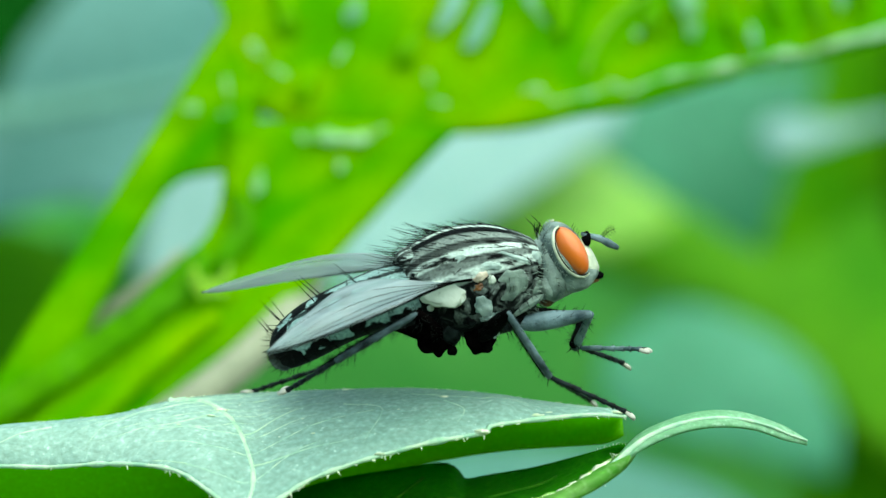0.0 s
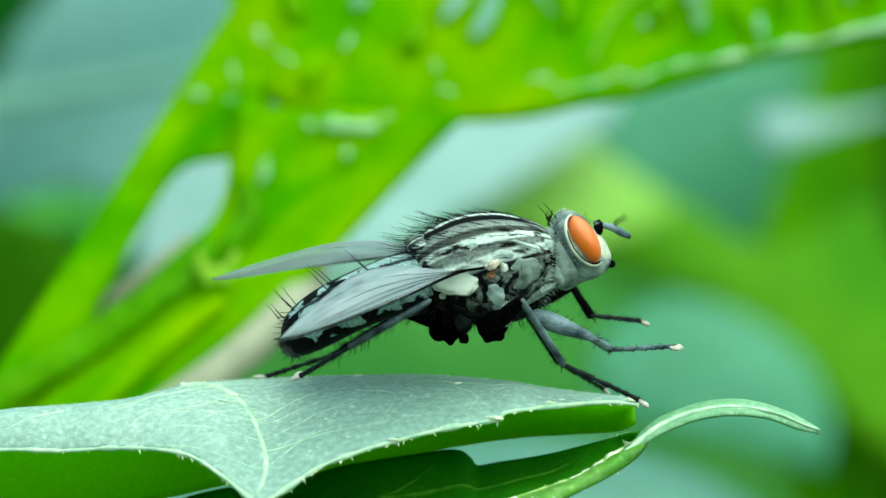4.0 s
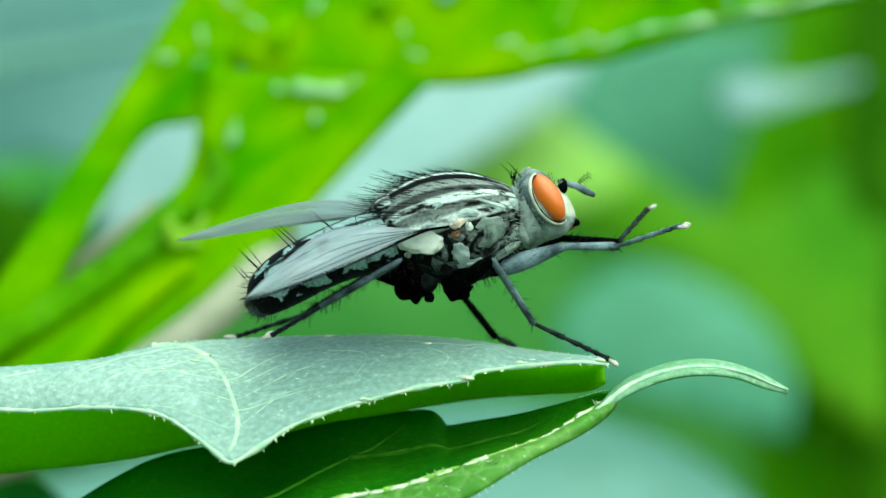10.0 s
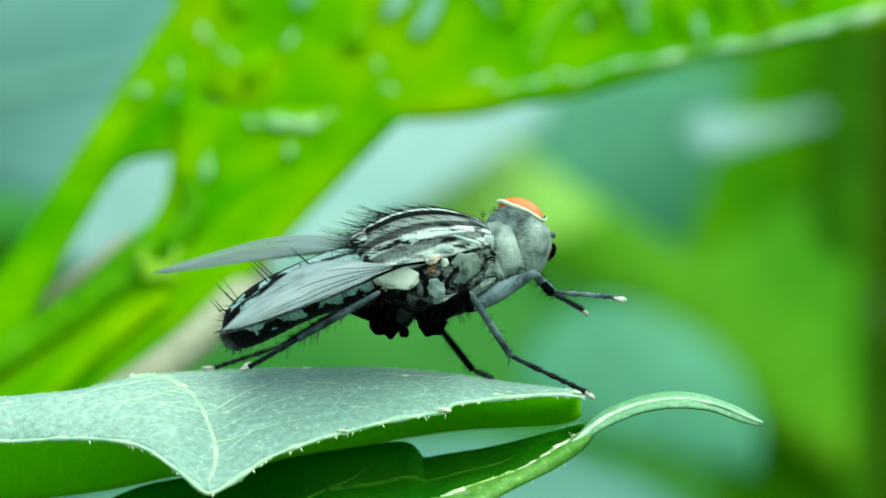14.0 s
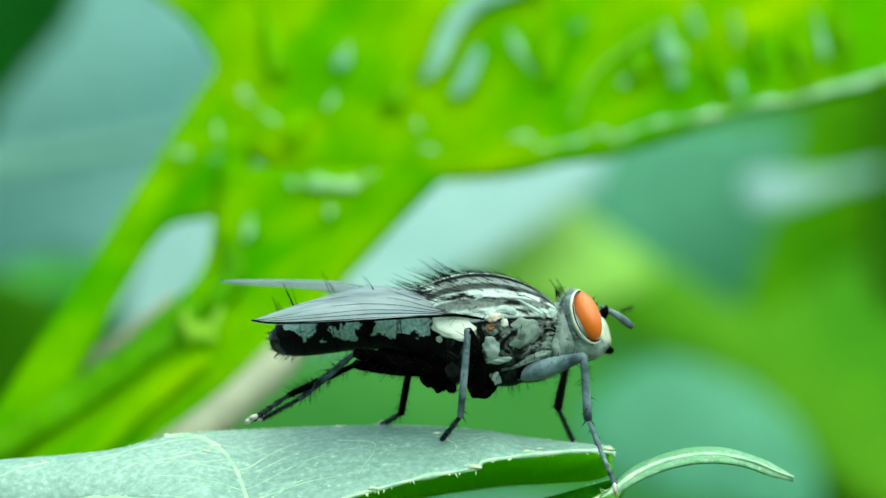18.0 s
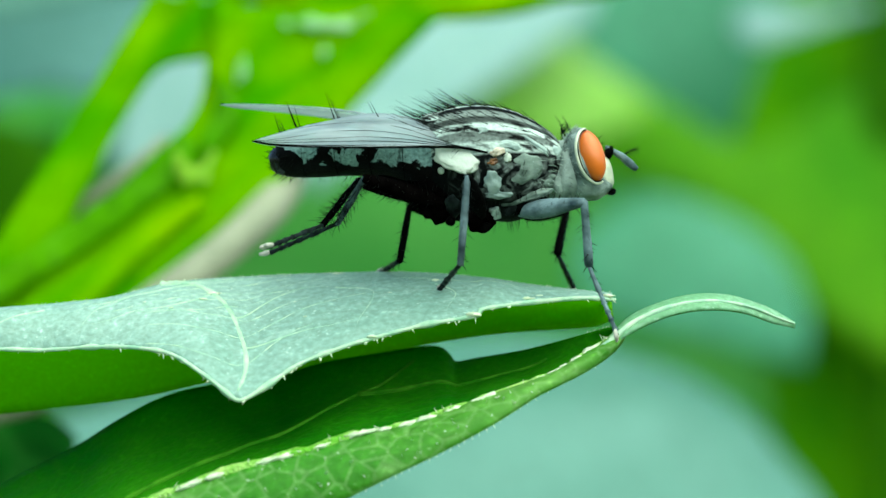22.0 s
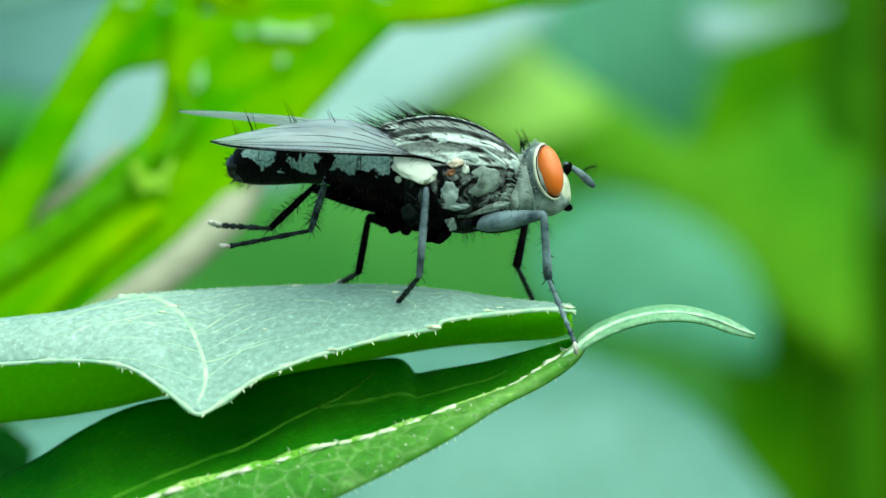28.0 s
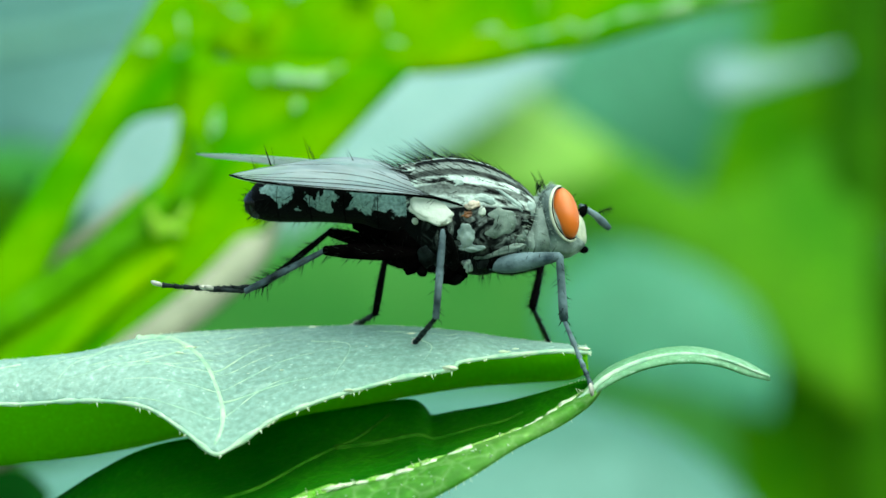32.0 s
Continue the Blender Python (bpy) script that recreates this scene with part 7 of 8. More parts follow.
    walk(legs["NM"][0], [
        (0, stretch(-0.68, -1.4, -2.27, 0.47, -3.65, -1.32)), (3, stretch(-0.68, -1.4, -2.27, 0.48, -3.64, -1.31)), (4.5, stretch(-0.68, -1.4, -2.27, 0.57, -3.59, -1.31)),
        (6, stretch(-0.68, -1.4, -2.27, 0.66, -3.54, -1.31)), (9, stretch(-0.68, -1.4, -2.27, 0.7, -3.56, -1.42)), (14.5, stretch(-0.68, -1.4, -2.27, 0.83, -3.44, -1.34)),
        (15, stretch(-0.68, -1.4, -2.27, 0.43, -3.47, -0.94)), (15.5, stretch(-0.68, -1.4, -2.27, 0.05, -3.34, -0.54)), (16, stretch(-0.68, -1.4, -2.27, -0.02, -3.37, -0.54)),
        (16.5, stretch(-0.68, -1.4, -2.27, -1.02, -3.62, -0.78)), (17, stretch(-0.68, -1.4, -2.27, -0.84, -3.73, -0.92)), (17.5, stretch(-0.68, -1.4, -2.27, -0.79, -3.76, -0.96)),
        (17.75, stretch(-0.68, -1.4, -2.27, -0.92, -3.55, -0.66)), (18, stretch(-0.68, -1.4, -2.27, -1.05, -3.3, -0.38)), (18.5, stretch(-0.68, -1.4, -2.27, -1.12, -3.43, -0.54)),
        (19, stretch(-0.68, -1.4, -2.27, -1.18, -3.54, -0.71)), (23, stretch(-0.68, -1.4, -2.27, -1.2, -3.66, -0.89)), (25, stretch(-0.68, -1.4, -2.27, -1.16, -3.69, -0.92)),
        (25.5, stretch(-0.68, -1.4, -2.27, -1.15, -3.69, -0.92)), (26, stretch(-0.68, -1.4, -2.27, -1.15, -3.69, -0.93)), (28, stretch(-0.68, -1.4, -2.27, -1.13, -3.71, -0.94)),
        (32, stretch(-0.68, -1.4, -2.27, -1.13, -3.71, -0.95)),
    ])
    walk(legs["NM"][1], [
        (0, stretch(0.47, -3.65, -1.32, 1.23, -2.62, -4.2)), (3, stretch(0.48, -3.64, -1.31, 1.25, -2.62, -4.19)), (4.5, stretch(0.57, -3.59, -1.31, 1.34, -2.57, -4.19)),
        (6, stretch(0.66, -3.54, -1.31, 1.42, -2.52, -4.2)), (9, stretch(0.7, -3.56, -1.42, 1.45, -2.55, -4.31)), (14.5, stretch(0.83, -3.44, -1.34, 1.62, -2.4, -4.21)),
        (15, stretch(0.43, -3.47, -0.94, 0.66, -2.36, -3.87)), (15.5, stretch(0.05, -3.34, -0.54, -0.28, -2.39, -3.52)), (16, stretch(-0.02, -3.37, -0.54, -0.79, -2.65, -3.51)),
        (16.5, stretch(-1.02, -3.62, -0.78, -1.57, -2.21, -3.54)), (17, stretch(-0.84, -3.73, -0.92, -1.32, -2.57, -3.81)), (17.5, stretch(-0.79, -3.76, -0.96, -1.28, -2.5, -3.81)),
        (17.75, stretch(-0.92, -3.55, -0.66, -1.47, -2.95, -3.63)), (18, stretch(-1.05, -3.3, -0.38, -1.66, -3.33, -3.47)), (18.5, stretch(-1.12, -3.43, -0.54, -1.67, -3.47, -3.65)),
        (19, stretch(-1.18, -3.54, -0.71, -1.68, -3.59, -3.82)), (23, stretch(-1.2, -3.66, -0.89, -1.59, -3.72, -4.01)), (25, stretch(-1.16, -3.69, -0.92, -1.51, -3.74, -4.05)),
        (25.5, stretch(-1.15, -3.69, -0.92, -1.49, -3.75, -4.05)), (26, stretch(-1.15, -3.69, -0.93, -1.47, -3.75, -4.06)), (28, stretch(-1.13, -3.71, -0.94, -1.41, -3.78, -4.08)),
        (32, stretch(-1.13, -3.71, -0.95, -1.41, -3.77, -4.09)),
    ])
    walk(legs["NM"][2], [
        (0, stretch(1.23, -2.62, -4.2, 3.64, -3.22, -6.37)), (3, stretch(1.25, -2.62, -4.19, 3.66, -3.24, -6.35)), (4.5, stretch(1.34, -2.57, -4.19, 3.74, -3.21, -6.37)),
        (6, stretch(1.42, -2.52, -4.2, 3.81, -3.17, -6.38)), (9, stretch(1.45, -2.55, -4.31, 3.84, -3.19, -6.5)), (14.5, stretch(1.62, -2.4, -4.21, 4.03, -3.03, -6.38)),
        (15, stretch(0.66, -2.36, -3.87, 2.28, -0.51, -6.08)), (15.5, stretch(-0.28, -2.39, -3.52, 0.37, 0.31, -5.31)), (16, stretch(-0.79, -2.65, -3.51, -0.97, 0.39, -4.78)),
        (16.5, stretch(-1.57, -2.21, -3.54, -2.64, 0.81, -4.31)), (17, stretch(-1.32, -2.57, -3.81, -2.24, 0.51, -4.58)), (17.5, stretch(-1.28, -2.5, -3.81, -2.14, 0.56, -4.69)),
        (17.75, stretch(-1.47, -2.95, -3.63, -2.35, 0.1, -4.55)), (18, stretch(-1.66, -3.33, -3.47, -2.56, -0.31, -4.42)), (18.5, stretch(-1.67, -3.47, -3.65, -2.56, -0.44, -4.6)),
        (19, stretch(-1.68, -3.59, -3.82, -2.56, -0.56, -4.79)), (23, stretch(-1.59, -3.72, -4.01, -2.41, -0.69, -5.02)), (25, stretch(-1.51, -3.74, -4.05, -2.33, -0.71, -5.06)),
        (25.5, stretch(-1.49, -3.75, -4.05, -2.3, -0.71, -5.07)), (26, stretch(-1.47, -3.75, -4.06, -2.28, -0.72, -5.08)), (28, stretch(-1.41, -3.78, -4.08, -2.19, -0.75, -5.13)),
        (32, stretch(-1.41, -3.77, -4.09, -2.19, -0.73, -5.12)),
    ])
    walk(legs["FM"][0], [
        (0, stretch(-0.94, 1.4, -2.28, 0.56, 3.62, -2.58)), (3, stretch(-0.94, 1.4, -2.28, 0.61, 3.59, -2.57)), (4.5, stretch(-0.94, 1.4, -2.28, 0.71, 3.52, -2.54)),
        (6, stretch(-0.94, 1.4, -2.28, 0.81, 3.44, -2.52)), (6.5, stretch(-0.94, 1.4, -2.28, -0.62, 3.86, -3.35)), (9, stretch(-0.94, 1.4, -2.28, -0.63, 3.81, -3.45)),
        (14.5, stretch(-0.94, 1.4, -2.28, -0.45, 3.84, -3.32)), (15, stretch(-0.94, 1.4, -2.28, -1.15, 4.08, -2.5)), (15.5, stretch(-0.94, 1.4, -2.28, -1.85, 3.86, -1.64)),
        (16, stretch(-0.94, 1.4, -2.28, -2.46, 3.33, -1.17)), (16.5, stretch(-0.94, 1.4, -2.28, -2.67, 1.36, -0.21)), (17, stretch(-0.94, 1.4, -2.28, -2.8, 1.32, -0.32)),
        (17.5, stretch(-0.94, 1.4, -2.28, -2.83, 1.31, -0.35)), (17.75, stretch(-0.94, 1.4, -2.28, -3.05, 1.75, -0.75)), (18, stretch(-0.94, 1.4, -2.28, -3.28, 2.11, -1.14)),
        (18.5, stretch(-0.94, 1.4, -2.28, -3.34, 2.2, -1.33)), (19, stretch(-0.94, 1.4, -2.28, -3.39, 2.25, -1.53)), (23, stretch(-0.94, 1.4, -2.28, -3.36, 2.49, -1.8)),
        (25, stretch(-0.94, 1.4, -2.28, -3.32, 2.59, -1.85)), (25.5, stretch(-0.94, 1.4, -2.28, -3.31, 2.62, -1.87)), (26, stretch(-0.94, 1.4, -2.28, -3.3, 2.65, -1.88)),
        (28, stretch(-0.94, 1.4, -2.28, -3.25, 2.75, -1.94)), (32, stretch(-0.94, 1.4, -2.28, -3.25, 2.75, -1.94)),
    ])
    walk(legs["FM"][1], [
        (0, stretch(0.56, 3.62, -2.58, 1.23, 1.56, -4.87)), (3, stretch(0.61, 3.59, -2.57, 1.26, 1.52, -4.85)), (4.5, stretch(0.71, 3.52, -2.54, 1.34, 1.45, -4.83)),
        (6, stretch(0.81, 3.44, -2.52, 1.42, 1.36, -4.81)), (6.5, stretch(-0.62, 3.86, -3.35, 0.04, 1.21, -4.92)), (9, stretch(-0.63, 3.81, -3.45, 0.06, 1.17, -5.02)),
        (14.5, stretch(-0.45, 3.84, -3.32, 0.23, 1.21, -4.91)), (15, stretch(-1.15, 4.08, -2.5, -1.12, 1.32, -4.02)), (15.5, stretch(-1.85, 3.86, -1.64, -2.44, 1.13, -3.09)),
        (16, stretch(-2.46, 3.33, -1.17, -3.28, 0.77, -2.8)), (16.5, stretch(-2.67, 1.36, -0.21, -4.41, -0.49, -2.07)), (17, stretch(-2.8, 1.32, -0.32, -4.24, 0.11, -2.85)),
        (17.5, stretch(-2.83, 1.31, -0.35, -4.26, 0.42, -3.01)), (17.75, stretch(-3.05, 1.75, -0.75, -4.05, 0.1, -3.1)), (18, stretch(-3.28, 2.11, -1.14, -3.84, -0.25, -3.15)),
        (18.5, stretch(-3.34, 2.2, -1.33, -3.86, -0.15, -3.36)), (19, stretch(-3.39, 2.25, -1.53, -3.88, -0.1, -3.57)), (23, stretch(-3.36, 2.49, -1.8, -3.79, 0.13, -3.84)),
        (25, stretch(-3.32, 2.59, -1.85, -3.71, 0.24, -3.91)), (25.5, stretch(-3.31, 2.62, -1.87, -3.7, 0.26, -3.92)), (26, stretch(-3.3, 2.65, -1.88, -3.68, 0.29, -3.94)),
        (28, stretch(-3.25, 2.75, -1.94, -3.62, 0.38, -3.99)), (32, stretch(-3.25, 2.75, -1.94, -3.62, 0.4, -4)),
    ])
    walk(legs["FM"][2], [
        (0, stretch(1.23, 1.56, -4.87, 2.75, 3.67, -6.9)), (3, stretch(1.26, 1.52, -4.85, 2.8, 3.62, -6.88)), (4.5, stretch(1.34, 1.45, -4.83, 2.88, 3.54, -6.86)),
        (6, stretch(1.42, 1.36, -4.81, 2.97, 3.45, -6.84)), (6.5, stretch(0.04, 1.21, -4.92, 0.83, 4.17, -6.14)), (9, stretch(0.06, 1.17, -5.02, 0.81, 4.14, -6.24)),
        (14.5, stretch(0.23, 1.21, -4.91, 1.02, 4.19, -6.09)), (15, stretch(-1.12, 1.32, -4.02, -0.79, 4.47, -4.96)), (15.5, stretch(-2.44, 1.13, -3.09, -2.57, 4.36, -3.76)),
        (16, stretch(-3.28, 0.77, -2.8, -3.85, 3.99, -3.27)), (16.5, stretch(-4.41, -0.49, -2.07, -5.47, 2.55, -2.77)), (17, stretch(-4.24, 0.11, -2.85, -5.43, 3.16, -3.28)),
        (17.5, stretch(-4.26, 0.42, -3.01, -5.55, 3.44, -3.4)), (17.75, stretch(-4.05, 0.1, -3.1, -5.15, 3.2, -3.5)), (18, stretch(-3.84, -0.25, -3.15, -4.74, 2.9, -3.57)),
        (18.5, stretch(-3.86, -0.15, -3.36, -4.76, 2.99, -3.79)), (19, stretch(-3.88, -0.1, -3.57, -4.77, 3.04, -4.02)), (23, stretch(-3.79, 0.13, -3.84, -4.65, 3.28, -4.34)),
        (25, stretch(-3.71, 0.24, -3.91, -4.58, 3.38, -4.41)), (25.5, stretch(-3.7, 0.26, -3.92, -4.56, 3.41, -4.43)), (26, stretch(-3.68, 0.29, -3.94, -4.54, 3.43, -4.45)),
        (28, stretch(-3.62, 0.38, -3.99, -4.46, 3.53, -4.54)), (32, stretch(-3.62, 0.4, -4, -4.45, 3.54, -4.53)),
    ])
    walk(legs["NH"][0], [
        (0, stretch(-2.13, -1.2, -1.74, -2.64, -4.16, -0.25)), (3, stretch(-2.13, -1.2, -1.74, -2.63, -4.15, -0.24)), (4.5, stretch(-2.13, -1.2, -1.74, -2.55, -4.16, -0.22)),
        (6, stretch(-2.13, -1.2, -1.74, -2.46, -4.16, -0.21)), (9, stretch(-2.13, -1.2, -1.74, -2.42, -4.21, -0.31)), (14.5, stretch(-2.13, -1.2, -1.74, -2.3, -4.19, -0.24)),
        (15, stretch(-2.13, -1.2, -1.74, -2.33, -4.21, -0.28)), (15.5, stretch(-2.13, -1.2, -1.74, -2.35, -4.23, -0.32)), (16, stretch(-2.13, -1.2, -1.74, -2.24, -4.31, -0.49)),
        (16.5, stretch(-2.13, -1.2, -1.74, -2.12, -4.37, -0.66)), (17, stretch(-2.13, -1.2, -1.74, -4.34, -3.55, -0.85)), (17.5, stretch(-2.13, -1.2, -1.74, -5.44, -1.34, -1.25)),
        (17.75, stretch(-2.13, -1.2, -1.74, -5.39, -1.33, -0.99)), (18, stretch(-2.13, -1.2, -1.74, -5.3, -1.6, -0.73)), (18.5, stretch(-2.13, -1.2, -1.74, -5.41, -1.33, -1.09)),
        (19, stretch(-2.13, -1.2, -1.74, -5.15, -2.64, -1.82)), (19.5, stretch(-2.13, -1.2, -1.74, -5.33, -1.34, -0.76)), (20, stretch(-2.13, -1.2, -1.74, -5.21, -2.37, -1.13)),
        (20.5, stretch(-2.13, -1.2, -1.74, -5.32, -1.33, -0.72)), (21, stretch(-2.13, -1.2, -1.74, -5.33, -1.32, -0.75)), (21.5, stretch(-2.13, -1.2, -1.74, -4.86, -2.89, -0.78)),
        (22, stretch(-2.13, -1.2, -1.74, -4.92, -2.73, -0.71)), (22.5, stretch(-2.13, -1.2, -1.74, -3.4, -4.08, -0.6)), (23, stretch(-2.13, -1.2, -1.74, -4.01, -3.83, -0.87)),
        (23.5, stretch(-2.13, -1.2, -1.74, -3.67, -4.06, -0.91)), (24, stretch(-2.13, -1.2, -1.74, -3.54, -4.09, -0.81)), (24.5, stretch(-2.13, -1.2, -1.74, -2.88, -4.38, -1)),
        (25, stretch(-2.13, -1.2, -1.74, -3.46, -4.19, -1.02)), (25.5, stretch(-2.13, -1.2, -1.74, -4.05, -3.86, -1.05)), (26, stretch(-2.13, -1.2, -1.74, -4.64, -3.31, -1.09)),
        (26.5, stretch(-2.13, -1.2, -1.74, -5.26, -2.22, -1.12)), (27, stretch(-2.13, -1.2, -1.74, -5.46, -1.31, -1.41)), (27.5, stretch(-2.13, -1.2, -1.74, -5.47, -1.31, -1.62)),
        (28, stretch(-2.13, -1.2, -1.74, -4.72, -2.92, -0.5)), (28.5, stretch(-2.13, -1.2, -1.74, -4.87, -2.81, -0.68)), (29, stretch(-2.13, -1.2, -1.74, -4.93, -2.62, -0.58)),
        (29.5, stretch(-2.13, -1.2, -1.74, -4.64, -3.1, -0.6)), (30, stretch(-2.13, -1.2, -1.74, -4.79, -2.96, -0.71)), (30.5, stretch(-2.13, -1.2, -1.74, -2.92, -4.04, -0.15)),
        (31, stretch(-2.13, -1.2, -1.74, -3.68, -3.71, -0.15)), (31.5, stretch(-2.13, -1.2, -1.74, -5.41, -1.3, -1.06)), (32, stretch(-2.13, -1.2, -1.74, -5.47, -1.3, -1.62)),
    ])
    walk(legs["NH"][1], [
        (0, stretch(-2.64, -4.16, -0.25, -5.86, -4.43, -0.91)), (3, stretch(-2.63, -4.15, -0.24, -5.86, -4.4, -0.9)), (4.5, stretch(-2.55, -4.16, -0.22, -5.77, -4.39, -0.87)),
        (6, stretch(-2.46, -4.16, -0.21, -5.69, -4.37, -0.85)), (9, stretch(-2.42, -4.21, -0.31, -5.64, -4.45, -0.94)), (14.5, stretch(-2.3, -4.19, -0.24, -5.53, -4.39, -0.92)),
        (15, stretch(-2.33, -4.21, -0.28, -5.56, -4.38, -0.95)), (15.5, stretch(-2.35, -4.23, -0.32, -5.56, -3.84, -1)), (16, stretch(-2.24, -4.31, -0.49, -5.29, -3.3, -1.22)),
        (16.5, stretch(-2.12, -4.37, -0.66, -5.02, -2.99, -1.4)), (17, stretch(-4.34, -3.55, -0.85, -6.37, -1.1, 0.01)), (17.5, stretch(-5.44, -1.34, -1.25, -7.39, 1.32, -1.27)),
        (17.75, stretch(-5.39, -1.33, -0.99, -7.51, 1.09, -1.72)), (18, stretch(-5.3, -1.6, -0.73, -7.58, 0.3, -2.18)), (18.5, stretch(-5.41, -1.33, -1.09, -7.97, 0.38, -2.27)),
        (19, stretch(-5.15, -2.64, -1.82, -7.53, -0.82, -3.2)), (19.5, stretch(-5.33, -1.34, -0.76, -7.68, 0.5, -2.18)), (20, stretch(-5.21, -2.37, -1.13, -6.42, 0.25, -2.73)),
        (20.5, stretch(-5.32, -1.33, -0.72, -5.85, 1.54, -2.26)), (21, stretch(-5.33, -1.32, -0.75, -6.2, 1.32, -2.54)), (21.5, stretch(-4.86, -2.89, -0.78, -6.36, -0.4, -2.35)),
        (22, stretch(-4.92, -2.73, -0.71, -6.08, -0.08, -2.31)), (22.5, stretch(-3.4, -4.08, -0.6, -5.71, -1.89, -1.45)), (23, stretch(-4.01, -3.83, -0.87, -6.66, -2.31, 0.38)),
        (23.5, stretch(-3.67, -4.06, -0.91, -6.5, -2.89, 0.32)), (24, stretch(-3.54, -4.09, -0.81, -6.19, -2.49, 0.32)), (24.5, stretch(-2.88, -4.38, -1, -4.33, -1.46, -1.53)),
        (25, stretch(-3.46, -4.19, -1.02, -5.3, -1.52, -1.64)), (25.5, stretch(-4.05, -3.86, -1.05, -6.27, -1.52, -1.76)), (26, stretch(-4.64, -3.31, -1.09, -7.25, -1.45, -1.88)),
        (26.5, stretch(-5.26, -2.22, -1.12, -8.24, -1.11, -2.01)), (27, stretch(-5.46, -1.31, -1.41, -8.36, -0.29, -2.6)), (27.5, stretch(-5.47, -1.31, -1.62, -8.28, -1.51, -3.36)),
        (28, stretch(-4.72, -2.92, -0.5, -5.38, -0.31, -2.41)), (28.5, stretch(-4.87, -2.81, -0.68, -5.85, 0.02, -2.08)), (29, stretch(-4.93, -2.62, -0.58, -5.74, 0.25, -1.99)),
        (29.5, stretch(-4.64, -3.1, -0.6, -5.45, -0.16, -1.89)), (30, stretch(-4.79, -2.96, -0.71, -5.93, -0.06, -1.82)), (30.5, stretch(-2.92, -4.04, -0.15, -5.74, -2.5, -0.89)),
        (31, stretch(-3.68, -3.71, -0.15, -5.99, -1.39, 0.22)), (31.5, stretch(-5.41, -1.3, -1.06, -8.43, -0.67, -2.24)), (32, stretch(-5.47, -1.3, -1.62, -8.41, -1.49, -3.12)),
    ])
    walk(legs["NH"][2], [
        (0, stretch(-5.86, -4.43, -0.91, -8.16, -2.21, -1.75)), (3, stretch(-5.86, -4.4, -0.9, -8.13, -2.17, -1.74)), (4.5, stretch(-5.77, -4.39, -0.87, -8.04, -2.14, -1.7)),
        (6, stretch(-5.69, -4.37, -0.85, -7.95, -2.11, -1.66)), (9, stretch(-5.64, -4.45, -0.94, -7.92, -2.21, -1.77)), (14.5, stretch(-5.53, -4.39, -0.92, -7.78, -2.12, -1.74)),
        (15, stretch(-5.56, -4.38, -0.95, -7.79, -2.05, -1.64)), (15.5, stretch(-5.56, -3.84, -1, -7.83, -1.52, -1.58)), (16, stretch(-5.29, -3.3, -1.22, -7.7, -1.12, -1.79)),
        (16.5, stretch(-5.02, -2.99, -1.4, -7.55, -0.95, -1.98)), (17, stretch(-6.37, -1.1, 0.01, -9.1, 0.51, 0.94)), (17.5, stretch(-7.39, 1.32, -1.27, -8.79, 4.24, -0.63)),
        (17.75, stretch(-7.51, 1.09, -1.72, -9.15, 3.96, -1.72)), (18, stretch(-7.58, 0.3, -2.18, -9.36, 2.99, -2.85)), (18.5, stretch(-7.97, 0.38, -2.27, -11.26, 0.64, -2.43)),
        (19, stretch(-7.53, -0.82, -3.2, -9.23, 2, -3.41)), (19.5, stretch(-7.68, 0.5, -2.18, -10.06, 2.77, -2.01)), (20, stretch(-6.42, 0.25, -2.73, -8.86, 2.44, -3.08)),
        (20.5, stretch(-5.85, 1.54, -2.26, -8.89, 2.72, -2.78)), (21, stretch(-6.2, 1.32, -2.54, -9.21, 2.67, -2.44)), (21.5, stretch(-6.36, -0.4, -2.35, -8.88, 1.69, -2.72)),
        (22, stretch(-6.08, -0.08, -2.31, -8.92, 1.23, -3.36)), (22.5, stretch(-5.71, -1.89, -1.45, -7.39, 0.76, -0.45)), (23, stretch(-6.66, -2.31, 0.38, -9.63, -1.23, 1.35)),
        (23.5, stretch(-6.5, -2.89, 0.32, -9.1, -1.27, 1.54)), (24, stretch(-6.19, -2.49, 0.32, -8.84, -1, 1.61)), (24.5, stretch(-4.33, -1.46, -1.53, -6.21, 1.25, -1.45)),
        (25, stretch(-5.3, -1.52, -1.64, -7.4, 0.98, -1.09)), (25.5, stretch(-6.27, -1.52, -1.76, -8.57, 0.62, -0.75)), (26, stretch(-7.25, -1.45, -1.88, -9.73, 0.16, -0.42)),
        (26.5, stretch(-8.24, -1.11, -2.01, -10.87, -0.52, -0.11)), (27, stretch(-8.36, -0.29, -2.6, -11.5, 0.67, -2.27)), (27.5, stretch(-8.28, -1.51, -3.36, -11.52, -1.83, -2.82)),
        (28, stretch(-5.38, -0.31, -2.41, -8.62, -0.53, -3.02)), (28.5, stretch(-5.85, 0.02, -2.08, -9.04, 0.77, -2.44)), (29, stretch(-5.74, 0.25, -1.99, -9, 0.03, -2.41)),
        (29.5, stretch(-5.45, -0.16, -1.89, -8.73, -0.38, -2.13)), (30, stretch(-5.93, -0.06, -1.82, -9.21, -0.29, -2.08)), (30.5, stretch(-5.74, -2.5, -0.89, -8.37, -0.57, -0.37)),
        (31, stretch(-5.99, -1.39, 0.22, -8.21, 0.96, 0.93)), (31.5, stretch(-8.43, -0.67, -2.24, -11.71, -0.99, -2.42)), (32, stretch(-8.41, -1.49, -3.12, -11.68, -1.81, -2.85)),
    ])
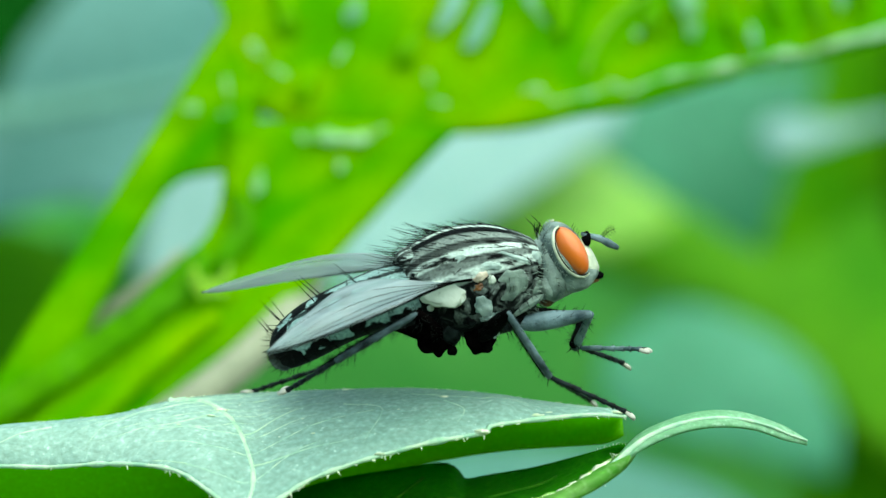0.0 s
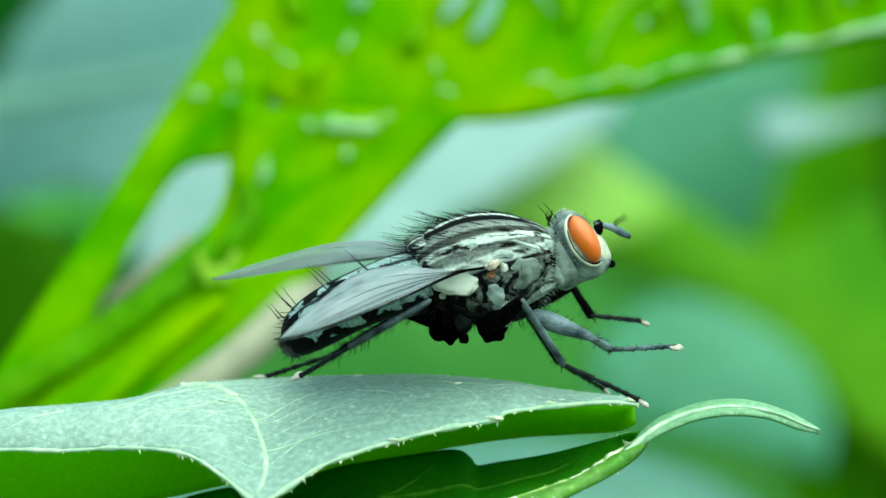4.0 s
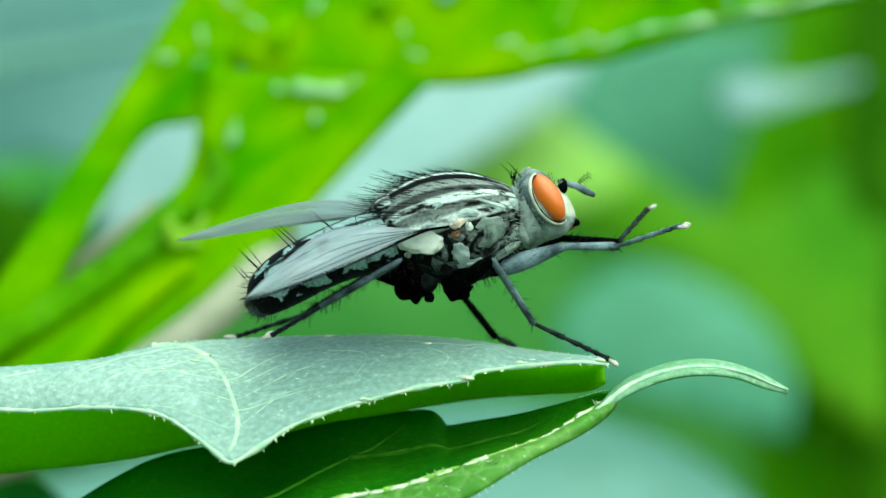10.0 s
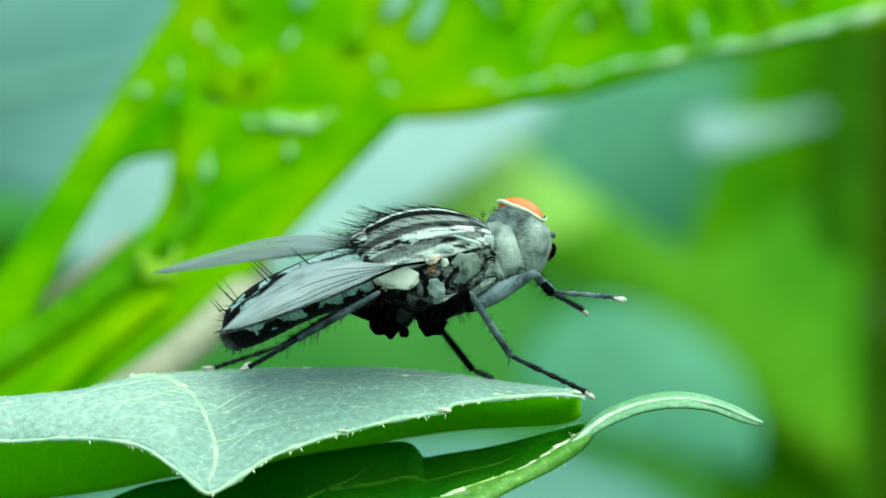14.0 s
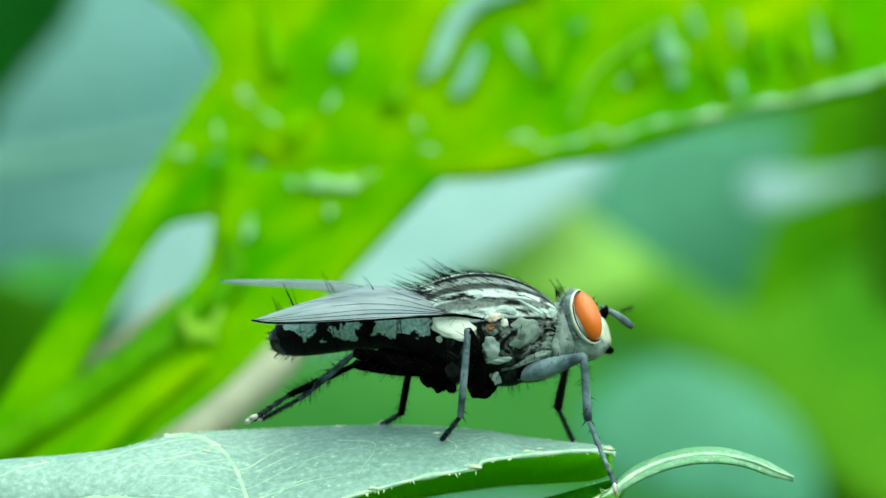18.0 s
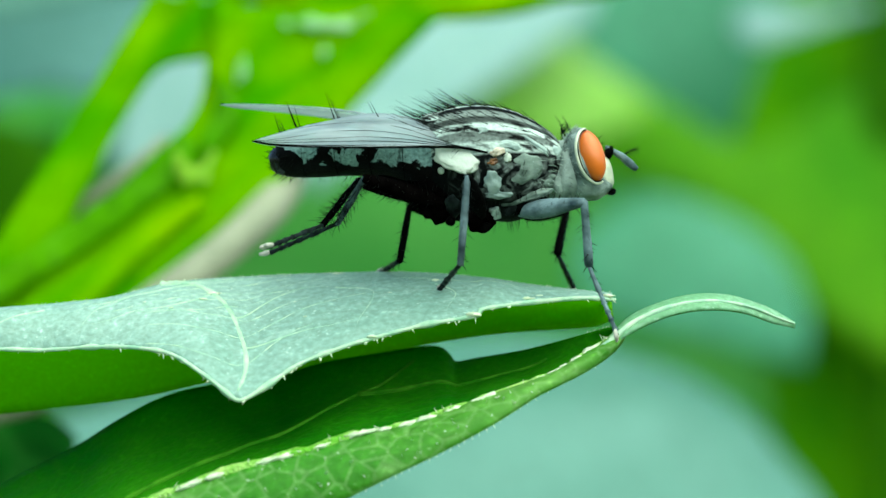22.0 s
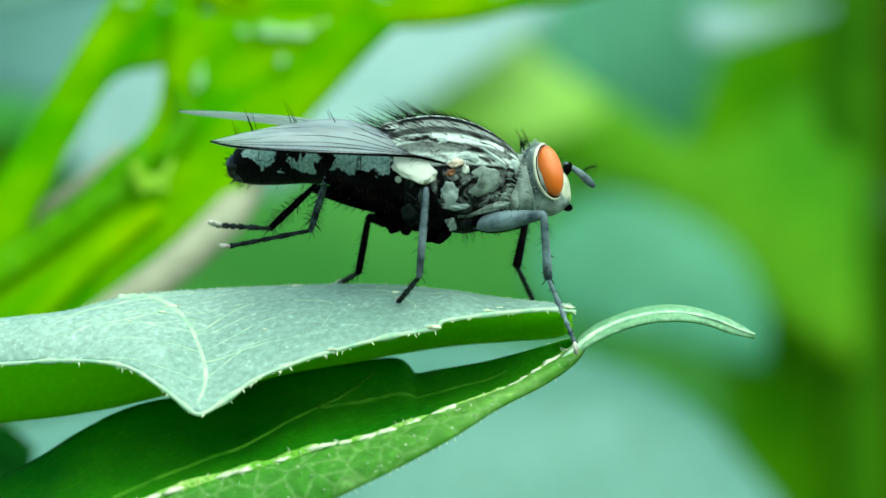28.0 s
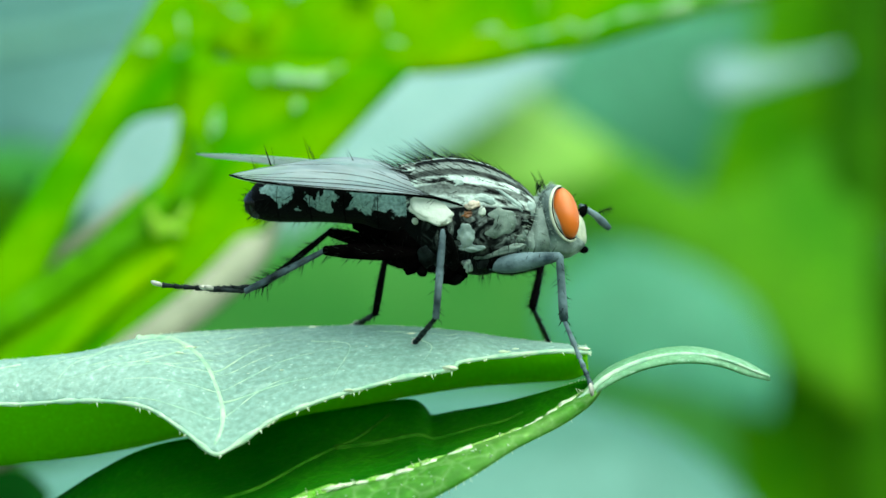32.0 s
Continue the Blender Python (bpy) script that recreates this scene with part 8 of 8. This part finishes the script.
    walk(legs["FH"][0], [
        (0, stretch(-2.11, 1.2, -1.73, -3.74, 4.12, -1.52)), (3, stretch(-2.11, 1.2, -1.73, -3.7, 4.14, -1.52)), (4.5, stretch(-2.11, 1.2, -1.73, -3.58, 4.2, -1.49)),
        (6, stretch(-2.11, 1.2, -1.73, -3.47, 4.25, -1.47)), (9, stretch(-2.11, 1.2, -1.73, -3.46, 4.26, -1.6)), (14.5, stretch(-2.11, 1.2, -1.73, -3.3, 4.32, -1.5)),
        (15, stretch(-2.11, 1.2, -1.73, -3.31, 4.3, -1.33)), (15.5, stretch(-2.11, 1.2, -1.73, -3.33, 4.27, -1.16)), (16, stretch(-2.11, 1.2, -1.73, -3.8, 3.35, 0.21)),
        (16.5, stretch(-2.11, 1.2, -1.73, -4, 1.1, 1.04)), (17, stretch(-2.11, 1.2, -1.73, -4.46, 3.26, -0.52)), (17.5, stretch(-2.11, 1.2, -1.73, -5.22, 2.38, -1.29)),
        (17.75, stretch(-2.11, 1.2, -1.73, -5.41, 1.06, -1.14)), (18, stretch(-2.11, 1.2, -1.73, -5.4, 1.04, -1.13)), (18.5, stretch(-2.11, 1.2, -1.73, -5.38, 1.07, -1)),
        (19, stretch(-2.11, 1.2, -1.73, -5.43, 1.04, -1.26)), (19.5, stretch(-2.11, 1.2, -1.73, -5.35, 1.05, -0.87)), (20, stretch(-2.11, 1.2, -1.73, -5.4, 1.07, -1.11)),
        (20.5, stretch(-2.11, 1.2, -1.73, -5.33, 1.05, -0.8)), (21, stretch(-2.11, 1.2, -1.73, -5.35, 1.07, -0.87)), (21.5, stretch(-2.11, 1.2, -1.73, -5.31, 1.09, -0.74)),
        (22, stretch(-2.11, 1.2, -1.73, -5.31, 1.09, -0.76)), (22.5, stretch(-2.11, 1.2, -1.73, -4.58, 1.08, 0.52)), (23, stretch(-2.11, 1.2, -1.73, -4.74, 1.05, 0.34)),
        (23.5, stretch(-2.11, 1.2, -1.73, -3.99, 3.81, -0.78)), (24, stretch(-2.11, 1.2, -1.73, -3.85, 3.64, -0.23)), (24.5, stretch(-2.11, 1.2, -1.73, -3.34, 4.18, -0.84)),
        (25, stretch(-2.11, 1.2, -1.73, -4.19, 3.73, -1.02)), (25.5, stretch(-2.11, 1.2, -1.73, -5.02, 2.78, -1.22)), (26, stretch(-2.11, 1.2, -1.73, -5.45, 1.08, -1.45)),
        (26.5, stretch(-2.11, 1.2, -1.73, -5.46, 1.05, -1.64)), (27, stretch(-2.11, 1.2, -1.73, -5.37, 1.07, -0.97)), (27.5, stretch(-2.11, 1.2, -1.73, -5.39, 1.05, -1.05)),
        (28, stretch(-2.11, 1.2, -1.73, -5.33, 1.07, -0.8)), (28.5, stretch(-2.11, 1.2, -1.73, -5.33, 1.36, -0.8)), (29, stretch(-2.11, 1.2, -1.73, -5.27, 1.1, -0.62)),
        (29.5, stretch(-2.11, 1.2, -1.73, -5.35, 1.08, -0.89)), (30, stretch(-2.11, 1.2, -1.73, -5.39, 1.07, -1.07)), (30.5, stretch(-2.11, 1.2, -1.73, -5.03, 1.08, -0.1)),
        (31, stretch(-2.11, 1.2, -1.73, -3.97, 3.19, 0.21)), (31.5, stretch(-2.11, 1.2, -1.73, -5.37, 1.06, -0.96)), (32, stretch(-2.11, 1.2, -1.73, -5.35, 1.05, -0.9)),
    ])
    walk(legs["FH"][1], [
        (0, stretch(-3.74, 4.12, -1.52, -6.94, 3.79, -2.28)), (3, stretch(-3.7, 4.14, -1.52, -6.89, 3.84, -2.28)), (4.5, stretch(-3.58, 4.2, -1.49, -6.78, 3.92, -2.25)),
        (6, stretch(-3.47, 4.25, -1.47, -6.67, 3.99, -2.21)), (9, stretch(-3.46, 4.26, -1.6, -6.67, 3.97, -2.34)), (14.5, stretch(-3.3, 4.32, -1.5, -6.5, 4.07, -2.27)),
        (15, stretch(-3.31, 4.3, -1.33, -6.61, 4.17, -1.21)), (15.5, stretch(-3.33, 4.27, -1.16, -6.45, 4.19, -0.1)), (16, stretch(-3.8, 3.35, 0.21, -6.61, 3.2, 1.93)),
        (16.5, stretch(-4, 1.1, 1.04, -6.42, 0.85, 3.26)), (17, stretch(-4.46, 3.26, -0.52, -6.42, 0.7, 0.22)), (17.5, stretch(-5.22, 2.38, -1.29, -6.25, -0.47, -2.6)),
        (17.75, stretch(-5.41, 1.06, -1.14, -7.04, -1.58, -2.27)), (18, stretch(-5.4, 1.04, -1.13, -7.97, -0.83, -2.03)), (18.5, stretch(-5.38, 1.07, -1, -8.01, -0.57, -2.12)),
        (19, stretch(-5.43, 1.04, -1.26, -8.26, 0.84, -2.94)), (19.5, stretch(-5.35, 1.05, -0.87, -8.06, -0.42, -2.02)), (20, stretch(-5.4, 1.07, -1.11, -6.99, -1.3, -2.77)),
        (20.5, stretch(-5.33, 1.05, -0.8, -6.5, -1.73, -2.12)), (21, stretch(-5.35, 1.07, -0.87, -6.5, -1.63, -2.38)), (21.5, stretch(-5.31, 1.09, -0.74, -6.64, -1.54, -2.23)),
        (22, stretch(-5.31, 1.09, -0.76, -6.57, -1.52, -2.34)), (22.5, stretch(-4.58, 1.08, 0.52, -7.39, 0.85, 2.25)), (23, stretch(-4.74, 1.05, 0.34, -7.73, 0.82, 1.72)),
        (23.5, stretch(-3.99, 3.81, -0.78, -6.74, 2.95, 0.82)), (24, stretch(-3.85, 3.64, -0.23, -6.31, 3.44, 1.95)), (24.5, stretch(-3.34, 4.18, -0.84, -4.61, 1.21, -1.49)),
        (25, stretch(-4.19, 3.73, -1.02, -5.21, 0.71, -1.88)), (25.5, stretch(-5.02, 2.78, -1.22, -5.78, -0.26, -2.26)), (26, stretch(-5.45, 1.08, -1.45, -6.32, -1.87, -2.64)),
        (26.5, stretch(-5.46, 1.05, -1.64, -6.92, -1.56, -3.03)), (27, stretch(-5.37, 1.07, -0.97, -8, -0.3, -2.42)), (27.5, stretch(-5.39, 1.05, -1.05, -7.48, -1.1, -2.43)),
        (28, stretch(-5.33, 1.07, -0.8, -6.84, -1.43, -2.33)), (28.5, stretch(-5.33, 1.36, -0.8, -5.78, -1.61, -2.18)), (29, stretch(-5.27, 1.1, -0.62, -6.38, -1.73, -1.91)),
        (29.5, stretch(-5.35, 1.08, -0.89, -6.03, -2, -1.84)), (30, stretch(-5.39, 1.07, -1.07, -6.72, -1.8, -1.99)), (30.5, stretch(-5.03, 1.08, -0.1, -8.26, 0.85, 0.55)),
        (31, stretch(-3.97, 3.19, 0.21, -6.07, 0.65, 0.38)), (31.5, stretch(-5.37, 1.06, -0.96, -8.56, 0.85, -1.79)), (32, stretch(-5.35, 1.05, -0.9, -7.92, 0.9, -2.96)),
    ])
    walk(legs["FH"][2], [
        (0, stretch(-6.94, 3.79, -2.28, -9.88, 2.31, -2.07)), (3, stretch(-6.89, 3.84, -2.28, -9.85, 2.4, -2.07)), (4.5, stretch(-6.78, 3.92, -2.25, -9.76, 2.5, -2.03)),
        (6, stretch(-6.67, 3.99, -2.21, -9.66, 2.61, -1.99)), (9, stretch(-6.67, 3.97, -2.34, -9.64, 2.56, -2.11)), (14.5, stretch(-6.5, 4.07, -2.27, -9.5, 2.7, -2.09)),
        (15, stretch(-6.61, 4.17, -1.21, -9.24, 2.87, 0.29)), (15.5, stretch(-6.45, 4.19, -0.1, -8.71, 4.08, 2.31)), (16, stretch(-6.61, 3.2, 1.93, -9.02, 2.98, 4.17)),
        (16.5, stretch(-6.42, 0.85, 3.26, -8.88, 0.51, 5.44)), (17, stretch(-6.42, 0.7, 0.22, -8.49, -1.78, 0.87)), (17.5, stretch(-6.25, -0.47, -2.6, -8.19, -3.13, -2.37)),
        (17.75, stretch(-7.04, -1.58, -2.27, -8.63, -4.46, -2.56)), (18, stretch(-7.97, -0.83, -2.03, -9.21, -3.79, -2.81)), (18.5, stretch(-8.01, -0.57, -2.12, -10.62, -2.57, -2.4)),
        (19, stretch(-8.26, 0.84, -2.94, -10.44, -1.6, -3.36)), (19.5, stretch(-8.06, -0.42, -2.02, -9.44, -3.41, -2.24)), (20, stretch(-6.99, -1.3, -2.77, -8.5, -4.22, -3.06)),
        (20.5, stretch(-6.5, -1.73, -2.12, -8.35, -4.42, -2.62)), (21, stretch(-6.5, -1.63, -2.38, -8.64, -4.14, -2.46)), (21.5, stretch(-6.64, -1.54, -2.23, -8.36, -4.33, -2.64)),
        (22, stretch(-6.57, -1.52, -2.34, -8.52, -4.08, -3.05)), (22.5, stretch(-7.39, 0.85, 2.25, -8.4, -1.82, 3.9)), (23, stretch(-7.73, 0.82, 1.72, -10.62, 0.45, 3.27)),
        (23.5, stretch(-6.74, 2.95, 0.82, -9.41, 1.27, 1.82)), (24, stretch(-6.31, 3.44, 1.95, -8.87, 2.1, 3.55)), (24.5, stretch(-4.61, 1.21, -1.49, -6.4, -1.56, -1.37)),
        (25, stretch(-5.21, 0.71, -1.88, -6.15, -2.46, -1.96)), (25.5, stretch(-5.78, -0.26, -2.26, -5.89, -3.55, -2.53)), (26, stretch(-6.32, -1.87, -2.64, -5.61, -5.07, -3.08)),
        (26.5, stretch(-6.92, -1.56, -3.03, -5.42, -4.43, -3.65)), (27, stretch(-8, -0.3, -2.42, -9.77, -3.08, -2.57)), (27.5, stretch(-7.48, -1.1, -2.43, -9.37, -3.5, -3.68)),
        (28, stretch(-6.84, -1.43, -2.33, -8.73, -4.13, -2.17)), (28.5, stretch(-5.78, -1.61, -2.18, -8.93, -2.58, -2.36)), (29, stretch(-6.38, -1.73, -1.91, -8.72, -4.03, -2.3)),
        (29.5, stretch(-6.03, -2, -1.84, -8.7, -3.92, -2.23)), (30, stretch(-6.72, -1.8, -1.99, -9.86, -2.61, -2.59)), (30.5, stretch(-8.26, 0.85, 0.55, -10.66, -1.07, 1.76)),
        (31, stretch(-6.07, 0.65, 0.38, -7.83, -2, 1.25)), (31.5, stretch(-8.56, 0.85, -1.79, -11.73, -0.03, -1.61)), (32, stretch(-7.92, 0.9, -2.96, -9.84, -1.79, -3.02)),
    ])


motions()
